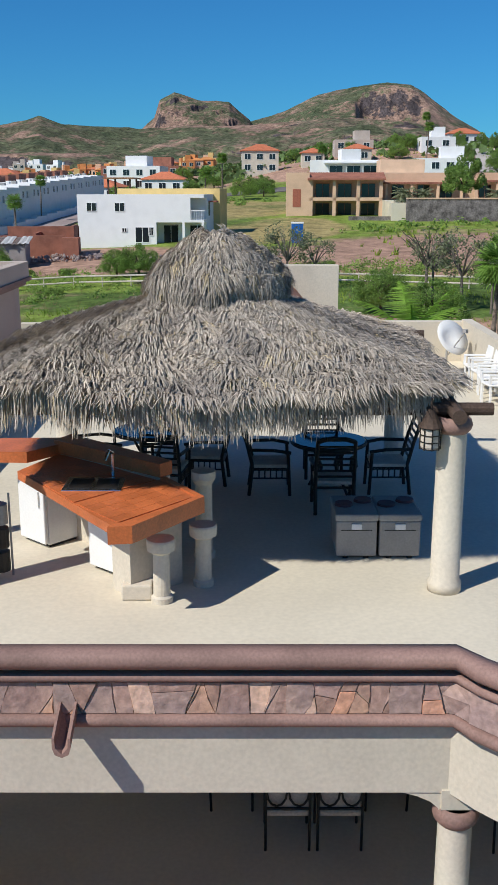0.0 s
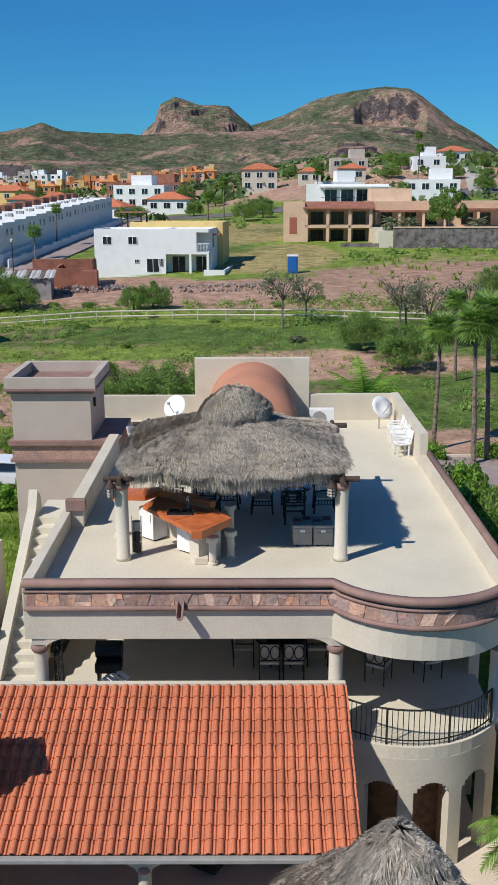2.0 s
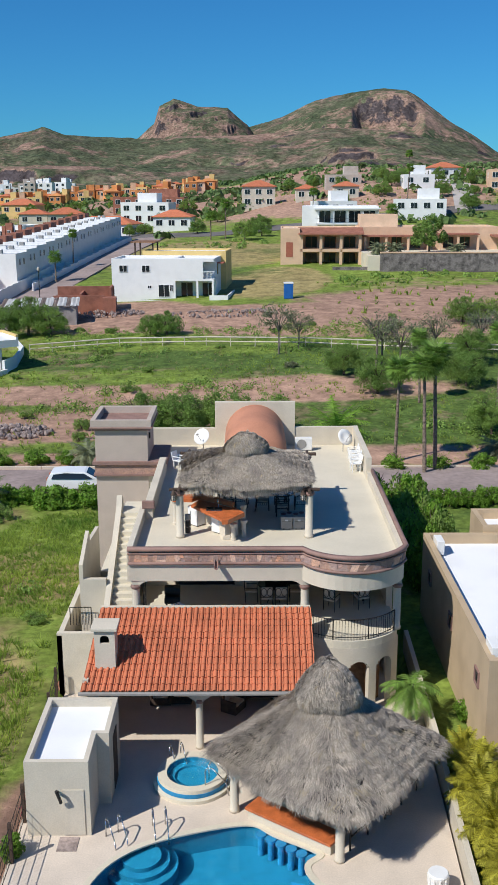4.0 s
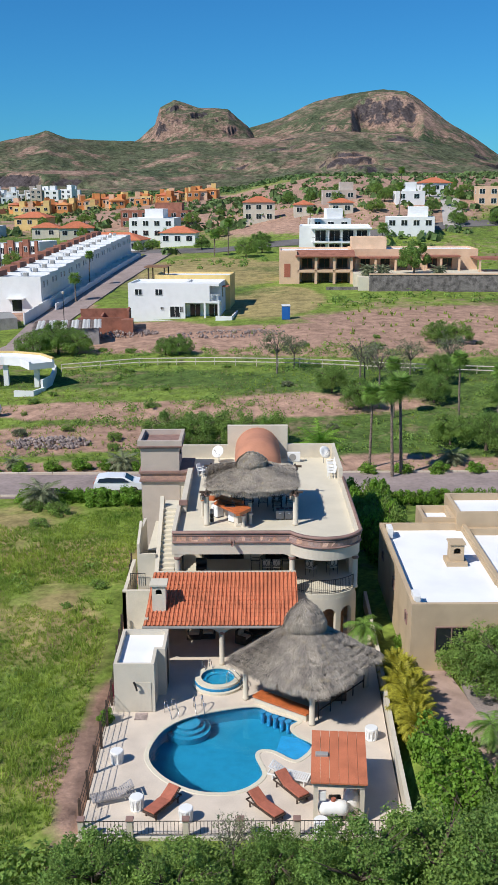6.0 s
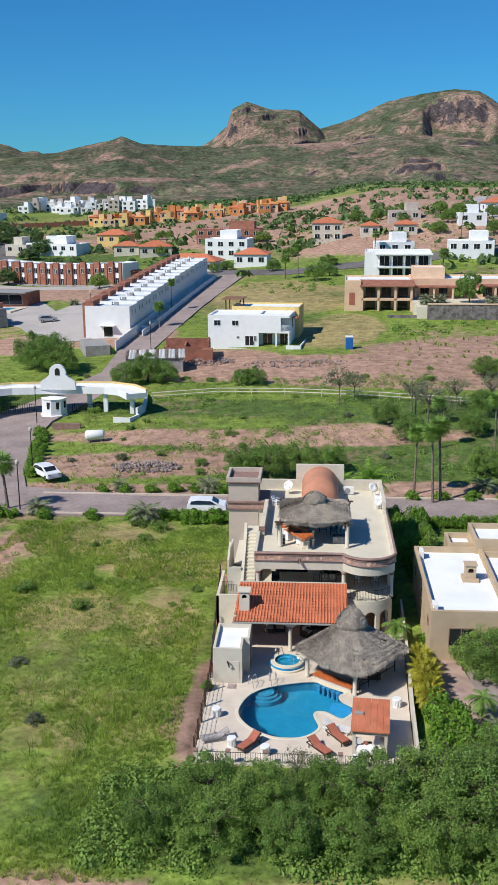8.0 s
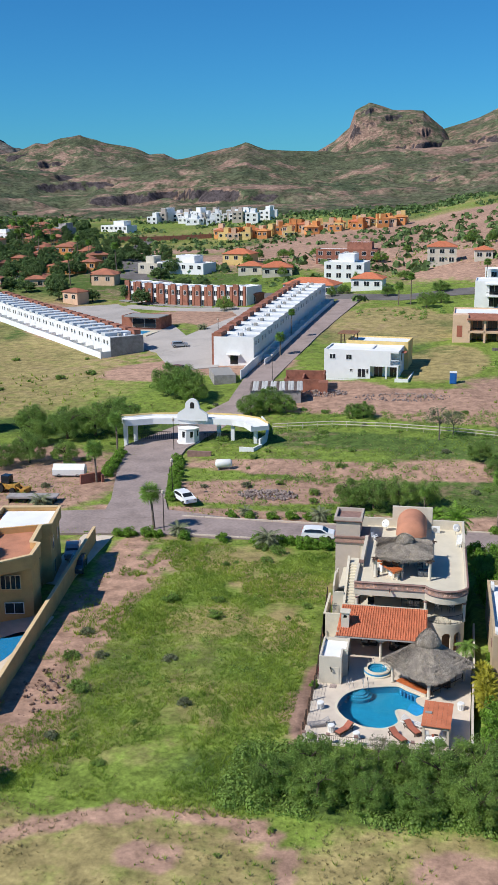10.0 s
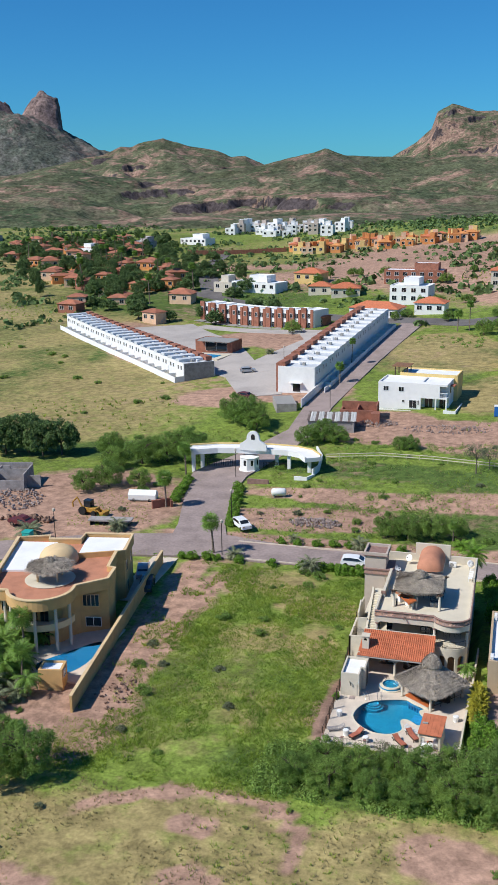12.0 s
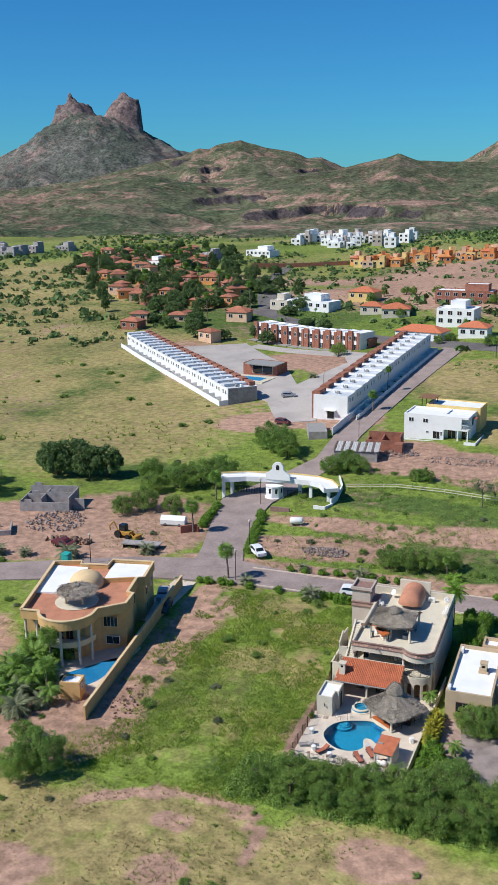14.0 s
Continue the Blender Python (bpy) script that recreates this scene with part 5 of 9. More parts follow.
part("vessel", bm, white_plastic, pf, smooth=True)
bm = bmesh.new(); box(bm, -0.9, 0.2, 0, -0.4, 0.5, 0.35, 0.04)
part("pump", bm, iron, pf)
solo("control_box", boxm(2.15, -9.15, 0.9, 2.45, -9.0, 1.3, 0.02), white_plastic, "white electrical control box on the pavilion post", "box")


def drum(x, y, rz=0):
    """White fluted pedestal table."""
    d = thing("garden_pedestal", "white fluted cement pedestal on the deck", "pedestal", (x, y, 0), rz, group="white pedestals")
    bm = bmesh.new()
    lathe(bm, [(0.26, 0), (0.27, 0.05), (0.235, 0.1), (0.25, 0.35), (0.29, 0.5), (0.30, 0.56), (0.27, 0.60)], seg=20)
    part("body", bm, white_plastic, d)
    for k in range(10):
        a = 2 * math.pi * k / 10
        bm = bmesh.new(); rod(bm, (0.245 * math.cos(a), 0.245 * math.sin(a), 0.08), (0.285 * math.cos(a), 0.285 * math.sin(a), 0.52), 0.03, seg=6)
        part("flute", bm, white_plastic, d)
    return d


d0 = drum(-6.45, -5.0)
for x, y in ((-5.2, -8.35), (-3.15, -9.1), (5.0, -3.2), (2.2, -9.9)):
    copy_thing(d0, pose(x, y, 0, 0, 0, 20))


def lounger(name, label, frame_mat, pad):
    lg = thing(name, label, "lounger", group="sun loungers")
    bm = bmesh.new()
    for y in (-0.3, 0.27):
        box(bm, -0.9, y, 0.24, 0.9, y + 0.04, 0.30)
    for x in (-0.9, 0.86):
        box(bm, x, -0.26, 0.24, x + 0.04, 0.27, 0.30)
    bed = part("frame", bm, frame_mat, lg)
    for k in range(11):
        part("slat", boxm(-0.9 + k * 0.1, -0.29, 0.30, -0.83 + k * 0.1, 0.30, 0.32), frame_mat, bed)
    for x in (-0.75, 0.65):
        for y in (-0.28, 0.24):
            part("leg", boxm(x, y, 0, x + 0.05, y + 0.05, 0.26), frame_mat, lg)
    tip = Matrix.Translation((0.2, 0, 0.3)) @ pose(0, 0, 0, 0, -28, 0) @ Matrix.Translation((-0.2, 0, -0.3))
    bm = bmesh.new()
    for y in (-0.30, 0.265):
        box(bm, 0.2, y, 0.27, 0.92, y + 0.035, 0.30)
    box(bm, 0.88, -0.27, 0.27, 0.92, 0.27, 0.30)
    bmesh.ops.transform(bm, matrix=tip, verts=bm.verts)
    back = part("backrest", bm, frame_mat, lg)
    for k in range(7):
        bm = boxm(0.22 + k * 0.1, -0.29, 0.30, 0.29 + k * 0.1, 0.30, 0.32)
        bmesh.ops.transform(bm, matrix=tip, verts=bm.verts)
        part("slat", bm, frame_mat, back)
    if pad:
        part("cushion", boxm(-0.86, -0.27, 0.325, 0.2, 0.28, 0.40, 0.03), pad, lg, "rust red cushion")
        bm = boxm(0.2, -0.27, 0.325, 0.9, 0.28, 0.40, 0.03)
        bmesh.ops.transform(bm, matrix=Matrix.Translation((0.2, 0, 0.3)) @ pose(0, 0, 0, 0, -28, 0) @ Matrix.Translation((-0.2, 0, -0.3)), verts=bm.verts)
        part("back_cushion", bm, pad, lg)
    return lg


lg = lounger("sun_lounger", "bare grey wooden sun lounger on the pool deck", block_grey, None)
lg.matrix_basis = pose(-6.25, -7.75, 0, 0, 0, 20)
lg = lounger("cushioned_lounger", "wooden sun lounger with a rust red cushion", wood_dark, cushion)
lg.matrix_basis = pose(-4.15, -8.35, 0, 0, 0, 55)
copy_thing(lg, pose(1.15, -7.3, 0, 0, 0, 125))
copy_thing(lg, pose(0.05, -8.6, 0, 0, 0, 130))
lg = lounger("white_lounger", "white plastic sun lounger on the pool deck", white_plastic, None)
lg.matrix_basis = pose(1.1, -6.35, 0, 0, 0, 160)

# garden fences
fn = thing("front_fence", "low front fence of stucco posts and iron bars", "fence")
part("kerb", boxm(-7.35, -10.35, -0.4, 5.6, -10.15, 0.12), plaster, fn)
xs = [-7.15, -5.25, -3.08, -0.96, 1.23, 3.4, 5.45]
for x in xs:
    p_ = part("post", boxm(x - 0.11, -10.36, 0.0, x + 0.11, -10.14, 0.86), plaster, fn)
    part("post_cap", boxm(x - 0.15, -10.40, 0.86, x + 0.15, -10.10, 0.95, 0.02), brown_trim, p_)
for a, b in zip(xs, xs[1:]):
    bm = bmesh.new()
    for z in (0.22, 0.8):
        rod(bm, (a + 0.1, -10.25, z), (b - 0.1, -10.25, z), 0.018, seg=6)
    part("rail", bm, iron, fn)
    n = int((b - a) / 0.14)
    for k in range(1, n):
        bm = bmesh.new(); rod(bm, (a + (b - a) * k / n, -10.25, 0.2), (a + (b - a) * k / n, -10.25, 0.8), 0.010, seg=5)
        part("bar", bm, iron, fn)
sf = thing("side_fence", "black mesh fence on steel posts along the empty lot", "fence")
for k in range(15):
    y = -9.6 + 1.9 * k
    x = -7.30 - 0.058 * max(0, y + 1.0)
    bm = bmesh.new(); box(bm, x - 0.05, y - 0.05, -0.3, x + 0.05, y + 0.05, 1.35)
    part("post", bm, wood_dark, sf)
    if k < 14:
        bm = bmesh.new()
        x2 = -7.30 - 0.058 * max(0, y + 2.9)
        for z in (0.15, 0.5, 0.85, 1.2):
            rod(bm, (x, y, z), (x2, y + 1.9, z), 0.014, seg=5)
        for q in range(1, 10):
            u = q / 10
            rod(bm, (x + (x2 - x) * u, y + 1.9 * u, 0.12), (x + (x2 - x) * u, y + 1.9 * u, 1.22), 0.005, seg=4)
        part("mesh_panel", bm, iron, sf)
gw = thing("garden_wall", "low white garden wall beside the pool deck", "wall")
for a, b in (((5.62, -10.2), (5.82, -4.0)), ((5.82, -4.0), (6.18, 4.0)), ((6.18, 4.0), (6.4, 12.0))):
    bm = bmesh.new(); strip_wall(bm, [a, b], -0.3, 0.75, -0.18)
    part("panel", bm, plaster, gw)
side_path = solo("side_path", boxm(-8.0, 8.2, -0.28, -7.76, 18, 0.02), terracotta, "narrow red paved path along the villa", "path", kind="structure")

# ---- things on the roof terrace and the porches ----
bar = thing("tiled_bar", "outdoor bar with orange tiled counters and a sink", "bar", (0, 0, TZ))


def slab_tiles(parent, pts4, z, n, m, th=0.06):
    """A counter cut into n by m square tiles over a four-cornered plan."""
    A, B, C, D = [Vector((*p, 0)) for p in pts4]
    for i in range(n):
        for j in range(m):
            def P(u, v):
                q = A.lerp(B, u).lerp(D.lerp(C, u), v)
                return q.x, q.y
            g = 0.012
            bm = bmesh.new()
            prism(bm, [P((i + g) / n, (j + g) / m), P((i + 1 - g) / n, (j + g) / m), P((i + 1 - g) / n, (j + 1 - g) / m), P((i + g) / n, (j + 1 - g) / m)], z, z + th)
            part("tile", bm, bar_tile, parent)


bm = bmesh.new()
prism(bm, [(-1.28, 8.62), (-1.12, 8.66), (-0.52, 9.52), (-0.95, 10.20), (-2.3, 11.25), (-2.62, 10.5)], 0.86, 0.945)
top = part("countertop", bm, bar_tile, bar, "orange tiled countertop")
bm = bmesh.new()
prism(bm, [(-1.33, 8.57), (-1.10, 8.60), (-0.46, 9.52), (-0.92, 10.24), (-0.98, 10.2), (-0.55, 9.53), (-1.15, 8.70), (-1.27, 8.70)], 0.80, 0.96)
part("counter_edge", bm, bar_tile, bar)
bar.scale = (1, 1, 1.11)
slab_tiles(top, [(-1.25, 8.72), (-0.58, 9.52), (-0.98, 10.12), (-1.75, 9.3)], 0.946, 5, 5, 0.008)
slab_tiles(top, [(-1.78, 9.34), (-1.02, 10.14), (-1.9, 10.8), (-2.5, 10.4)], 0.946, 5, 6, 0.008)
bm = bmesh.new(); prism(bm, [(-0.98, 10.22), (-0.86, 10.38), (-2.2, 11.6), (-2.35, 11.3)], 0.95, 1.09)
part("raised_ledge", bm, bar_tile, bar, "raised orange tiled ledge")
bm = bmesh.new(); prism(bm, [(-2.3, 11.25), (-2.2, 11.6), (-3.4, 11.55), (-3.4, 10.95), (-2.6, 10.9)], 0.93, 1.05)
part("return_counter", bm, bar_tile, bar)
bm = bmesh.new()
prism(bm, [(-1.22, 9.30), (-0.72, 9.78), (-0.95, 10.12), (-1.45, 9.62)], 0, 0.86)
prism(bm, [(-1.0, 10.15), (-0.88, 10.32), (-2.2, 11.5), (-2.32, 11.35)], 0, 0.95)
part("pier", bm, plaster, bar)
part("footing", boxm(-1.32, 9.28, 0, -1.0, 9.66, 0.16, 0.02), plaster, bar)
sink = part("sink", boxm(-1.98, 9.72, 0.945, -1.35, 10.2, 0.962, 0.005), steel, bar, "double steel sink")
part("bowl", boxm(-1.92, 9.78, 0.955, -1.69, 10.14, 0.966), iron, sink)
part("bowl", boxm(-1.64, 9.78, 0.955, -1.41, 10.14, 0.966), iron, sink)
bm = bmesh.new(); tube(bm, [(-1.5, 10.24, 0.95), (-1.5, 10.24, 1.2), (-1.52, 10.12, 1.25), (-1.55, 10.02, 1.18)], 0.018, 8)
part("tap", bm, steel, sink)
for x, y in ((-3.3, 11.25), (-0.52, 10.55)):
    bm = bmesh.new(); lathe(bm, [(0.13, 0), (0.13, 0.07), (0.10, 0.09), (0.10, 0.80), (0.14, 0.86), (0.14, 0.94)], (x, y, 0), 20)
    part("pillar", bm, plaster, bar)


def fridge(x, y, rz, w, dpt, h):
    f = thing("small_fridge", "small white refrigerator under the bar counter", "fridge", (x, y, TZ), rz, group="bar fridges")
    part("cabinet", boxm(-w / 2, 0.03, 0.03, w / 2, dpt, h, 0.012), white_plastic, f)
    part("door", boxm(-w / 2, -0.03, 0.05, w / 2, 0.025, h, 0.015), white_plastic, f)
    part("handle", boxm(w / 2 - 0.10, -0.055, h * 0.62, w / 2 - 0.07, -0.03, h * 0.85), white_plastic, f)
    part("base", boxm(-w / 2 + 0.02, 0.05, 0, w / 2 - 0.02, dpt - 0.02, 0.03), iron, f)
    return f


fridge(-1.60, 10.06, -40, 0.46, 0.46, 0.80)
fridge(-2.58, 10.98, -42, 0.50, 0.50, 0.82)


def stool(x, y):
    s = thing("concrete_stool", "round cement bar stool with a thick seat", "stool", (x, y, TZ), group="bar stools")
    bm = bmesh.new(); lathe(bm, [(0.115, 0), (0.115, 0.06), (0.09, 0.08), (0.085, 0.56)], seg=20)
    part("stem", bm, plaster, s)
    bm = bmesh.new(); lathe(bm, [(0.10, 0.54), (0.145, 0.57), (0.15, 0.67), (0.14, 0.69)], seg=24)
    part("seat", bm, plaster, s)
    return s


s0 = stool(-0.90, 9.29)
copy_thing(s0, pose(-0.49, 9.73, TZ))


def chest(x, y):
    c = thing("ice_chest", "pale grey plastic ice chest with a lid", "cooler", (x, y, TZ), group="ice chests")
    part("body", boxm(-0.235, 0, 0.03, 0.235, 0.72, 0.46, 0.02), grey_box, c)
    part("lid", boxm(-0.25, -0.015, 0.46, 0.25, 0.735, 0.54, 0.02), grey_box, c)
    part("latch", boxm(-0.06, -0.025, 0.36, 0.06, 0.0, 0.43, 0.008), white_plastic, c)
    part("groove", boxm(-0.18, -0.006, 0.345, 0.18, 0.0, 0.352), iron, c)
    for s in (-0.15, 0.09):
        part("foot", boxm(s, 0.02, 0, s + 0.06, 0.08, 0.03), iron, c)
        bm = bmesh.new(); cyl(bm, (s + 0.03, 0.45 + s * 0.6, 0.54), 0.11, 0.03, 0.10, 20)
        part("cup_ring", bm, maroon, c)
    return c


c0 = chest(1.235, 10.48)
copy_thing(c0, pose(1.735, 10.48, TZ))


def dining_chair(label="dark wooden armchair with a slatted back"):
    c = thing("armchair", label, "chair", group="terrace armchairs")
    bm = bmesh.new(); box(bm, -0.26, -0.25, 0.40, 0.26, 0.25, 0.45, 0.01)
    part("seat", bm, cloth, c, "pale woven seat")
    for s in (-1, 1):
        bm = bmesh.new(); tube(bm, [(0.26 * s, -0.27, 0), (0.26 * s, -0.25, 0.42), (0.27 * s, -0.24, 0.64)], 0.024, 8)
        part("front_leg", bm, iron, c)
        bm = bmesh.new(); tube(bm, [(0.25 * s, 0.30, 0), (0.25 * s, 0.25, 0.42), (0.25 * s, 0.33, 0.75), (0.24 * s, 0.42, 1.02)], 0.026, 8)
        part("back_leg", bm, iron, c)
        bm = bmesh.new(); tube(bm, [(0.28 * s, -0.28, 0.62), (0.30 * s, -0.05, 0.66), (0.27 * s, 0.28, 0.66)], 0.024, 8)
        part("arm", bm, iron, c)
        bm = bmesh.new()
        for z in (0.25, 0.37):
            rod(bm, (0.255 * s, -0.24, z), (0.25 * s, 0.26, z), 0.012, seg=6)
        for k in range(5):
            rod(bm, (0.255 * s, -0.16 + 0.08 * k, 0.25), (0.255 * s, -0.16 + 0.08 * k, 0.37), 0.010, seg=6)
        part("side_slats", bm, iron, c)
    bm = bmesh.new()
    for k in range(6):
        z = 0.52 + 0.085 * k
        y = 0.27 + 0.27 * (z - 0.45) * 0.9
        rod(bm, (-0.24, y, z), (0.24, y, z), 0.017, seg=6)
    part("back_slats", bm, iron, c)
    bm = bmesh.new(); tube(bm, [(-0.24, 0.42, 1.02), (-0.12, 0.44, 1.06), (0.12, 0.44, 1.06), (0.24, 0.42, 1.02)], 0.03, 8)
    part("top_rail", bm, iron, c)
    bm = bmesh.new(); rod(bm, (-0.25, -0.24, 0.36), (0.25, -0.24, 0.36), 0.02, seg=6); rod(bm, (-0.25, 0.26, 0.36), (0.25, 0.26, 0.36), 0.02, seg=6)
    part("apron", bm, iron, c)
    return c


def round_table(x, y, z, top_mat=None, r=0.52):
    t = thing("round_table", "round dark iron table with a glass top", "table", (x, y, z), group="patio tables")
    bm = bmesh.new(); lathe(bm, [(r - 0.01, 0.715), (r, 0.72), (r, 0.74), (r - 0.01, 0.745)], seg=32)
    part("tabletop", bm, top_mat or dark_glass, t)
    bm = bmesh.new(); lathe(bm, [(r + 0.01, 0.69), (r + 0.02, 0.70), (r + 0.02, 0.735), (r + 0.002, 0.735), (r + 0.002, 0.69)], seg=32)
    part("rim", bm, iron, t)
    for k in range(4):
        a = math.pi / 4 + k * math.pi / 2
        bm = bmesh.new(); tube(bm, [(0.36 * math.cos(a), 0.36 * math.sin(a), 0), (0.14 * math.cos(a), 0.14 * math.sin(a), 0.36), (0.34 * math.cos(a), 0.34 * math.sin(a), 0.71)], 0.02, 8)
        part("leg", bm, iron, t)
    return t


ch = dining_chair()
ch.matrix_basis = pose(1.12, 12.35, TZ, 0, 0, 180)
for tx, ty, spots in ((1.12, 13.15, ((0.30, 13.15, 90), (1.95, 13.2, -90), (1.1, 13.95, 0))), (-1.45, 13.75, ((-2.15, 13.5, 105), (-0.62, 13.6, -95), (-1.4, 14.6, 0), (-1.15, 12.95, 170)))):
    round_table(tx, ty, TZ)
    for x, y, a in spots:
        copy_thing(ch, pose(x, y, TZ, 0, 0, a))
lan = thing("hanging_lantern", "rusty iron lantern hanging from the thatch beam", "lantern", (1.83, 9.45, 0))
bm = bmesh.new(); lathe(bm, [(0.09, 7.50), (0.10, 7.52), (0.10, 7.70), (0.085, 7.72)], seg=8)
part("glass_cage", bm, cloth, lan)
bm = bmesh.new()
for k in range(8):
    a = math.pi * k / 4
    rod(bm, (0.104 * math.cos(a), 0.104 * math.sin(a), 7.49), (0.104 * math.cos(a), 0.104 * math.sin(a), 7.72), 0.008, seg=5)
for z in (7.5, 7.57, 7.64, 7.71):
    tube(bm, [(0.104 * math.cos(math.pi * k / 4), 0.104 * math.sin(math.pi * k / 4), z) for k in range(9)], 0.006, 5)
part("bars", bm, iron, lan)
bm = bmesh.new(); lathe(bm, [(0.125, 7.72), (0.10, 7.76), (0.05, 7.86), (0.03, 7.90)], seg=12); rod(bm, (0, 0, 7.88), (0, 0, 8.06), 0.01)
part("hood", bm, wood_dark, lan)
lan2 = copy_thing(lan, pose(-3.22, 9.45, 0))
rack = thing("bottle_rack", "rack of water jugs beside the column", "rack", (-2.72, 9.95, TZ))
for k in range(3):
    bm = bmesh.new(); cyl(bm, (0, 0, 0.08 + 0.27 * k), 0.10, 0.22, 0.10, 14)
    part("jug", bm, iron if k < 2 else grey_box, rack)
bm = bmesh.new()
for s in (-0.11, 0.11):
    rod(bm, (s, 0.05, 0), (s, 0.05, 0.95), 0.012)
part("stand", bm, grey_box, rack)


def dish(x, y, z, rz):
    d = thing("satellite_dish", "pale satellite dish on the back parapet", "dish", (x, y, z), rz, group="satellite dishes")
    bm = bmesh.new(); lathe(bm, [(0.02, 0.0), (0.2, 0.03), (0.42, 0.11), (0.45, 0.13), (0.45, 0.145), (0.2, 0.05), (0.02, 0.02)], seg=28)
    bmesh.ops.transform(bm, matrix=pose(0, 0, 0.75, 58, 0, 0), verts=bm.verts)
    part("reflector", bm, white_plastic, d, smooth=True)
    bm = bmesh.new(); rod(bm, (0, 0.05, 0), (0, 0.05, 0.75), 0.025); rod(bm, (0, 0.0, 0.4), (0, -0.5, 1.0), 0.015); box(bm, -0.04, -0.55, 0.97, 0.04, -0.45, 1.05)
    part("mount", bm, grey_box, d)
    return d


d0 = dish(4.7, 22.6, TZ, 35)
copy_thing(d0, pose(-2.7, 22.8, TZ, 0, 0, -30))
ac = thing("air_conditioner", "white outdoor air conditioner unit on the roof", "air conditioner", (2.6, 22.9, TZ), group="outdoor units")
part("casing", boxm(-0.45, -0.17, 0.06, 0.45, 0.17, 0.70, 0.02), white_plastic, ac)
bm = bmesh.new(); cyl(bm, (0, 0, 0), 0.25, 0.02, 0.25, 24, m=pose(-0.1, -0.175, 0.38, 90, 0, 0))
part("fan_grille", bm, grey_box, ac)
part("base", boxm(-0.4, -0.14, 0, 0.4, 0.14, 0.06), grey_box, ac)


def plastic_chair():
    c = thing("plastic_chair", "white plastic garden chair by the side parapet", "chair", group="white plastic chairs")
    part("seat", boxm(-0.24, -0.22, 0.40, 0.24, 0.24, 0.44, 0.02), white_plastic, c)
    bm = boxm(-0.24, 0.22, 0.42, 0.24, 0.27, 0.86, 0.02)
    bmesh.ops.transform(bm, matrix=Matrix.Translation((0, 0.24, 0.42)) @ pose(0, 0, 0, -12, 0, 0) @ Matrix.Translation((0, -0.24, -0.42)), verts=bm.verts)
    part("backrest", bm, white_plastic, c)
    for x in (-0.22, 0.18):
        for y in (-0.2, 0.18):
            part("leg", boxm(x, y, 0, x + 0.04, y + 0.04, 0.41), white_plastic, c)
        part("arm", boxm(x, -0.22, 0.60, x + 0.05, 0.26, 0.64, 0.01), white_plastic, c)
        part("arm_post", boxm(x, -0.22, 0.42, x + 0.04, -0.17, 0.61), white_plastic, c)
    return c


pc = plastic_chair()
pc.matrix_basis = pose(4.9, 18.9, TZ, 0, 0, -80)
for k, (x, y, a) in enumerate(((4.95, 19.6, -95), (5.0, 20.3, -85), (4.98, 21.0, -90), (-3.7, 19.5, 60))):
    copy_thing(pc, pose(x, y, TZ, 0, 0, a))

# balcony porch: dining set with pale scroll-backed chairs
t2 = round_table(0.70, 10.1, BZ, None, 0.62)


def scroll_chair():
    c = thing("iron_chair", "black iron chair with pale back cushion and scrolls", "chair", group="porch chairs")
    part("seat_cushion", boxm(-0.24, -0.24, 0.42, 0.24, 0.24, 0.50, 0.03), cloth, c)
    for x in (-0.24, 0.24):
        bm = bmesh.new(); rod(bm, (x, -0.24, 0), (x, -0.24, 0.62), 0.015); rod(bm, (x, 0.24, 0), (x, 0.28, 0.98), 0.015); rod(bm, (x, -0.24, 0.62), (x, 0.25, 0.62), 0.015)
        part("side_frame", bm, iron, c)
    bm = bmesh.new()
    for z in (0.55, 0.98):
        rod(bm, (-0.24, 0.27, z), (0.24, 0.27, z), 0.015)
    for s in (-1, 1):
        tube(bm, [(0.12 * s + 0.11 * math.cos(a), 0.285, 0.76 + 0.17 * math.sin(a)) for a in np.linspace(0, 6.28, 13)], 0.013, 5)
    part("scroll_back", bm, iron, c)
    part("back_cushion", boxm(-0.22, 0.20, 0.54, 0.22, 0.255, 0.95, 0.02), cloth, c)
    return c


sc = scroll_chair()
sc.matrix_basis = pose(0.42, 9.4, BZ, 0, 0, 180)
for x, y, a in ((0.99, 9.4, 180), (-0.2, 10.1, 90), (1.6, 10.1, -90), (3.0, 9.2, 150), (4.2, 9.4, 200)):
    copy_thing(sc, pose(x, y, BZ, 0, 0, a))
part("tabletop_cloth", boxm(2.9, 9.9, BZ + 0.70, 4.4, 10.5, BZ + 0.74), cloth, tagged(new("buffet_table"), "long buffet table with pale cloth on the balcony", "table"))
for x in (2.95, 4.3):
    part("leg", boxm(x, 9.95, BZ, x + 0.06, 10.4, BZ + 0.70), wood_dark, bpy.data.objects["buffet_table"])
grill = thing("barbecue_grill", "black barbecue grill with an open lid", "grill", (-3.3, 8.7, BZ))
part("firebox", boxm(-0.3, -0.22, 0.55, 0.3, 0.22, 0.8, 0.04), iron, grill)
bm = bmesh.new(); rod(bm, (-0.3, 0.15, 1.0), (0.3, 0.15, 1.0), 0.2, seg=14)
part("lid", bm, iron, grill)
for s in (-0.25, 0.22):
    part("leg", boxm(s, -0.18, 0, s + 0.04, 0.18, 0.56), iron, grill)
lg2 = copy_thing(bpy.data.objects["white_lounger"], pose(-3.6, 7.9, BZ, 0, 0, 40))
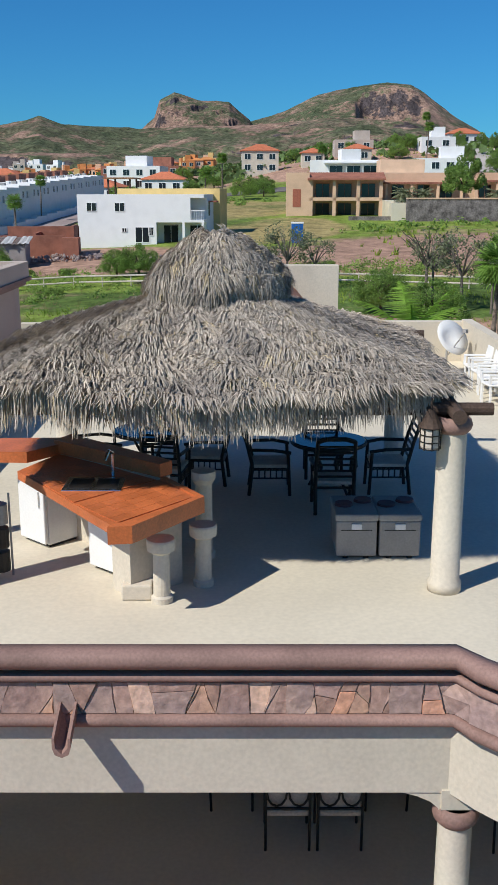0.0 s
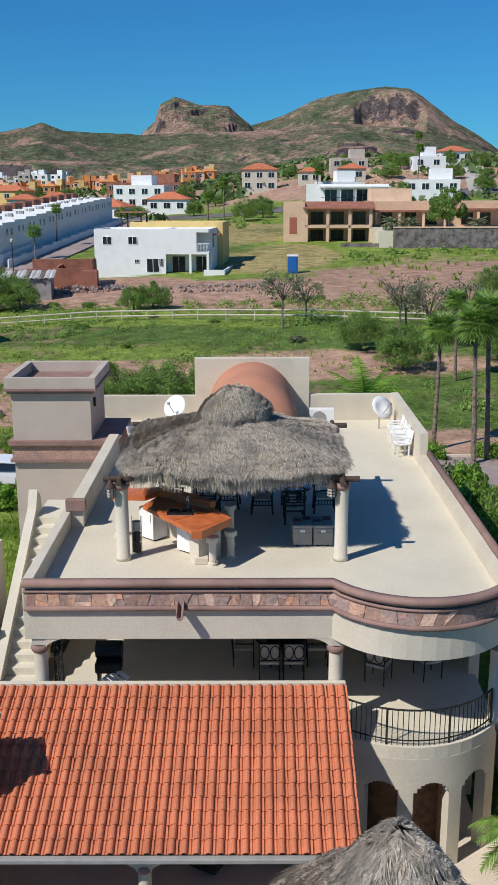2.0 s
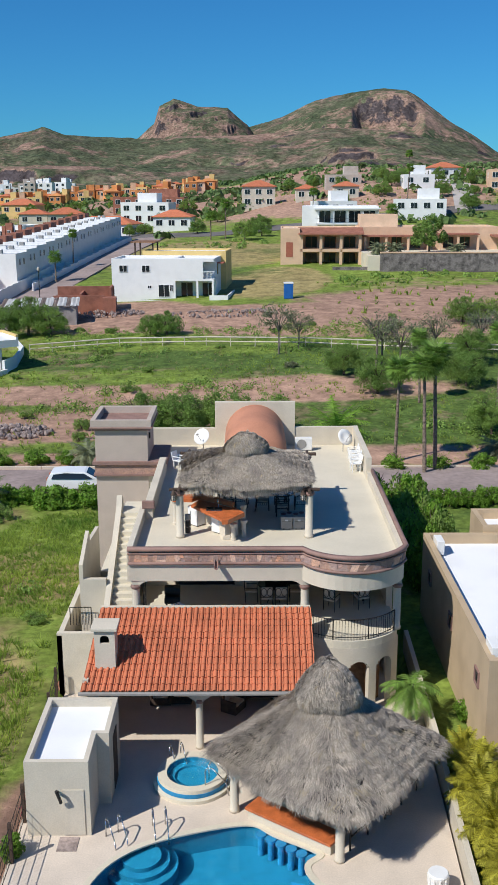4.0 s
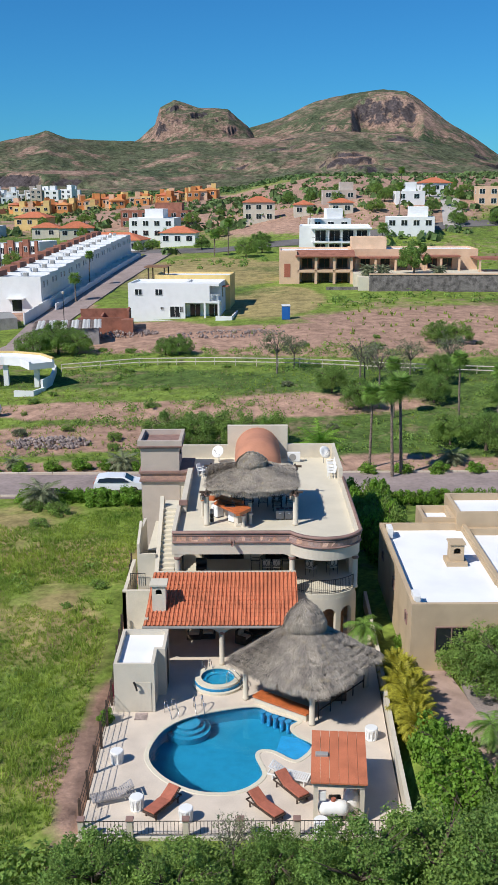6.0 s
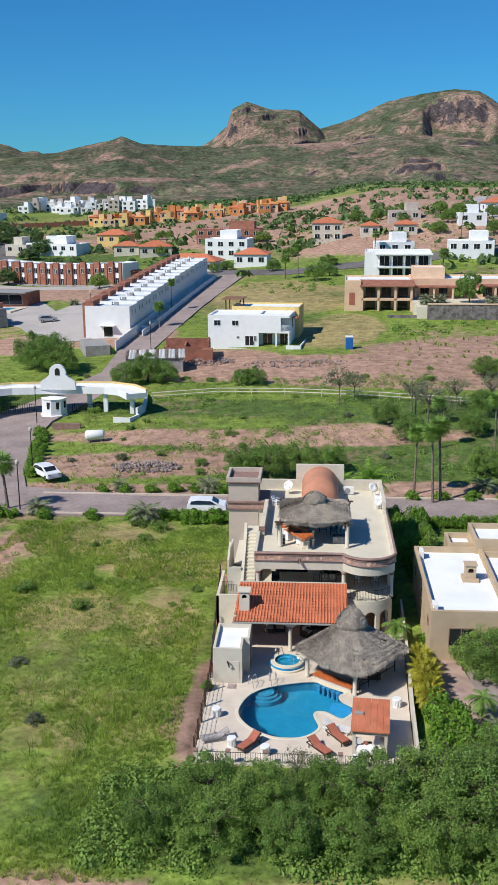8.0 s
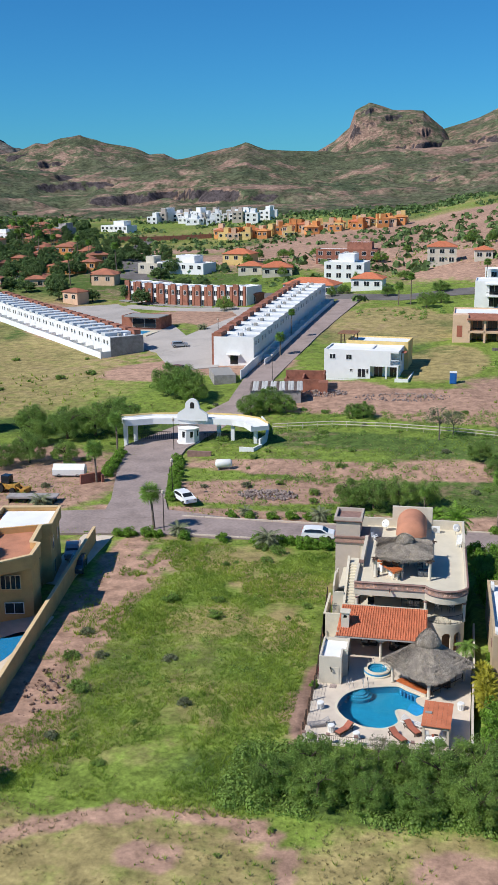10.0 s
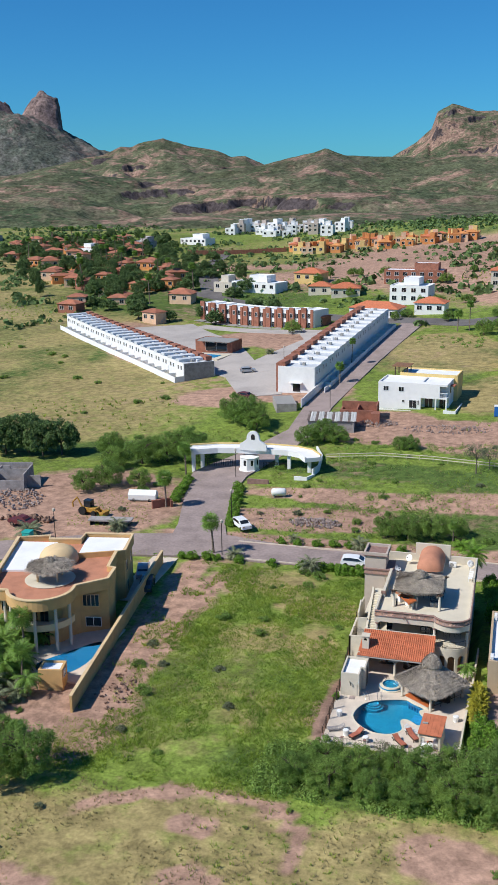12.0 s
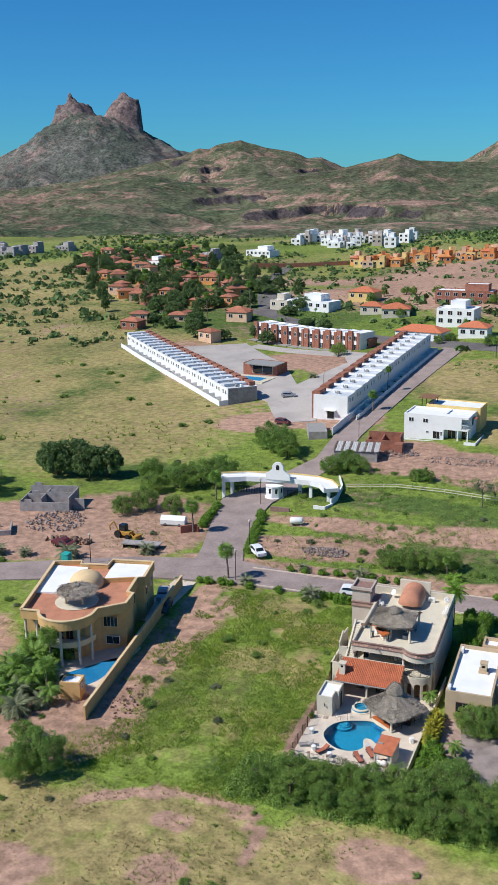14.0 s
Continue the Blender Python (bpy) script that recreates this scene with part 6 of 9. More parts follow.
# poolside porch set
def wicker_chair():
    c = thing("wicker_chair", "dark wicker armchair with pale cushions in the porch", "chair", group="wicker chairs")
    part("seat_box", boxm(-0.36, -0.34, 0.06, 0.36, 0.34, 0.36, 0.04), wood_dark, c)
    part("seat_cushion", boxm(-0.30, -0.32, 0.36, 0.30, 0.26, 0.46, 0.04), cloth, c)
    part("backrest", boxm(-0.36, 0.24, 0.34, 0.36, 0.36, 0.82, 0.04), wood_dark, c)
    part("back_cushion", boxm(-0.28, 0.14, 0.46, 0.28, 0.24, 0.80, 0.04), cloth, c)
    for x in (-0.40, 0.32):
        part("arm", boxm(x, -0.34, 0.06, x + 0.08, 0.34, 0.58, 0.03), wood_dark, c)
    return c


wc = wicker_chair()
wc.matrix_basis = pose(-3.7, 7.2, 0)
for x, y, a in ((-2.9, 7.3, 0), (-0.9, 6.6, 60), (1.0, 6.8, -60), (-0.2, 8.3, 0), (0.5, 8.3, 0)):
    copy_thing(wc, pose(x, y, 0, 0, 0, a))
pt = thing("porch_table", "low dark wooden table in the poolside porch", "table", (0.1, 7.2, 0))
part("tabletop", boxm(-0.7, -0.4, 0.42, 0.7, 0.4, 0.47, 0.01), wood_dark, pt)
for x in (-0.64, 0.58):
    for y in (-0.35, 0.29):
        part("leg", boxm(x, y, 0, x + 0.06, y + 0.06, 0.42), wood_dark, pt)

# ---- streets ----
def ribbon(name, label, pts, widths, m, lift=0.03, step=3.0):
    """A street laid on the ground along a plan line."""
    P = []
    for (a, wa), (b, wb) in zip(zip(pts, widths), zip(pts[1:], widths[1:])):
        n = max(1, int(math.hypot(b[0] - a[0], b[1] - a[1]) / step))
        P += [(a[0] + (b[0] - a[0]) * i / n, a[1] + (b[1] - a[1]) * i / n, wa + (wb - wa) * i / n) for i in range(n)]
    P.append((*pts[-1], widths[-1]))
    bm = bmesh.new()
    rows = []
    for i, (x, y, w) in enumerate(P):
        a, b = P[max(0, i - 1)], P[min(len(P) - 1, i + 1)]
        dx, dy = b[0] - a[0], b[1] - a[1]
        n = math.hypot(dx, dy)
        r = []
        for k in range(5):
            u = (k / 4 - 0.5) * w
            px_, py_ = x + dy / n * u, y - dx / n * u
            r.append(bm.verts.new((px_, py_, gz(px_, py_) + lift + 0.14)))
        rows.append(r)
    for a, b in zip(rows, rows[1:]):
        for k in range(4):
            bm.faces.new((a[k], a[k + 1], b[k + 1], b[k]))
    lo = bmesh.ops.extrude_face_region(bm, geom=bm.faces[:])
    for v in lo["geom"]:
        if isinstance(v, bmesh.types.BMVert):
            v.co.z -= 0.35
    return solo(name, bm, m, label, "road", kind="structure")


ribbon("road_front", "reddish-grey paved street running past the villa", [(120, 37), (30, 36.8), (0, 36.2), (-20, 36), (-34, 37.5), (-50, 34), (-70, 25), (-120, 8)], [6.4, 6.4, 6.4, 6.6, 9.5, 8.5, 7.5, 7], asphalt)
ribbon("road_gate", "paved street leading up to the entrance gate", [(-36, 38), (-38, 46), (-41.5, 60), (-43, 72), (-38, 84), (-33.5, 100), (-34, 118), (-30, 165), (-24, 222)], [9, 7.5, 8, 11, 8.5, 6.5, 6.5, 6.5, 7.5], asphalt, 0.05)
ribbon("road_estate", "pale concrete street inside the housing estate", [(-50, 128), (-58, 150), (-54, 172), (-50, 200), (-56, 214), (-100, 233)], [10, 15, 14, 10, 8, 6], grey_road, 0.02)
ribbon("road_estate_lane", "pale concrete lane between the terraced rows", [(-58, 150), (-80, 168), (-118, 206), (-126, 222)], [14, 10, 10, 12], grey_road, 0.035)
ribbon("road_estate_plaza", "pale concrete yard between the terraced rows", [(-64, 152), (-90, 192), (-114, 230)], [16, 30, 24], grey_road, -0.03)
ribbon("road_upper", "dark asphalt road crossing behind the housing estate", [(-130, 300), (-80, 262), (-40, 232), (-8, 218), (26, 226), (60, 240), (130, 250)], [6, 7, 9, 10, 8, 7, 7], black_road, 0.06)
ribbon("road_hill", "grey road climbing between the hillside houses", [(58, 238), (64, 275), (60, 330), (74, 400)], [6, 6, 6, 5], grey_road, 0.08)
ribbon("road_village", "grey lane beside the village trees", [(-112, 285), (-128, 330), (-150, 390), (-160, 470)], [8, 9, 8, 6], black_road, 0.06)
ribbon("driveway_neighbour", "pinkish gravel drive beside the neighbouring house", [(8.6, 3.2), (9.6, -4), (11, -12)], [2.2, 2.4, 2.6], mat("pink_gravel", (0.44, 0.31, 0.26), 0.95, 1.0, 0.15, 0.4), 0.0)
solo("neighbour_yard", boxm(10.2, -9.5, -0.2, 20, 2.4, 0.12), mat("grey_gravel_yard", (0.33, 0.27, 0.25), 0.95, 0.6, 0.16, 0.4, fine=9), "bare grey gravel yard of the neighbouring house", "yard", kind="structure")
kb = tagged(new("kerb_street"), "pale concrete kerb along the paved street", "kerb", kind="structure")
for x in range(-30, 40, 3):
    part("kerb_stone", boxm(x, 33.0, 0.0, x + 2.96, 33.15, 0.30, 0.01), deck_stone, kb)
    part("kerb_stone", boxm(x, 39.6, 0.0, x + 2.96, 39.75, 0.30, 0.01), deck_stone, kb)

# ---- buildings round about ----
def window_on(parent, face, blk, u, z, w, h, glass=None, trim=None, name="window"):
    """A framed window on one face of a block (x0, y0, x1, y1): f front, b back, l and r sides."""
    x0, y0, x1, y1 = blk[:4]
    g, t = glass or dark_glass, trim or white_paint
    bm, bf = bmesh.new(), bmesh.new()
    e = 0.06
    if face in "fb":
        y = y0 if face == "f" else y1
        s = -1 if face == "f" else 1
        a, b = sorted((y + s * 0.03, y - s * 0.05))
        box(bm, x0 + u, a, z, x0 + u + w, b, z + h)
        a, b = sorted((y + s * 0.07, y - s * 0.02))
        for q in ((x0 + u - e, z - e, x0 + u + w + e, z), (x0 + u - e, z + h, x0 + u + w + e, z + h + e), (x0 + u - e, z, x0 + u, z + h), (x0 + u + w, z, x0 + u + w + e, z + h), (x0 + u + w / 2 - 0.03, z, x0 + u + w / 2 + 0.03, z + h)):
            box(bf, q[0], a, q[1], q[2], b, q[3])
    else:
        x = x0 if face == "l" else x1
        s = -1 if face == "l" else 1
        a, b = sorted((x + s * 0.03, x - s * 0.05))
        box(bm, a, y0 + u, z, b, y0 + u + w, z + h)
        a, b = sorted((x + s * 0.07, x - s * 0.02))
        for q in ((y0 + u - e, z - e, y0 + u + w + e, z), (y0 + u - e, z + h, y0 + u + w + e, z + h + e), (y0 + u - e, z, y0 + u, z + h), (y0 + u + w, z, y0 + u + w + e, z + h)):
            box(bf, a, q[0], q[1], b, q[2], q[3])
    wn_ = part(name, bm, g, parent)
    part("frame", bf, t, wn_)
    return wn_


def block(parent, b, m, roof=None, par=0.4, name="wall", t=0.25):
    """A flat-roofed block with parapets: (x0, y0, x1, y1, z0, z1)."""
    x0, y0, x1, y1, z0, z1 = b
    bm = bmesh.new()
    ring_wall(bm, x0, y0, x1, y1, z0, z1, t)
    w_ = part(name, bm, m, parent)
    part("roof", boxm(x0 + t, y0 + t, z1 - par - 0.2, x1 - t, y1 - t, z1 - par), roof or roof_white, parent, "flat coated roof")
    return w_


def hip(parent, x0, y0, x1, y1, z, h, m=None, over=0.4, name="roof"):
    """A hipped tile roof."""
    bm = bmesh.new()
    x0, y0, x1, y1 = x0 - over, y0 - over, x1 + over, y1 + over
    r = min(x1 - x0, y1 - y0) / 2
    a = [bm.verts.new(v) for v in ((x0, y0, z), (x1, y0, z), (x1, y1, z), (x0, y1, z))]
    lo = [bm.verts.new((v.co.x, v.co.y, z - 0.15)) for v in a]
    if x1 - x0 > y1 - y0:
        b = [bm.verts.new((x0 + r, (y0 + y1) / 2, z + h)), bm.verts.new((x1 - r - 0.01, (y0 + y1) / 2, z + h))]
        bm.faces.new((a[0], a[1], b[1], b[0])); bm.faces.new((a[2], a[3], b[0], b[1])); bm.faces.new((a[1], a[2], b[1])); bm.faces.new((a[3], a[0], b[0]))
    else:
        b = [bm.verts.new(((x0 + x1) / 2, y0 + r, z + h)), bm.verts.new(((x0 + x1) / 2, y1 - r - 0.01, z + h))]
        bm.faces.new((a[1], a[2], b[1], b[0])); bm.faces.new((a[3], a[0], b[0], b[1])); bm.faces.new((a[0], a[1], b[0])); bm.faces.new((a[2], a[3], b[1]))
    for k in range(4):
        bm.faces.new((lo[k], lo[(k + 1) % 4], a[(k + 1) % 4], a[k]))
    bm.faces.new(lo[::-1])
    return part(name, bm, m or clay, parent, "red tiled roof")


# neighbouring house beside the pool
nb = thing("neighbour_house", "tan stucco house with white flat roofs", "house", (0, 0, 0))
NBM = [(7.75, 3.0, 13.2, 15.6, -0.2, 3.9), (12.9, 6.5, 22, 15.2, -0.2, 3.7), (12.6, 15.2, 22, 19.3, -0.2, 4.7), (10.5, 15.6, 12.6, 18.2, -0.2, 4.2)]
for b in NBM:
    block(nb, b, tan, par=0.45)
window_on(nb, "f", NBM[0], 1.3, 1.3, 1.6, 1.3, trim=brown_trim)
window_on(nb, "f", NBM[0], 4.0, 1.3, 1.2, 1.3, trim=brown_trim)
for y in (4.2, 8.8, 13.2):
    window_on(nb, "l", NBM[0], y - 3.0, 2.3, 0.5, 0.5, trim=brown_trim)
nch = thing("chimney", "tan chimney with an arched cap on the white roof", "chimney", (11.4, 9.8, 3.4))
bm = bmesh.new(); wall_x(bm, -0.4, 0.4, -0.4, -0.32, 0, 1.3, [(-0.2, 0.2, 0.75, 0.95, 0.15)]); box(bm, -0.4, 0.32, 0, 0.4, 0.4, 1.3); box(bm, -0.4, -0.32, 0, -0.32, 0.32, 1.3); box(bm, 0.32, -0.32, 0, 0.4, 0.32, 1.3); box(bm, -0.6, -0.6, 0, 0.6, 0.6, 0.3)
part("shaft", bm, tan, nch)
part("cap", boxm(-0.48, -0.48, 1.3, 0.48, 0.48, 1.4, 0.02), tan, nch)
for x, y in ((8.2, 14.2), (8.1, 3.9)):
    copy_thing(ac, pose(x, y, 3.45, 0, 0, 90))

# ochre villa across the empty lot
yv = thing("ochre_villa", "two-storey ochre villa with a bowed terrace", "house", (-36.6, 7.2, 0), 12)
outline = [(-14, -3.4), (-11.5, -3.6)] + arc(-7.6, -2.6, 4.0, 195, 345, 18) + [(-3.6, -2.0), (-0.2, 0.2), (0.0, 3.6), (-0.9, 4.0), (-0.9, 9.0), (0.1, 9.4), (0.1, 15.4), (-6.4, 15.6), (-6.6, 13.4), (-10.8, 13.4), (-11.0, 14.6), (-15.2, 13.8)]
low = [(-14, -1.6), (-11.2, -1.6), (-10.2, -3.0), (-8.8, -3.9), (-6.6, -3.9), (-5.2, -3.0), (-4.4, -1.4), (-3.6, -0.7), (-0.4, 0.6), (-0.2, 3.6), (-1.1, 4.2), (-1.1, 9.0), (-0.1, 9.6), (-0.1, 15.2), (-15, 13.6)]
bm = bmesh.new(); prism(bm, low, -0.2, 6.0)
part("wall", bm, ochre, yv)
bm = bmesh.new(); prism(bm, outline, 5.55, 6.1)
part("terrace_floor", bm, terracotta, yv, "terracotta terrace floor")
bm = bmesh.new(); sweep(bm, [(x, y, 0) for x, y in outline + outline[:1]], [(0.06, 5.45), (0.06, 6.75), (-0.22, 6.75), (-0.22, 5.45)])
part("parapet", bm, ochre, yv)
bm = bmesh.new(); sweep(bm, [(x, y, 0) for x, y in outline + outline[:1]], [(0.14, 6.75), (0.14, 6.88), (-0.28, 6.88), (-0.28, 6.75)])
part("coping", bm, ochre_pale, yv)
for q in ([(-5.9, 8.2), (-1.1, 9.2), (-0.2, 9.8), (-0.2, 15.1), (-6.1, 15.2)], [(-14.4, 3.5), (-11, 3.6), (-9.0, 8.5), (-9.6, 13.1), (-14.9, 13.4)]):
    bm = bmesh.new(); prism(bm, q, 6.1, 6.35)
    part("white_roof", bm, roof_white, yv, "white coated roof patch")
bm = bmesh.new(); sweep(bm, [(-9.0, 8.4, 0), (-6.2, 8.0, 0), (-1.2, 9.2, 0)], [(0.1, 6.0), (0.1, 6.8), (-0.15, 6.8), (-0.15, 6.0)])
part("inner_parapet", bm, ochre, yv)
bm = bmesh.new(); lathe(bm, [(2.5, 6.1), (2.5, 6.5), (2.35, 7.1), (1.9, 7.7), (1.2, 8.1), (0.1, 8.3)], (-8.0, 7.2, 0), 32)
part("dome", bm, ochre_pale, yv, "pale ochre dome", smooth=True)
bm = bmesh.new(); prism(bm, arc(-7.6, -2.2, 3.9, 190, 350, 20), 2.8, 3.05)
part("balcony", bm, floor_cream, yv)
bm = bmesh.new(); sweep(bm, [(x, y, 0) for x, y in arc(-7.6, -2.2, 3.9, 190, 350, 20)], [(0.05, 2.7), (0.05, 3.5), (-0.15, 3.5), (-0.15, 2.7)])
part("balcony_wall", bm, ochre_pale, yv)
for a in (200, 232, 270, 308, 340):
    x, y = -7.6 + 3.7 * math.cos(radians(a)), -2.4 + 3.7 * math.sin(radians(a))
    column(x, y, -0.2, 5.5, 0.2, yv, ochre_pale)
for x in (-13.6, -12.0):
    column(x, -3.0, -0.2, 5.5, 0.18, yv, ochre_pale)
for x, z, w, h in ((-3.2, 3.6, 0.9, 1.4), (-2.2, 3.6, 0.9, 1.4), (-12.8, 3.3, 1.4, 1.6)):
    window_on(yv, "f", (x, -0.65 if x > -5 else -1.65, x + w, 1), 0, z, w, h, trim=ochre_pale)
for x, w in ((-9.2, 0.9), (-7.9, 0.9)):
    window_on(yv, "f", (x + 0.4, -3.95, x + w, 1), 0, 3.05, w, 2.0, trim=wood_mid)
    window_on(yv, "f", (x + 0.4, -3.95, x + w, 1), 0, 0.1, w, 2.0, trim=wood_mid)
window_on(yv, "f", (-3.0, -0.45, -1.0, 1), 0, 0.9, 1.8, 1.1, trim=white_paint)
for y, z in ((5.0, 3.4), (7.2, 3.4), (10.6, 3.4), (13.4, 3.6), (5.4, 0.6), (10.8, 0.6)):
    window_on(yv, "r", (-3, y, -1.1 if y < 9 else -0.1, y + 1), 0, z, 0.8, 1.4, trim=ochre_pale)
yp = thing("roof_palapa", "grey thatched round shelter on the ochre villa's terrace", "palapa", (-36.6, 7.2, 0), 12)
for a in range(0, 360, 90):
    bm = bmesh.new(); cyl(bm, (-7.6 + 1.7 * math.cos(radians(a + 45)), 1.4 + 1.7 * math.sin(radians(a + 45)), 6.1), 0.14, 1.9)
    part("column", bm, ochre_pale, yp)
thatch_roof(yp, -7.6, 1.4, 2.7, 2.7, 0, 7.9, 8.5, 0.5, 8.95, 8.45, 16000, 9, round_p=2.0, fringe=0.3, pale=0.01, length=0.8)
bm = bmesh.new(); lathe(bm, [(3.0, 6.1), (3.05, 6.2), (2.9, 6.22), (0.1, 6.22)], (-7.6, 1.4, 0), 32)
part("platform", bm, floor_cream, yp)
yw = thing("lot_wall", "long ochre garden wall along the empty lot", "wall")
bm = bmesh.new(); strip_wall(bm, [(-33.0, -11.3), (-35.6, 9), (-38.2, 29.2)], -0.3, 1.9, 0.25)
part("panel", bm, ochre, yw)
bm = bmesh.new(); sweep(bm, [(-33.0, -11.3, 0), (-35.6, 9, 0), (-38.2, 29.2, 0)], [(0.06, 1.9), (0.06, 2.0), (-0.3, 2.0), (-0.3, 1.9)])
part("coping", bm, ochre_pale, yw)
ypool = thing("neighbour_pool", "blue swimming pool behind the ochre villa", "pool")
bm = bmesh.new(); prism(bm, smooth_loop([(-41.5, -2.6), (-39.5, 0.6), (-37.0, 4.0), (-36.0, 2.6), (-36.2, -1.5), (-37.5, -4.0), (-40.2, -4.4)], 5), -0.1, 0.06)
part("basin", bm, blue_tile2, ypool)
bm = bmesh.new(); prism(bm, smooth_loop([(-41.5, -2.6), (-39.5, 0.6), (-37.0, 4.0), (-36.0, 2.6), (-36.2, -1.5), (-37.5, -4.0), (-40.2, -4.4)], 5), 0.06, 0.075)
w = part("water", bm, water, ypool); w.visible_shadow = False
solo("neighbour_patio", boxm(-44, -5.6, -0.3, -35.2, 8, 0.05), deck_stone, "pale paved patio round the neighbouring pool", "patio", kind="structure")
cab = thing("pool_cabin", "small ochre pool cabin with a white roof", "cabin", (-37.6, -6.4, 0), 12)
block(cab, (-1.3, -1.1, 1.3, 1.1, -0.2, 2.3), ochre, par=0.15)
window_on(cab, "r", (-1.3, -1.1, 1.3, 1.1), 0.6, 1.2, 0.7, 0.7)

# entrance gate of the estate
eg = thing("entrance_gate", "white arched estate entrance with a bell gable", "gate")
ROOFP = [(-49.0, 73.5), (-44.5, 75.8), (-40, 76.6), (-35.0, 77.2), (-30.5, 77.0), (-27.5, 75.6), (-25.5, 72.5)]
bm = bmesh.new(); sweep(bm, [(x, y, 0) for x, y in ROOFP], [(1.6, 3.7), (1.6, 4.7), (1.35, 4.7), (1.35, 4.45), (-1.35, 4.45), (-1.35, 4.7), (-1.6, 4.7), (-1.6, 3.7)])
part("canopy", bm, white_paint, eg)
bm = bmesh.new(); sweep(bm, [(x, y, 0) for x, y in ROOFP], [(-1.36, 4.71), (-1.36, 4.95), (-1.62, 4.95), (-1.62, 4.71)])
part("coping", bm, yellow, eg, "yellow painted coping")
bm = bmesh.new()
gab = [(-2.6, 4.4), (2.6, 4.4), (2.5, 5.6), (1.6, 6.2), (1.2, 6.6)] + [(1.2 * math.cos(radians(a)), 6.9 + 1.2 * math.sin(radians(a))) for a in range(0, 181, 20)] + [(-1.2, 6.6), (-1.6, 6.2), (-2.5, 5.6)]
for y0, y1 in ((74.9, 75.4),):
    va = [bm.verts.new((-37.4 + x, y0, z)) for x, z in gab]
    vb = [bm.verts.new((-37.4 + x, y1, z)) for x, z in gab]
    bm.faces.new(va); bm.faces.new(vb[::-1])
    for k in range(len(gab)):
        bm.faces.new((va[k], va[(k + 1) % len(gab)], vb[(k + 1) % len(gab)], vb[k]))
part("bell_gable", bm, white_paint, eg)
bm = bmesh.new(); box(bm, -37.75, 74.86, 6.5, -37.05, 74.9, 7.2); cyl(bm, (0, 0, 0), 0.35, 0.04, 0.35, 20, m=pose(-37.4, 74.88, 7.2, 90, 0, 0))
part("bell_opening", bm, dark_glass, eg)
bm = bmesh.new(); lathe(bm, [(2.1, 0), (2.1, 0.3), (1.85, 0.5), (1.8, 2.6), (1.9, 2.8), (0.1, 3.0)], (-38.2, 75.2, 0.4), 8)
kiosk = part("kiosk", bm, white_paint, eg, "white eight-sided guard kiosk")
for a in (-100, -55, -10):
    bm = bmesh.new(); box(bm, -0.35, -0.03, 1.4, 0.35, 0.03, 2.4, m=pose(-38.2 + 1.72 * math.cos(radians(a)), 75.2 + 1.72 * math.sin(radians(a)), 0.4, 0, 0, a + 90))
    part("window", bm, dark_glass, kiosk)
for x, y in ((-48.5, 73.2), (-47.5, 75.5), (-30.8, 76.2), (-26.6, 74.4), (-33.5, 77.6)):
    part("pier", boxm(x - 0.3, y - 0.3, -0.3, x + 0.3, y + 0.3, 3.8), white_paint, eg)
bm = bmesh.new(); sweep(bm, [(-25.6, 72.3, 0), (-25.0, 75, 0), (-25.8, 82, 0), (-28.0, 88, 0)], [(0.15, -0.3), (0.15, 2.4), (-0.15, 2.4), (-0.15, -0.3)])
part("wing_wall", bm, white_paint, eg)
bm = bmesh.new(); sweep(bm, [(-28.5, 70.2, 0), (-26.2, 70.0, 0), (-25.3, 72.4, 0)], [(0.15, -0.3), (0.15, 1.5), (-0.15, 1.5), (-0.15, -0.3)])
part("curved_wall", bm, white_paint, eg)
for x0, x1 in ((-35.8, -31.2), (-46.8, -41.5)):
    g_ = part("barred_gate", boxm(x0, 76.3, 1.9, x1, 76.36, 1.98), iron, eg, "black barred gate")
    for k in range(16):
        bm = bmesh.new(); box(bm, x0 + (x1 - x0) * k / 15 - 0.03, 76.28, 0.3, x0 + (x1 - x0) * k / 15 + 0.03, 76.34, 1.95)
        part("bar", bm, iron, g_)
solo("planter_wall", boxm(-36.5, 67.6, -0.3, -32.6, 68.0, 1.2), brown_trim, "low brown wall with planting at the gate", "wall")
gd = thing("guard_shelter", "small dark brick sign wall at the junction", "wall", (-47.2, 52.3, 0), 40)
part("panel", boxm(-1.6, -0.2, -0.2, 1.6, 0.2, 1.5), brick_red, gd)
part("end_pier", boxm(1.4, -0.8, -0.2, 1.8, 0.8, 1.2), brick_red, gd)
hf = thing("hillside_fence", "long white pipe fence along the bank", "fence")
FP = [(-25, 82), (-15, 83.5), (-5, 82), (6, 79), (20, 75.5), (40, 72)]
for a, b in zip(FP, FP[1:]):
    n = max(2, int(math.hypot(b[0] - a[0], b[1] - a[1]) / 2.5))
    za, zb = gz(*a), gz(*b)
    for z in (0.5, 1.0):
        bm = bmesh.new(); rod(bm, (*a, za + z), (*b, zb + z), 0.07, seg=6)
        part("rail", bm, cloth, hf)
    for k in range(n):
        x, y = a[0] + (b[0] - a[0]) * k / n, a[1] + (b[1] - a[1]) * k / n
        bm = bmesh.new(); rod(bm, (x, y, gz(x, y) - 0.2), (x, y, gz(x, y) + 1.05), 0.05, seg=6)
        part("post", bm, cloth, hf)

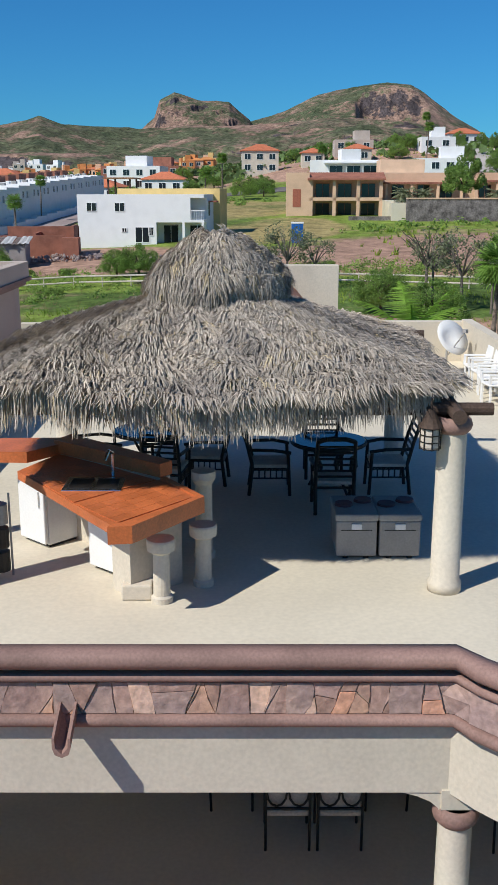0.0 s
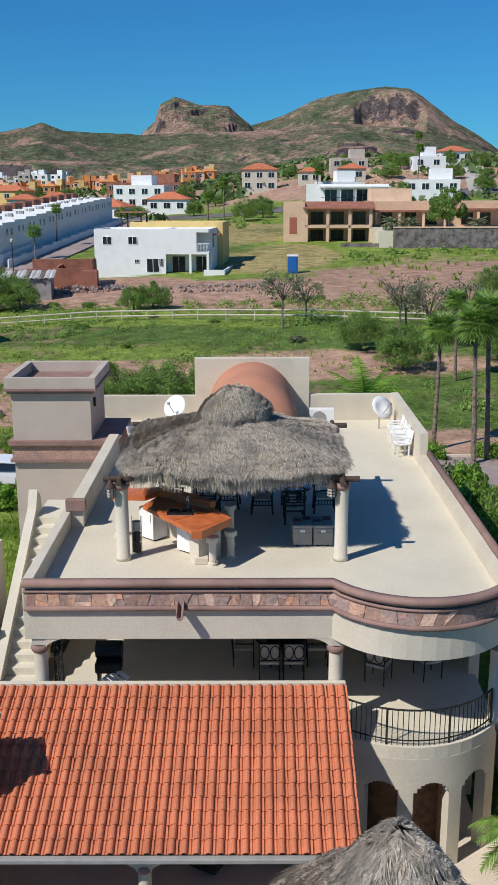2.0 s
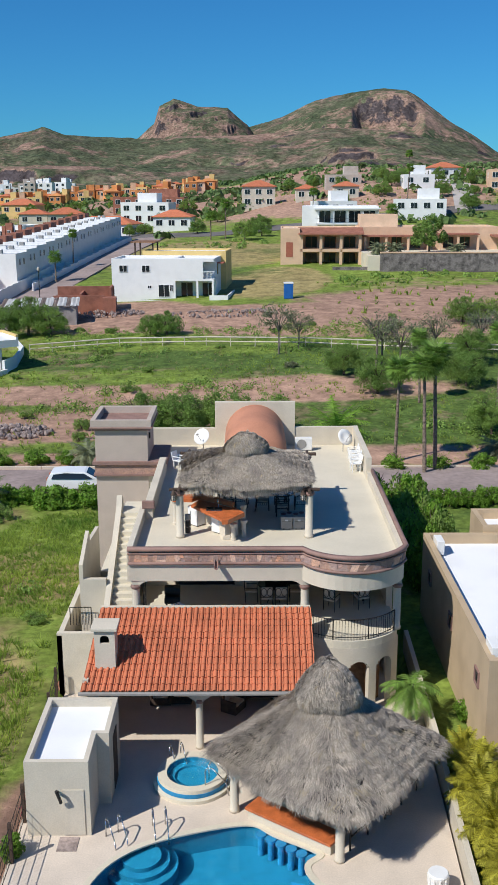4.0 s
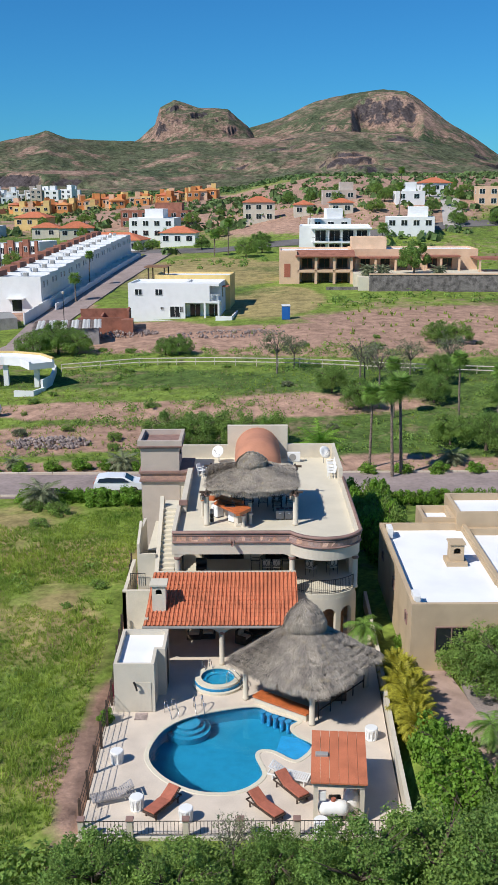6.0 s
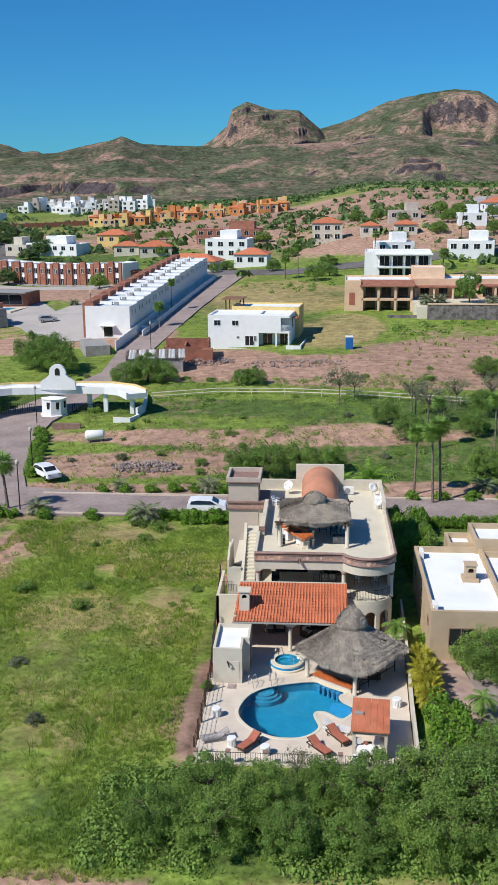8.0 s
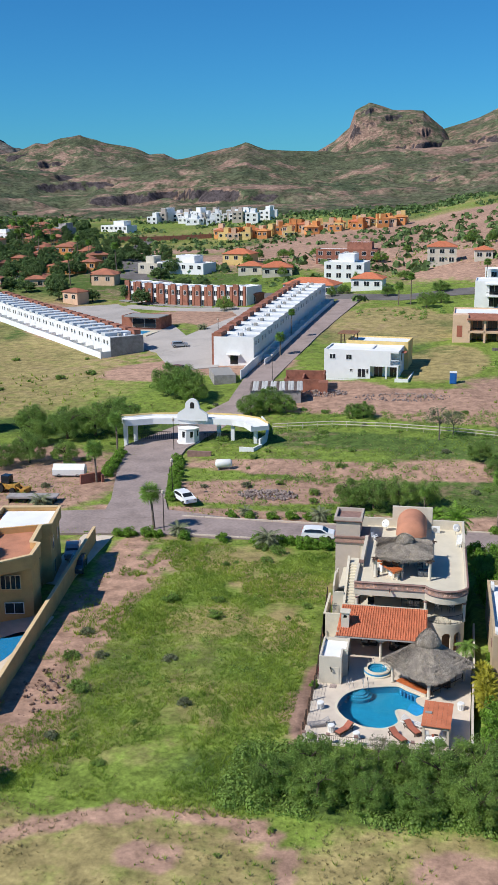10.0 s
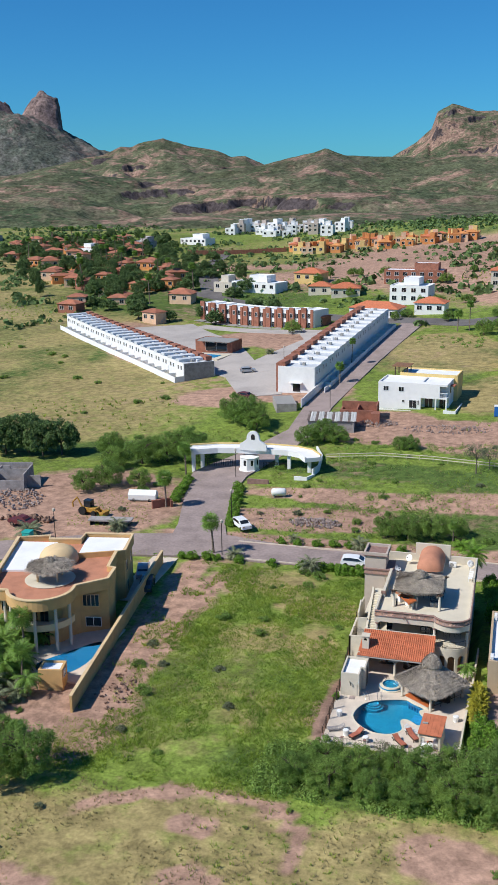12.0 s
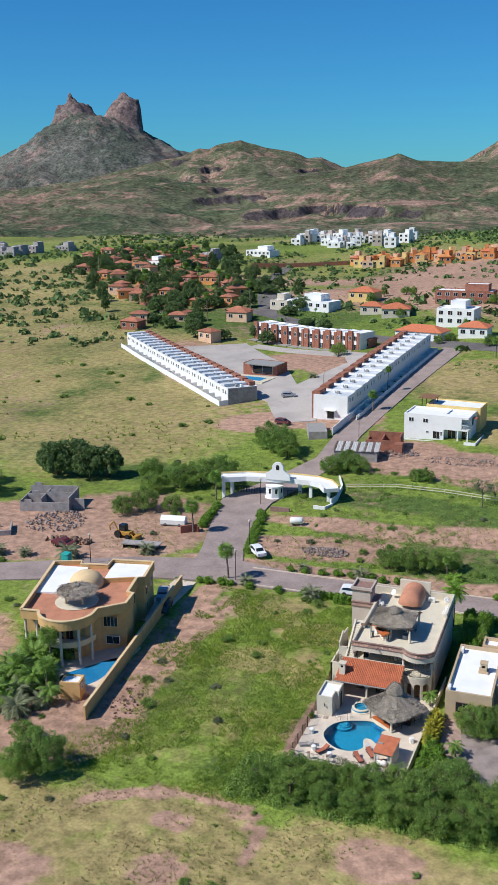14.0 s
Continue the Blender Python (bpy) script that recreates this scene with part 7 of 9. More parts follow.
# white modern house
wh = thing("white_house", "white two-storey house with a covered porch", "house", (-20.4, 118.0, 3.9), -6)
block(wh, (0, 0, 9.2, 8, -0.6, 5.9), white_paint, par=0.3)
block(wh, (9.2, 2.2, 15.2, 8, -0.6, 5.9), white_paint, par=0.3)
part("porch_roof", boxm(9.2, 0, 5.5, 15.2, 2.2, 5.9), white_paint, wh)
part("porch_floor", boxm(9.2, 0, 2.7, 15.2, 2.2, 3.0), white_paint, wh)
part("upper_front", boxm(9.2, 0.0, 3.0, 13.6, 0.25, 5.5), white_paint, wh)
for x in (9.2, 12.6, 14.9):
    part("porch_column", boxm(x, 0, -0.6, x + 0.3, 0.3, 2.7), white_paint, wh)
block(wh, (3.0, 8.0, 16.0, 15.0, -0.6, 6.6), yellow, par=0.3, name="rear_wall")
for u, z, w, h in ((1.2, 4.0, 1.1, 0.9), (4.6, 4.0, 1.1, 0.9), (5.4, 1.6, 0.5, 0.4), (7.0, 0.4, 1.6, 1.7), (8.6, 1.2, 0.5, 0.9)):
    window_on(wh, "f", (0, 0, 9, 8), u, z, w, h)
for x in (10.0, 13.2):
    window_on(wh, "f", (x, 2.2, x + 2, 8), 0, 0.1, 1.7, 2.2)
window_on(wh, "r", (9, 2.2, 15.2, 8), 1.0, 3.4, 1.6, 1.6)
bm = bmesh.new()
for k in range(8):
    rod(bm, (13.7 + 0.2 * k, 0.1, 3.0), (13.7 + 0.2 * k, 0.1, 4.0), 0.03, seg=5)
box(bm, 13.6, 0.05, 4.0, 15.3, 0.15, 4.1)
part("balustrade", bm, white_paint, wh)
bm = bmesh.new(); box(bm, 15.2, 3.5, 5.0, 16.2, 5.5, 5.15)
part("awning", bm, cushion, wh, "small red awning")
for x, y in ((1.6, 8.6), (4.4, 8.6), (1.6, 12.4), (4.4, 12.4)):
    part("pergola_post", boxm(x, y, 5.5, x + 0.2, y + 0.2, 7.8), wood_dark, wh)
part("pergola_roof", boxm(1.0, 8.2, 7.8, 5.0, 13.0, 7.95), wood_mid, wh)
bm = bmesh.new(); box(bm, 14.9, -2.6, -0.8, 17.6, -2.4, 0.9); box(bm, 17.4, -2.4, -0.8, 17.6, 6, 0.9); box(bm, 0, -1.2, -0.8, 15, -1.0, 0.0)
part("garden_wall", bm, white_paint, wh)
# half-ruined workshop and brick ruin
rw = thing("corrugated_workshop", "grey block workshop with rusty white corrugated roofing", "shed", (-32.0, 98.0, 2.2), 8)
block(rw, (0, 0, 9.5, 6, -0.5, 2.6), block_grey, block_grey, par=0.4)
for k in range(18):
    bm = bmesh.new()
    x0 = -0.2 + 0.56 * k
    z = 2.75 + rnd.uniform(-0.04, 0.06)
    q = [(x0, -0.3 + rnd.uniform(-0.2, 0.2), z), (x0 + 0.28, -0.3, z + 0.08), (x0 + 0.56, -0.3, z), (x0 + 0.56, 6.4 + rnd.uniform(-0.8, 0.3), z + 0.45), (x0 + 0.28, 6.3, z + 0.53), (x0, 6.4, z + 0.45)]
    v = [bm.verts.new(c) for c in q]
    bm.faces.new((v[0], v[1], v[4], v[5])); bm.faces.new((v[1], v[2], v[3], v[4]))
    bmesh.ops.solidify(bm, geom=bm.faces[:], thickness=0.03)
    part("roof_sheet", bm, white_paint if k % 3 else rubble_mat, rw, "weathered corrugated sheet")
br = thing("brick_ruin", "unfinished brown brick building without a roof", "ruin", (-27.0, 107.0, 2.9), 4)
for b in ((0, 0, 7, 0.3, -0.5, 2.6), (0, 5, 8, 5.3, -0.5, 3.4), (7.6, 0.5, 7.9, 5, -0.5, 3.6), (0, 0.3, 0.3, 5, -0.5, 2.2), (3.5, 0.3, 3.8, 5, -0.5, 2.8), (6.8, -2, 8.6, 0.4, -0.5, 2.4)):
    part("wall", boxm(*b[:2], b[4], *b[2:4], b[5]), brick_red, br)


# terraced rows of the estate
def row_unit(name, label, w, dpt, h, step_brick, group):
    u = thing(name, label, "house", group=group)
    block(u, (0, 0, w - 0.05, dpt, -1.0, h), white_paint, roof_pale, par=0.2, t=0.2)
    for k in (0.25, 0.62):
        window_on(u, "f", (0, 0, w, dpt), w * k, h - 1.9, 0.8, 1.0)
    part("brick_parapet", boxm(0.1, dpt - 1.8, h, w * 0.75, dpt - 0.1, h + 1.0), brick_red, u, "red brick roof parapet")
    part("brick_front", boxm(0.1, dpt, -1.0, w * 0.5, dpt + 0.5, h + 0.6), brick_red, u)
    if w < 5.5:
        part("roof_step", boxm(0.0, 0.0, h - 0.1, w * 0.46, dpt - 2.0, h + 0.6), roof_pale, u, "raised roof slab")
    part("tank", boxm(w * 0.5, dpt * 0.35, h - 0.2, w * 0.5 + 0.8, dpt * 0.35 + 0.8, h + 0.45, 0.05), grey_box, u)
    part("unit", boxm(w * 0.6, dpt * 0.5, h - 0.2, w * 0.6 + 0.9, dpt * 0.5 + 0.5, h + 0.4, 0.03), white_plastic, u)
    part("yard_wall", boxm(0, -2.6, -1.2, w, -2.4, 1.6), white_paint, u)
    part("party_wall", boxm(w - 0.15, -2.4, -1.2, w, 0, 1.7), white_paint, u)
    window_on(u, "b", (0, 0, w, dpt), w * 0.6, 0.6, 1.2, 1.8)
    return u


u1 = row_unit("row_house", "white terraced house with a red brick roof parapet", 6.0, 9.2, 6.3, 1, "long terraced row")
for k in range(14):
    s = 6.0 * k
    x, y = -37.5 + s * 0.075, 131 + s
    m = pose(x, y, gz(x, y) - 0.1, 0, 0, 90 - 4.3)
    if k == 0:
        u1.matrix_basis = m
    else:
        copy_thing(u1, m)
u2 = row_unit("low_row_house", "narrow white terraced house stepped along the lane", 5.3, 8.8, 5.0, 1, "stepped terraced row")
for k in range(20):
    s = 5.3 * k
    x, y = -74.5 - s * 0.672, 142.2 + s * 0.741
    m = pose(x - 0.672 * 5.3, y + 0.741 * 5.3, gz(x, y) - 0.2, 0, 0, 132.2 + 180)
    if k == 0:
        u2.matrix_basis = m
    else:
        copy_thing(u2, m)
# grey panel over the white end wall, its colour painting that wall's shade
part("gable_end", boxm(5.27, 0.15, -1.0, 5.36, 8.65, 4.9), block_grey, u2, "grey panel standing in for the shaded gable end")
part("end_canopy", boxm(-1.2, 3.0, 2.4, 0, 6.2, 2.55), white_paint, u1, "thin white entrance canopy")
window_on(u1, "l", (0, 0, 6.0, 9.2), 3.6, 0.2, 1.8, 2.0)
u3 = thing("brick_row_house", "white and red brick three-level terraced house", "house", group="brick terraced row")
block(u3, (0, 0, 5.2, 8, -1, 6.6), white_paint, par=0.2)
part("brick_bay", boxm(0.2, -0.7, -1, 2.2, 0, 7.2), brick_red, u3, "red brick bay")
part("brick_wing", boxm(3.9, -0.4, -1, 4.9, 0, 6.8), brick_red, u3)
window_on(u3, "f", (0, 0, 5, 8), 2.5, 3.8, 1.2, 1.6)
window_on(u3, "f", (0, 0, 5, 8), 2.5, 0.6, 1.2, 1.8)
window_on(u3, "f", (0.2, -0.7, 2.2, 8), 0.5, 3.9, 1.0, 1.4)
part("carport", boxm(0.2, -4, 0.3, 4.8, -0.7, 0.5), grey_box, u3)
for k in range(10):
    x, y = -104 + 4.7 * k, 246 - 2.25 * k
    m = pose(x, y, gz(x, y) - 0.4, 0, 0, -25.5)
    if k == 0:
        u3.matrix_basis = m
    else:
        copy_thing(u3, m)
part("gable_wall", boxm(-62.3, 143.6, 0, -62.0, 143.9, 1.5), white_paint, tagged(new("estate_wall"), "low white wall at the edge of the estate", "wall"))
club = thing("club_house", "low brown club house with a blue-grey roof", "house", (-84, 180, 4.2), -10)
block(club, (0, 0, 12, 7, -0.5, 3.4), brick_red, grey_box, par=0.1)
part("canopy", boxm(2, -2.4, 3.4, 12.6, 4, 3.65), grey_box, club, "blue-grey flat canopy")
window_on(club, "f", (0, 0, 12, 7), 3.5, 0.4, 7, 2.4)
part("pool", boxm(3, -9, -0.2, 11, -4.5, 0.12), blue_tile2, club, "small blue pool")
part("patio", boxm(0, -11, -0.4, 13, -2.4, 0.06), floor_cream, club)
sl_ = thing("estate_boundary", "white boundary wall along the estate street", "wall")
for k in range(12):
    y0, y1 = 118 + 8 * k * 0.35, 118 + 8 * (k + 1) * 0.35
    x0, x1 = -36.8 + 0.075 * (y0 - 131), -36.8 + 0.075 * (y1 - 131)
    bm = bmesh.new(); strip_wall(bm, [(x0, y0), (x1, y1)], gz(x0, y0) - 0.5, gz(x0, y0) + 2.0, 0.2)
    part("panel", bm, white_paint, sl_)
store = thing("store_shed", "small cluttered shed with a flat metal roof", "shed", (-42.5, 113.5, 2.6), 20)
block(store, (0, 0, 4.5, 9, -0.4, 1.9), block_grey, grey_box, par=0.05)

# peach villa on a stone terrace
pvla = thing("peach_villa", "peach two-storey villa with maroon-roofed porches", "house", (5.6, 150.5, 6.3), -2)
block(pvla, (0, 3.2, 14.5, 15, -1, 6.6), peach, par=0.35)
block(pvla, (14.5, 6, 40, 17, -1, 6.7), peach, par=0.35)
block(pvla, (15.0, 10, 22, 17, 6.3, 8.8), peach, par=0.35, name="upper_wall")
part("left_wing", boxm(0, 0, -1, 3.5, 3.2, 6.6), peach, pvla)
for x in (3.5, 7.0, 10.6, 14.0):
    part("porch_pier", boxm(x, 0, -1, x + 0.5, 0.5, 5.6), peach, pvla)
part("porch_floor", boxm(3.5, 0, 2.5, 14.5, 3.2, 3.0), peach, pvla)
bm = bmesh.new(); side_wall(bm, 3.2, 14.9, [(-0.5, 5.5), (-0.5, 5.75), (3.4, 6.7), (3.4, 6.4)])
part("porch_roof", bm, brick_red, pvla, "maroon lean-to roof")
for x in (4.4, 7.8, 11.4):
    for z in (0.2, 3.1):
        window_on(pvla, "f", (x, 3.2, x + 2.4, 15), 0.2, z, 2.0, 1.9, trim=brick_red)
bm = bmesh.new(); box(bm, 15.0, 2.6, 5.0, 27, 6, 5.25); box(bm, 28.5, 2.6, 5.3, 36, 6, 5.55); box(bm, 38.5, -1, 5.0, 50, 6, 5.3)
part("verandah_roof", bm, brick_red, pvla, "maroon verandah roof")
for x in (15.2, 19, 23, 26.6, 28.8, 32, 35.6, 39, 44, 49.5):
    part("verandah_post", boxm(x, 2.8 if x < 38 else -0.8, -1, x + 0.4, 3.2 if x < 38 else -0.4, 5.0), peach, pvla)
for x in (16.5, 20.5, 24, 30, 33):
    window_on(pvla, "f", (x, 6, x + 2, 17), 0, 2.9, 1.8, 1.9, trim=brick_red)
part("arched_niche", boxm(1.0, -0.04, 1.6, 2.2, 0.0, 4.2), cushion, pvla, "rounded red niche on the wall")
part("terrace_floor", boxm(14.5, -4.5, -1.2, 52, 6, 2.6), floor_cream, pvla)
sw_ = thing("stone_retaining_wall", "long grey field-stone retaining wall", "wall", (5.6, 150.5, 6.0), -2)
part("wall", boxm(17, -9.5, -4, 60, -8.7, 3.1), fieldstone, sw_)
part("side_wall", boxm(9, -7.8, -4, 17, -7.2, 0.7), fieldstone, sw_)
part("coping", boxm(17, -9.6, 3.1, 60, -8.6, 3.3), peach, sw_)
part("terrace_fill", boxm(15, -8.7, -4, 60, -4.5, 2.6), floor_cream, sw_)
bwv = thing("white_villa", "large white two-storey villa with a long balcony", "house", (12.0, 198, 9.2), -4)
bwv.scale = (0.78, 1, 1)
block(bwv, (0, 0, 22, 12, -1, 7.0), white_paint, par=0.3)
part("balcony", boxm(4, -2.6, 3.0, 22, 0, 3.3), white_paint, bwv)
part("balcony_roof", boxm(3.6, -3.0, 6.3, 22.4, 0, 6.6), roof_white, bwv)
for x in (4.2, 9, 13, 17.4, 21.6):
    part("post", boxm(x, -2.6, -1, x + 0.25, -2.3, 6.3), white_paint, bwv)
for x in (5, 9.4, 13.6, 17.8):
    for z in (0.1, 3.4):
        window_on(bwv, "f", (x, 0, x + 3.4, 9), 0, z, 3.2, 2.5)
part("rail", boxm(4, -2.6, 4.2, 22, -2.55, 4.3), iron, bwv)
for z in (3.1, 0.2):
    window_on(bwv, "l", (0, 0, 22, 12), 3.0, z + 0.5, 1.2, 1.4)


# the rest of the town: many single houses
def town_house(name, label, x, y, w, d, h, wall_m, roof_m, rz, rr_, group, red=False):
    t = thing(name, label, "house", (x, y, gz(x, y)), rz, group=group)
    block(t, (-w / 2, -d / 2, w / 2, d / 2, -1.5, h), wall_m, roof_m, par=0.3, t=0.3)
    if red:
        hip(t, -w / 2, -d / 2, w / 2, d / 2, h, min(w, d) * 0.22, roof_m)
    else:
        k = rr_.uniform(-0.25, 0.1)
        block(t, (w * k, -d * 0.2, w * (k + 0.4), d / 2, h - 0.2, h + 2.6), wall_m, roof_m, par=0.2, t=0.3, name="upper_wall")
    n = max(2, int(w / 3.2))
    for q in range(n):
        window_on(t, "f", (-w / 2, -d / 2, w / 2, d / 2), w * (q + 0.25) / n, h - 2.3, min(1.6, w / n * 0.55), 1.4)
        if h > 4.5:
            window_on(t, "f", (-w / 2, -d / 2, w / 2, d / 2), w * (q + 0.25) / n, h - 5.2, min(1.6, w / n * 0.55), 1.5)
    window_on(t, "l", (-w / 2, -d / 2, w / 2, d / 2), d * 0.3, h - 2.3, 1.4, 1.3)
    return t


tr_ = random.Random(21)
for x, y, w, d, h, wm, red, rz in ((-29, 262, 14, 10, 6.5, white_paint, 0, -8), (-38, 238, 17, 9, 3.4, white_paint, 1, -12), (-20, 240, 10, 8, 3.6, white_paint, 1, -6), (3, 276, 10, 8, 6.2, plaster, 1, 0), (-57, 284, 11, 9, 3.2, plaster, 1, 8), (17, 270, 6, 6, 3.2, plaster, 1, 0), (-33, 310, 24, 9, 5.0, brick_red, 0, -4),
                              (44, 230, 13, 9, 4.4, white_paint, 0, -6), (22, 232, 11, 8, 4.5, white_paint, 0, 4), (50, 270, 9, 7, 3.6, white_paint, 0, 0), (28, 262, 7, 6, 3.2, plaster, 1, 0), (30, 292, 11, 8, 3.6, plaster_taupe, 0, 0), (64, 304, 10, 8, 4.0, white_paint, 1, 5), (80, 270, 18, 10, 5.0, peach, 0, -8), (95, 240, 16, 10, 5.0, plaster, 0, -6), (110, 290, 14, 9, 5, white_paint, 0, 0),
                              (-96, 299, 22, 9, 4.0, white_paint, 0, -20), (-78, 318, 12, 9, 4.2, yellow, 1, -10), (-110, 300, 9, 8, 4.0, plaster, 0, -15), (-68, 290, 9, 7, 3.2, plaster, 1, 0), (-190, 500, 20, 10, 4, white_paint, 0, -20), (-215, 470, 14, 9, 4, block_grey, 0, -20), (-232, 430, 14, 9, 4, white_paint, 0, -20), (-56, 230, 5, 5, 3.0, brick_red, 1, -20)):
    town_house("town_house", "plain %s house with %s" % ("white" if wm is white_paint else "stucco", "red tiled roof" if red else "flat roof"), x, y, w, d, h, wm, clay if red else roof_white, rz, tr_, "town houses", bool(red))
for k in range(34):
    x, y = -196 + tr_.uniform(0, 82), 556 + tr_.uniform(0, 75)
    town_house("hill_house", "white cubic house on the far rise", x, y, tr_.uniform(6, 10), tr_.uniform(6, 9), tr_.uniform(3.4, 7.5), white_paint if k % 5 else plaster_taupe, roof_white, tr_.uniform(-25, 15), tr_, "white hillside houses")
for k in range(52):
    u = k / 52
    x, y = -122 + 108 * u + tr_.uniform(-4, 4), 456 + 10 * u + tr_.uniform(0, 32)
    town_house("orange_house", "small orange stucco house of the far settlement", x, y, tr_.uniform(5, 8), tr_.uniform(5, 7), tr_.uniform(2.8, 4.8), (orange_house, peach, yellow, orange_house)[k % 4], (clay, orange_house)[k % 2], tr_.uniform(-20, 20), tr_, "orange settlement", k % 3 == 0)
for k in range(78):
    a = tr_.uniform(0, 1)
    x, y = -125 - 150 * a + tr_.uniform(-42, 36), 262 + 225 * a + tr_.uniform(-30, 40)
    town_house("village_house", "low house with a red tiled roof among trees", x, y, tr_.uniform(6, 10), tr_.uniform(5, 7), tr_.uniform(2.8, 4.4), (brick_red, orange_house, peach)[k % 3], old_tile, tr_.uniform(-40, 40), tr_, "village houses", True)
for k in range(14):
    x, y = -330 - tr_.uniform(0, 90), 455 + tr_.uniform(0, 60)
    town_house("far_house", "pale low building at the edge of the plain", x, y, tr_.uniform(8, 16), 8, tr_.uniform(3, 5), block_grey, roof_white, tr_.uniform(-20, 20), tr_, "far buildings")

fw = thing("estate_wall", "long low reddish-brown boundary wall of the far settlement", "wall")
for k in range(12):
    u0, u1 = k / 12, (k + 1) / 12
    a, b = (-178 + 56 * u0, 446 + 26 * u0), (-178 + 56 * u1, 446 + 26 * u1)
    bm = bmesh.new(); strip_wall(bm, [a, b], gz(*a) - 1.0, gz(*a) + 2.4, 0.3)
    part("panel", bm, brick_red, fw)
    bm = bmesh.new(); strip_wall(bm, [a, (a[0] + 0.5, a[1] + 0.23)], gz(*a) - 1.0, gz(*a) + 3.0, 0.5)
    part("pier", bm, brick_red, fw)

# building site on the left
bs = thing("block_house_shell", "unfinished grey concrete block house shell", "ruin", (-84, 53, 0), 14)
for b in ((0, 0, 10, 0.2, 1.9), (0, 7, 10, 7.2, 3.2), (9.8, 0.2, 10, 7, 2.9), (0, 0.2, 0.2, 7, 2.2), (4.2, 0.2, 4.4, 7, 2.7), (4.4, 3.4, 9.8, 3.6, 3.0), (0.2, 4, 4.2, 4.2, 2.4), (10, 2, 12.5, 2.2, 2.2)):
    part("wall", boxm(b[0], b[1], -0.2, b[2], b[3], b[4]), block_grey, bs)
    if b[2] - b[0] > 3:
        part("ragged_top", boxm(b[0] + 1, b[1], b[4], b[0] + 2.4, b[3], b[4] + 0.6), block_grey, bs)
bs2 = thing("foundation_walls", "low unfinished concrete block foundation walls", "ruin", (-86, 36, 0), 30)
for b in ((0, 0, 9, 0.25, 1.0), (0, 5, 7, 5.25, 0.7), (9, 0, 9.25, 5, 1.0), (3, 0.2, 3.2, 5, 0.8)):
    part("wall", boxm(b[0], b[1], -0.2, b[2], b[3], b[4]), block_grey, bs2)


def rubble(name, label, cx, cy, rx, ry, n, size, m, seed):
    """A heap of loose lumps."""
    r = random.Random(seed)
    bm = bmesh.new()
    for k in range(n):
        a, q = r.uniform(0, 6.28), math.sqrt(r.random())
        x, y = cx + rx * q * math.cos(a), cy + ry * q * math.sin(a)
        s = size * r.uniform(0.4, 1.3)
        M = Matrix.Translation((x, y, gz(x, y) + s * 0.25 + (1 - q) * size * 0.9)) @ pose(0, 0, 0, r.uniform(0, 90), r.uniform(0, 90), r.uniform(0, 90)) @ Matrix.Diagonal((s, s * r.uniform(0.5, 1), s * r.uniform(0.4, 0.8), 1))
        bmesh.ops.create_icosphere(bm, subdivisions=1, radius=0.6, matrix=M)
    for v in bm.verts:
        v.co += Vector((r.uniform(-1, 1), r.uniform(-1, 1), r.uniform(-1, 1))) * size * 0.12
    return solo(name, bm, m, label, "rubble", kind="stuff")


rubble("rubble_heap", "heap of broken stone and concrete on bare earth", -4, 102, 9, 3.0, 200, 0.36, rubble_mat, 1)
rubble("building_rubble", "scattered building rubble beside the block shell", -74, 50, 6, 6, 200, 0.5, rubble_mat, 2)
rubble("earth_heap", "heap of dark earth and cut branches", -20.5, 50.5, 4.2, 2.2, 300, 0.40, rubble_mat, 3)
rubble("lot_debris", "stones and earth lumps by the garden wall", -30.5, -6, 2.2, 4.5, 90, 0.28, earth_pile, 4)
rubble("ruin_debris", "rubble around the brick ruin", -19.5, 106, 5, 3, 200, 0.42, rubble_mat, 5)
rubble("gravel_heap", "pile of excavated earth", -66, 41, 5, 1.6, 60, 0.8, earth_pile, 6)


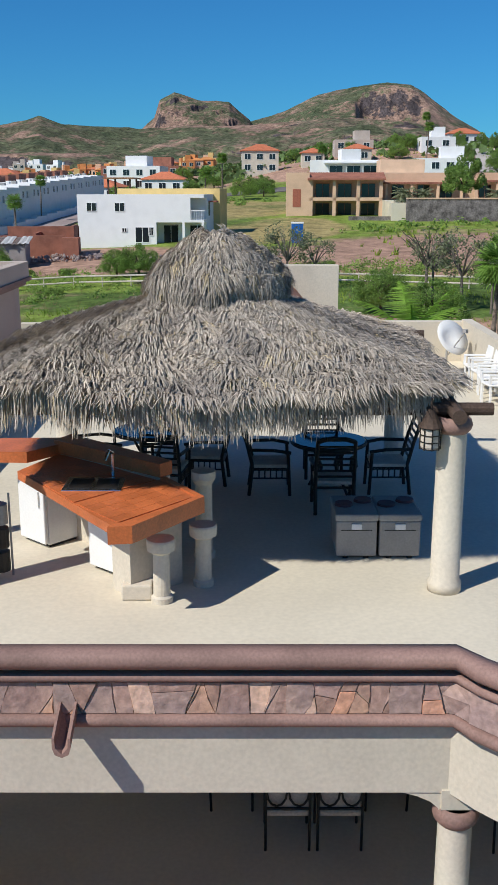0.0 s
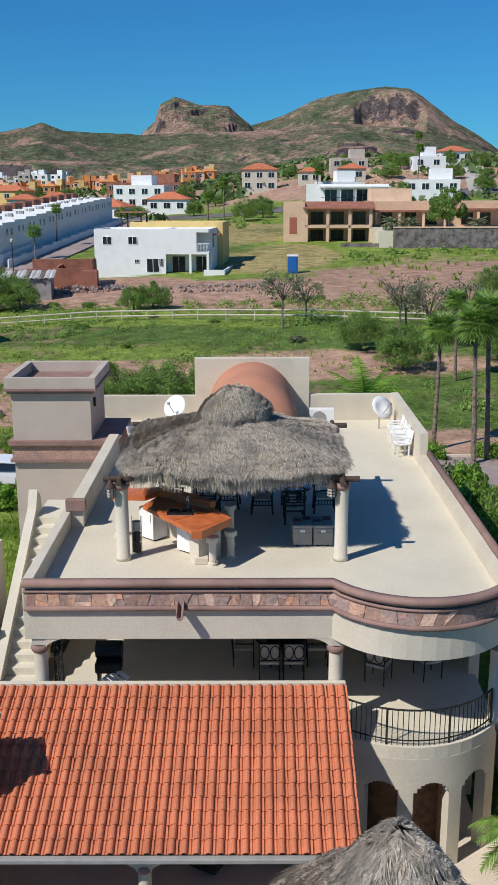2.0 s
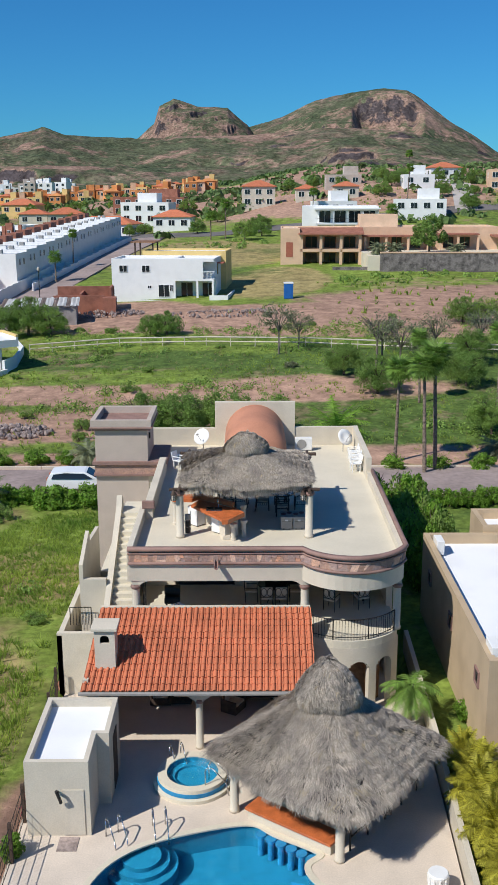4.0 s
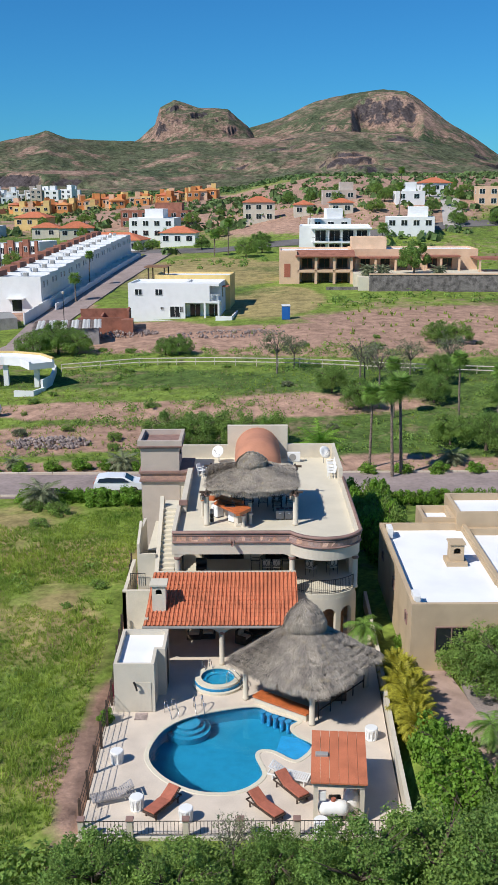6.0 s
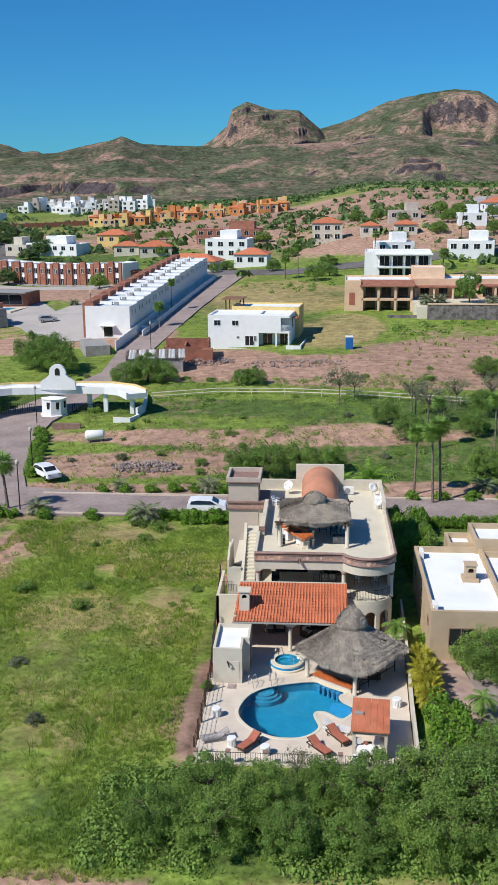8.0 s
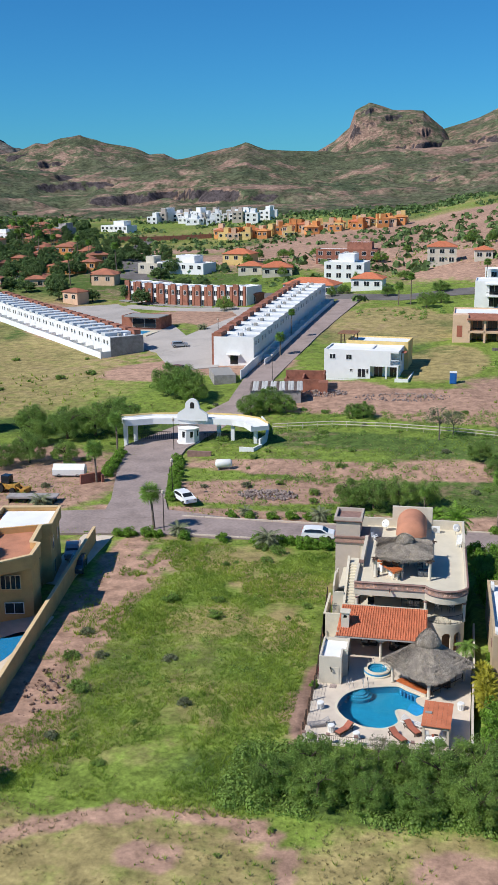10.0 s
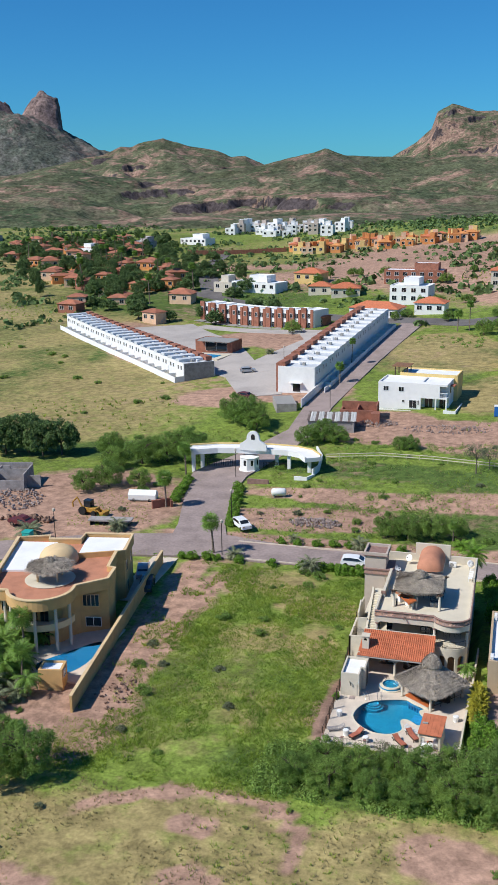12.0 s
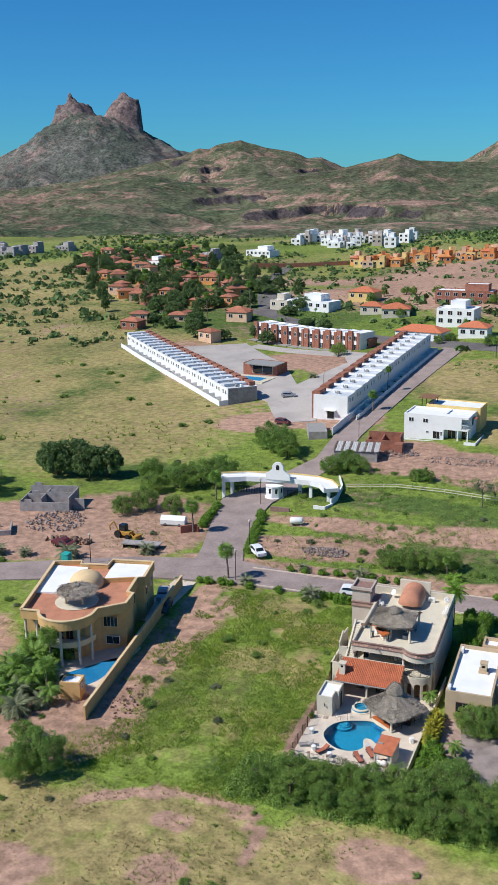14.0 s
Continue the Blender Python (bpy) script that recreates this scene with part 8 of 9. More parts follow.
# vehicles
def car(name, label, x, y, rz, paint, z=None, pickup=False, L=4.1):
    c = thing(name, label, "car", (x, y, (gz(x, y) + 0.17) if z is None else z), rz)
    k = L / 4.1
    prof = [(-2.05, 0.35), (-2.0, 0.72), (-1.95, 0.92), (-1.2, 1.0), (-0.5, 1.42), (0.9, 1.46), (1.75, 1.38), (2.0, 0.95), (2.05, 0.5), (1.95, 0.3)]
    if pickup:
        prof = [(-2.05, 0.4), (-2.0, 0.95), (-1.1, 1.05), (-0.5, 1.55), (0.5, 1.58), (0.75, 1.0), (2.0, 0.98), (2.05, 0.4)]
    bm = bmesh.new()
    va = [bm.verts.new((px_ * k, -0.86 + (0.12 if pz > 1.1 else 0), pz)) for px_, pz in prof]
    vb = [bm.verts.new((px_ * k, 0.86 - (0.12 if pz > 1.1 else 0), pz)) for px_, pz in prof]
    bm.faces.new(va); bm.faces.new(vb[::-1])
    for q in range(len(prof)):
        bm.faces.new((va[q], va[(q + 1) % len(prof)], vb[(q + 1) % len(prof)], vb[q]))
    bmesh.ops.bevel(bm, geom=[e for e in bm.edges], offset=0.05, segments=2, affect="EDGES")
    body = part("body", bm, paint, c)
    for s in (-1, 1):
        bm = bmesh.new()
        pts = [(-0.95, 1.02), (-0.45, 1.34), (0.3, 1.38), (0.3, 1.02)] if pickup else [(-0.95, 1.02), (-0.42, 1.34), (0.85, 1.38), (1.55, 1.3), (1.7, 1.02)]
        v0 = [bm.verts.new((q[0] * k, s * (0.87 if q[1] < 1.1 else 0.775), q[1])) for q in pts]
        v1 = [bm.verts.new((q[0] * k, s * (0.84 if q[1] < 1.1 else 0.74), q[1])) for q in pts]
        bm.faces.new(v0); bm.faces.new(v1[::-1])
        for q in range(len(pts)):
            bm.faces.new((v0[q], v0[(q + 1) % len(pts)], v1[(q + 1) % len(pts)], v1[q]))
        part("side_glass", bm, dark_glass, body)
    bm = bmesh.new(); box(bm, -0.35, -0.66, -0.01, 0.35, 0.66, 0.012, m=pose(-0.87 * k, 0, 1.225, 0, -31, 0))
    part("windscreen", bm, dark_glass, body)
    for px_ in (-1.3, 1.3):
        for s in (-1, 1):
            bm = bmesh.new(); cyl(bm, (0, 0, -0.1), 0.32, 0.2, 0.32, 20, m=pose(px_ * k, s * 0.78, 0.32, 90, 0, 0))
            w_ = part("wheel", bm, tyre_rubber, c)
            bm = bmesh.new(); cyl(bm, (0, 0, -0.105), 0.19, 0.21, 0.19, 16, m=pose(px_ * k, s * 0.78, 0.32, 90, 0, 0))
            part("rim", bm, steel, w_)
    for s in (-0.6, 0.6):
        part("headlight", boxm(-2.04 * k, s - 0.16, 0.72, -1.9 * k, s + 0.16, 0.86, 0.02), steel, body)
        part("tail_light", boxm(1.9 * k, s - 0.14, 0.85, 2.04 * k, s + 0.14, 1.05, 0.02), cushion, body)
    return c


car("parked_hatchback", "white hatchback parked on the street by the hedge", -11.4, 34.4, 182, car_white)
car("parked_sedan", "white car parked on the dirt verge", -31.2, 45.6, 130, car_white)
car("silver_pickup", "silver pickup parked beside the ochre villa", -39.4, 24.5, 108, car_silver, 0.02, True, 4.6)
car("dark_suv", "dark car parked beside the garden wall", -37.2, 20.2, 102, car_dark, 0.02)
car("maroon_truck", "old maroon truck on the building site", -65.5, 38.5, 170, maroon, None, True, 4.6)
car("far_red_car", "small red car parked by the estate", -53, 125.5, 160, maroon)
car("estate_car", "blue-grey car parked by the estate wall", -60, 152, 200, car_silver)
solo("driveway", boxm(-40.6, 16, -0.2, -36.8, 31.5, 0.015), deck_stone, "pale paved drive beside the ochre villa", "driveway", kind="structure")
bh = thing("backhoe", "old yellow backhoe loader on the site", "digger", (-57.5, 46.5, gz(-57.5, 46.5)), 170)
part("chassis", boxm(-1.6, -0.7, 0.5, 1.4, 0.7, 1.3, 0.08), backhoe_paint, bh)
part("cab", boxm(-0.5, -0.6, 1.3, 0.8, 0.6, 2.5, 0.08), dark_glass, bh)
part("bucket", boxm(-3.2, -0.95, 0.1, -2.4, 0.95, 0.8, 0.05), backhoe_paint, bh)
bm = bmesh.new(); rod(bm, (-1.5, 0.5, 1.1), (-2.6, 0.5, 0.5), 0.1); rod(bm, (-1.5, -0.5, 1.1), (-2.6, -0.5, 0.5), 0.1)
part("loader_arm", bm, backhoe_paint, bh)
bm = bmesh.new(); tube(bm, [(1.4, 0, 0.9), (2.4, 0, 2.6), (3.4, 0, 1.6), (3.3, 0, 0.8)], 0.13)
part("dig_arm", bm, backhoe_paint, bh)
for x, r in ((-1.2, 0.45), (0.9, 0.7)):
    for s in (-1, 1):
        bm = bmesh.new(); cyl(bm, (0, 0, -0.18), r, 0.36, r, 20, m=pose(x, s * 0.85, r, 90, 0, 0))
        part("wheel", bm, tyre_rubber, bh)
tent = thing("site_trailer", "white covered trailer on the building site", "trailer", (-51.5, 55.0, gz(-51.5, 55)), 8)
bm = bmesh.new(); side_wall(bm, -2.4, 2.4, [(-1, 0.5), (-1, 1.3), (0, 2.0), (1, 1.3), (1, 0.5)])
part("cover", bm, white_plastic, tent)
part("bed", boxm(-2.4, -1, 0.35, 2.4, 1, 0.5), block_grey, tent)
for x in (-1.4, 1.4):
    for s in (-1, 1):
        bm = bmesh.new(); cyl(bm, (0, 0, -0.1), 0.35, 0.2, 0.35, 16, m=pose(x, s * 0.9, 0.35, 90, 0, 0))
        part("wheel", bm, tyre_rubber, tent)
bb = thing("flat_trailer", "long flat steel trailer at the roadside", "trailer", (-52.2, 42.8, gz(-52, 43)), 8)
part("bed", boxm(-3.5, -1, 0.7, 3.5, 1, 0.9), block_grey, bb)
for x in (-3.2, -1, 1, 3.0):
    part("leg", boxm(x, -0.9, 0, x + 0.15, 0.9, 0.7), iron, bb)
for nm, lab, x, y, m_, z in (("portable_toilet", "blue portable toilet cabin on bare earth", 5.5, 112.5, blue_plastic, None), ("teal_cabin", "teal portable toilet cabin behind the ochre villa", -60.5, 31.0, teal_plastic, None)):
    pt_ = thing(nm, lab, "toilet", (x, y, gz(x, y)))
    part("cabin", boxm(-0.65, -0.65, 0.05, 0.65, 0.65, 2.15, 0.04), m_, pt_)
    part("roof", boxm(-0.7, -0.7, 2.15, 0.7, 0.7, 2.35, 0.06), white_plastic if "blue" in lab else m_, pt_)
    part("door", boxm(-0.45, -0.68, 0.15, 0.45, -0.655, 2.0, 0.01), m_, pt_)
gt = thing("white_tank", "white horizontal gas tank in the grass", "tank", (-29.2, 61.5, gz(-29.2, 61.5)), 15)
bm = bmesh.new(); lathe(bm, [(0.05, -1.3), (0.5, -1.2), (0.65, -1.0), (0.65, 1.0), (0.5, 1.2), (0.05, 1.3)], seg=24)
bmesh.ops.transform(bm, matrix=pose(0, 0, 0.95, 0, 90, 0), verts=bm.verts)
part("shell", bm, white_plastic, gt, smooth=True)
for x in (-0.8, 0.8):
    part("foot", boxm(x - 0.1, -0.4, 0, x + 0.1, 0.4, 0.4), block_grey, gt)


def street_lamp(x, y):
    s = thing("street_lamp", "slim dark street lamp post", "lamp", (x, y, gz(x, y)), group="street lamps")
    bm = bmesh.new(); rod(bm, (0, 0, 0), (0, 0, 5.0), 0.07, 0.05)
    part("post", bm, iron, s)
    bm = bmesh.new(); lathe(bm, [(0.1, 5.0), (0.2, 5.1), (0.22, 5.4), (0.05, 5.55)], seg=10)
    part("head", bm, cloth, s)
    return s


for x, y in ((-33.6, 48), (-30.9, 34), (-39.5, 70.5), (-31, 117), (-52, 160), (-57, 33)):
    street_lamp(x, y)

# ---- plants ----
def leaf_mesh(name, m, seed, clumps, leaves, size, spread_, shape, stems=None, stem_m=None, flat=0.7):
    """Leaves gathered in clumps; shape gives a clump's centre from random numbers."""
    r = random.Random(seed)
    co, fa, mi = [], [], []
    for c in range(clumps):
        cx, cy, cz, cr = shape(r)
        for k in range(leaves):
            v = Vector((r.gauss(0, 1), r.gauss(0, 1), r.gauss(0, flat))).normalized() * cr * r.uniform(0.45, 1.0) ** 0.6
            p = Vector((cx, cy, cz)) + v
            if p.z < 0.02:
                p.z = r.uniform(0.02, 0.2)
            d = (v.normalized() + Vector((r.gauss(0, spread_), r.gauss(0, spread_), r.gauss(0.15, spread_)))).normalized()
            s = d.orthogonal().normalized()
            s = Matrix.Rotation(r.uniform(0, 6.28), 3, d) @ s
            t = d.cross(s)
            L = size * r.uniform(0.6, 1.4)
            b = len(co)
            co += [p - s * L * 0.32, p + t * L * 0.5 + d * L * 0.2, p + s * L * 0.32, p - t * L * 0.5]
            fa.append((b, b + 1, b + 2, b + 3))
            mi.append(0)
    me = bpy.data.meshes.new(name)
    me.from_pydata([tuple(v) for v in co], [], fa)
    me.materials.append(m)
    return me


def bush_shape(w, h):
    def f(r):
        a, q = r.uniform(0, 6.28), math.sqrt(r.random()) * 0.75
        z = h * r.uniform(0.15, 0.85) * (1 - 0.55 * q * q)
        return w * q * math.cos(a), w * q * math.sin(a), z, 0.30 * (w + h) / 2 * r.uniform(0.7, 1.2)
    return f


def tree_shape(w, h0, h1):
    def f(r):
        a, q = r.uniform(0, 6.28), math.sqrt(r.random())
        z = h0 + (h1 - h0) * (r.uniform(0.05, 1.0) * (1 - 0.6 * q * q) + 0.12 * q)
        return w * q * 0.85 * math.cos(a), w * q * 0.85 * math.sin(a), z, 0.21 * w * r.uniform(0.6, 1.2)
    return f


def trunk_mesh(name, h, r0, limbs, w, seed, m=None):
    r = random.Random(seed)
    bm = bmesh.new()
    top = Vector((r.uniform(-0.2, 0.2), r.uniform(-0.2, 0.2), h * 0.45))
    rod(bm, (0, 0, -0.3), top, r0, r0 * 0.7, 8)
    for k in range(limbs):
        a = 6.28 * k / limbs + r.uniform(-0.4, 0.4)
        e = Vector((w * 0.6 * math.cos(a), w * 0.6 * math.sin(a), h * r.uniform(0.7, 0.95)))
        mid = top.lerp(e, 0.5) + Vector((0, 0, 0.12 * h * r.random()))
        rod(bm, top, mid, r0 * 0.5, r0 * 0.36, 6)
        rod(bm, mid, e, r0 * 0.36, r0 * 0.12, 5)
        for q in range(2):
            f = e + Vector((r.uniform(-1, 1), r.uniform(-1, 1), r.uniform(0, 0.7))) * w * 0.3
            rod(bm, mid, f, r0 * 0.2, r0 * 0.06, 4)
    return link_mesh(name, bm, m or bark)


def set_plant(name, label, category, x, y, sc, rz, group, parts_, z=None):
    """parts_: (name, mesh) pairs under one root."""
    t = thing(name, label, category, (x, y, gz(x, y) if z is None else z), rz, group=group)
    t.scale = sc if isinstance(sc, tuple) else (sc, sc, sc)
    for nm, me in parts_:
        o = new(nm, me)
        o.parent = t
    return t


pr_ = random.Random(99)
bush_me = [leaf_mesh("bush", m, 10 + k, 20, 200, 0.086, 0.5, bush_shape(1.0, 1.1)) for k, m in enumerate((leaf_bush, leaf_bush, leaf_dark, leaf_pale))]
hedge_me = [leaf_mesh("hedge_bush", leaf_hedge, 30 + k, 20, 120, 0.105, 0.45, bush_shape(0.85, 1.0)) for k in range(3)]
stem_me = trunk_mesh("bush_stem", 0.9, 0.05, 5, 0.8, 4)
mesq_me = [leaf_mesh("mesquite_crown", m, 50 + k, 80, 210, 0.112, 0.6, tree_shape(2.6, 0.6, 3.9)) for k, m in enumerate((leaf_dark, leaf_bush, leaf_dark))]
mesq_tr = [trunk_mesh("mesquite_trunk", 3.6, 0.16, 6, 2.6, 60 + k) for k in range(2)]
round_me = [leaf_mesh("tree_crown", leaf_dark, 70 + k, 70, 110, 0.22, 0.45, tree_shape(2.8, 0.8, 5.2)) for k in range(2)]
shade_me = [leaf_mesh("shade_crown", leaf_village, 75 + k, 80, 90, 0.27, 0.5, tree_shape(2.8, 0.8, 5.2)) for k in range(2)]
thin_me = leaf_mesh("thin_crown", leaf_pale, 80, 30, 40, 0.14, 0.7, tree_shape(2.0, 1.6, 4.4))
thin_tr = trunk_mesh("thin_trunk", 4.2, 0.10, 9, 2.2, 81, twig)


def palm_meshes(tag, h, r0, fronds, L, droop, m, seed, fan=False, lift=0.9):
    r = random.Random(seed)
    bm = bmesh.new()
    lean = Vector((r.uniform(-0.05, 0.05), r.uniform(-0.05, 0.05), 1))
    n = max(4, int(h * 2.2))
    for k in range(n):
        a, b = lean * (h * k / n), lean * (h * (k + 1) / n)
        rod(bm, (a.x, a.y, a.z - 0.1), (b.x, b.y, b.z), r0 * (1.25 - 0.45 * k / n), r0 * (1.05 - 0.45 * k / n), 9)
    tr = link_mesh(tag + "_trunk", bm, palm_bark)
    co, fa = [], []
    top = lean * h
    for k in range(fronds):
        az = 2.399 * k + r.uniform(-0.2, 0.2)
        el = lift * (1 - 1.55 * k / fronds) + r.uniform(-0.12, 0.12)
        d = Vector((math.cos(az) * math.cos(el), math.sin(az) * math.cos(el), math.sin(el)))
        side = Vector((-math.sin(az), math.cos(az), 0))
        pts = []
        p = top.copy()
        steps = 10
        for s in range(steps + 1):
            pts.append(p.copy())
            d = (d + Vector((0, 0, -droop / steps))).normalized()
            p = p + d * L / steps
        if fan:
            hub = pts[4]
            dd = (pts[5] - pts[3]).normalized()
            b = len(co)
            co += [tuple(pts[0] - side * 0.02), tuple(pts[0] + side * 0.02), tuple(hub + side * 0.02), tuple(hub - side * 0.02)]
            fa.append((b, b + 1, b + 2, b + 3))
            upv = side.cross(dd)
            for q in range(15):
                a = (q - 7) / 7 * 1.9
                e = dd * math.cos(a) + side * math.sin(a)
                w = (side * math.cos(a) - dd * math.sin(a)) * 0.045
                b = len(co)
                tip = hub + e * L * 0.62 + Vector((0, 0, -0.12 * L * r.random()))
                co += [tuple(hub), tuple(hub + e * L * 0.35 + w + upv * 0.02), tuple(tip), tuple(hub + e * L * 0.35 - w)]
                fa.append((b, b + 1, b + 2, b + 3))
            continue
        for s in range(steps):
            a, c = pts[s], pts[s + 1]
            b = len(co)
            co += [tuple(a - side * 0.02), tuple(a + side * 0.02), tuple(c + side * 0.015), tuple(c - side * 0.015)]
            fa.append((b, b + 1, b + 2, b + 3))
            if s < 1:
                continue
            dv = (c - a).normalized()
            ll = L * 0.30 * math.sin(math.pi * min(0.95, (s + 0.6) / steps)) + 0.06
            for q in range(3):
                o = a.lerp(c, q / 3)
                for sg in (-1, 1):
                    e = (side * sg + dv * 0.55 + Vector((0, 0, -0.35 + r.uniform(-0.15, 0.1)))).normalized()
                    w = dv * L * 0.018
                    b = len(co)
                    co += [tuple(o - w), tuple(o + w), tuple(o + e * ll)]
                    fa.append((b, b + 1, b + 2))
    me = bpy.data.meshes.new(tag + "_crown")
    me.from_pydata(co, [], fa)
    me.materials.append(m)
    return tr, me


tall_palm = palm_meshes("tall_palm", 7.4, 0.125, 46, 1.3, 1.2, leaf_palm, 1, fan=True, lift=1.3)
mid_palm = palm_meshes("mid_palm", 5.0, 0.15, 42, 1.7, 1.2, leaf_palm, 2, fan=True, lift=1.3)
date_palm = palm_meshes("date_palm", 1.0, 0.22, 34, 2.0, 1.0, leaf_pale, 3)
coco_palm = palm_meshes("feather_palm", 2.1, 0.11, 20, 1.75, 1.5, leaf_palm, 4)
big_fan = palm_meshes("bushy_palm", 0.9, 0.25, 36, 3.0, 0.9, leaf_hedge, 5)
areca = palm_meshes("areca_palm", 0.9, 0.10, 60, 1.15, 1.2, leaf_yellow, 6, lift=1.5)


def palms(name, label, group, meshes, spots):
    for x, y, s in spots:
        set_plant(name, label, "palm", x, y, s, pr_.uniform(0, 360), group, (("trunk", meshes[0]), ("crown", meshes[1])))


palms("fan_palm", "tall fan palm with a rough brown trunk", "street palms", tall_palm, ((10.3, 41.0, 0.95), (12.0, 38.4, 1.05), (12.9, 39.2, 1.12), (21.5, 56, 0.9), (24.5, 52, 0.85), (14.8, 57, 0.8), (-5.5, 205, 1.1), (16, 225, 1.1), (44, 250, 1.2), (50, 285, 1.2), (-33.5, 160, 0.9)))
palms("fan_palm", "fan palm of middle height beside the street", "street palms", mid_palm, ((-32.3, 34.4, 1.0), (-46.4, 52.6, 1.05), (-49.5, 71.5, 1.0), (-40.8, -7.5, 0.85), (-43.5, -1.5, 1.0), (-45.5, -6.0, 0.7), (-9, 205, 1.1), (-33, 140, 0.9), (1.2, 46.5, 0.55), (33, 205, 1.2)))
palms("date_palm", "low bushy grey-green palm in the verge", "verge palms", date_palm, ((-28.8, 33.4, 0.8), (-17.2, 31.4, 1.05), (-12.0, 41.5, 0.9), (-22, 42, 0.6), (-62, 34, 1.3), (-75, 32, 1.0), (-70, 33, 0.8), (-50, 40.5, 1.0), (-44, -9, 1.2), (-47, -3, 1.3), (-42, -12.5, 1.2), (-46, -13, 1.0), (-40, -10, 0.9), (-48.5, -8.5, 1.0), (18, 42.5, 0.8), (27, 56, 1.0), (-60, 176, 0.9), (10.9, -6.0, 0.5)))
palms("feather_palm", "young green feather palm beside the villa", "garden palms", coco_palm, ((5.6, 5.5, 0.78), (10.2, -4.6, 0.75), (-39.0, -9.6, 1.1), (-44.5, 1.2, 1.2)))
palms("bushy_palm", "broad bright green palm clump behind the villa", "garden palms", big_fan, ((2.6, 44.5, 0.6), (-43, -4, 0.6)))
garden_palm = palm_meshes("garden_palm", 1.6, 0.14, 30, 2.0, 1.3, leaf_palm, 9, lift=1.2)
palms("garden_palm", "dense green feather palm in the ochre villa's garden", "ochre garden palms", garden_palm, [(-43.2 - 1.9 * (k % 4) + 0.9 * ((k * 7) % 3 - 1), -10.5 + 2.9 * (k // 4) + 0.8 * ((k * 5) % 3 - 1), 0.75 + 0.13 * (k % 5)) for k in range(20)])
court_palm = palm_meshes("court_palm", 5.6, 0.17, 34, 2.3, 1.2, leaf_hedge, 8, lift=1.2)
palms("feather_palm", "tall bright green feather palm behind the villa", "garden palms", court_palm, ((4.9, 28.6, 1.0),))
palms("areca_palm", "yellow-green areca palm clump along the garden wall", "areca clumps", areca, ((6.9, 2.2, 0.9), (7.1, 1.2, 1.0), (6.9, 0.2, 1.05), (7.2, -0.7, 1.1), (6.9, -1.6, 1.05), (7.2, -2.5, 1.0), (7.0, -3.4, 0.9)))

for x, y, s, q in ((22.5, 145, 1.1, date_palm), (25.5, 146, 1.0, date_palm), (36, 144.5, 1.0, date_palm)):
    set_plant("terrace_palm", "green palm on the stone-walled terrace", "palm", x, y, s, x * 40, "terrace palms", (("trunk", q[0]), ("crown", q[1])), z=8.85)
set_plant("terrace_tree", "dark green tree on the stone-walled terrace", "tree", 31.5, 146, 1.25, 30, "terrace trees", (("trunk", mesq_tr[0]), ("crown", round_me[1])), z=8.85)
# clipped bushes and hedges
for x, y, s in [(-36 + 1.7 * k + pr_.uniform(-0.5, 0.5), 32.0 + pr_.uniform(-0.3, 0.3), pr_.uniform(1.0, 1.45)) for k in range(17) if k not in (4, 6, 7, 9, 11)] + [(-24 + 2.6 * k + pr_.uniform(-0.7, 0.7), 40.9 + pr_.uniform(-0.3, 0.5), pr_.uniform(1.0, 1.3)) for k in range(8)] + [(-33.2 - 0.38 * k, 46.5 + 1.7 * k, pr_.uniform(1.2, 1.6)) for k in range(12)] + [(-46.0 - 0.2 * k, 56 + 1.6 * k, pr_.uniform(1.3, 1.6)) for k in range(8)] + [(9.9 + 3.2 * k, 39.6, 1.25) for k in range(4)] + [(-18.2, 32.2, 1.3), (-14.9, 32.2, 1.35), (-12.6, 31.4, 1.6), (-11.4, 31.5, 1.3), (-10.3, 31.5, 1.55)]:
    set_plant("clipped_bush", "rounded bright green clipped bush at the roadside", "bush", x, y, (s, s, s * 0.95), pr_.uniform(0, 360), "roadside bushes", (("foliage", pr_.choice(hedge_me)), ("stem", stem_me)))
for k in range(20):
    x, y = 8.0 + pr_.uniform(-0.9, 1.6), 17.0 + 14 * k / 20 + pr_.uniform(-0.3, 0.3)
    if y < 19.5:
        x = 8.9 - pr_.uniform(0, 1.2)
        y = 18.4
    set_plant("tall_shrub", "tall dense green shrub between the two houses", "shrub", x, y, (1.5, 1.5, pr_.uniform(2.4, 3.2)), pr_.uniform(0, 360), "garden shrubs", (("foliage", pr_.choice(hedge_me[:2] + bush_me[:2])), ("stem", stem_me)))
for k in range(14):
    set_plant("hedge_shrub", "green hedge shrub along the street front", "shrub", 9.5 + 0.95 * k, 31.2 + pr_.uniform(-0.3, 0.3), (1.0, 1.0, 1.3), pr_.uniform(0, 360), "street hedge", (("foliage", pr_.choice(hedge_me)), ("stem", stem_me)))
for x, y, s in ((7.5, -4.8, 1.7), (8.4, -6.4, 1.8), (7.4, -7.6, 1.7), (9.1, -8.2, 1.8), (7.7, -9.4, 1.8), (7.0, -11.0, 1.6), (7.8, 6.0, 0.7), (-7.4, -1.6, 0.6)):
    set_plant("garden_shrub", "leafy green shrub beside the garden wall", "shrub", x, y, (s, s, s * 1.2), pr_.uniform(0, 360), "garden shrubs", (("foliage", pr_.choice(hedge_me)), ("stem", stem_me)))

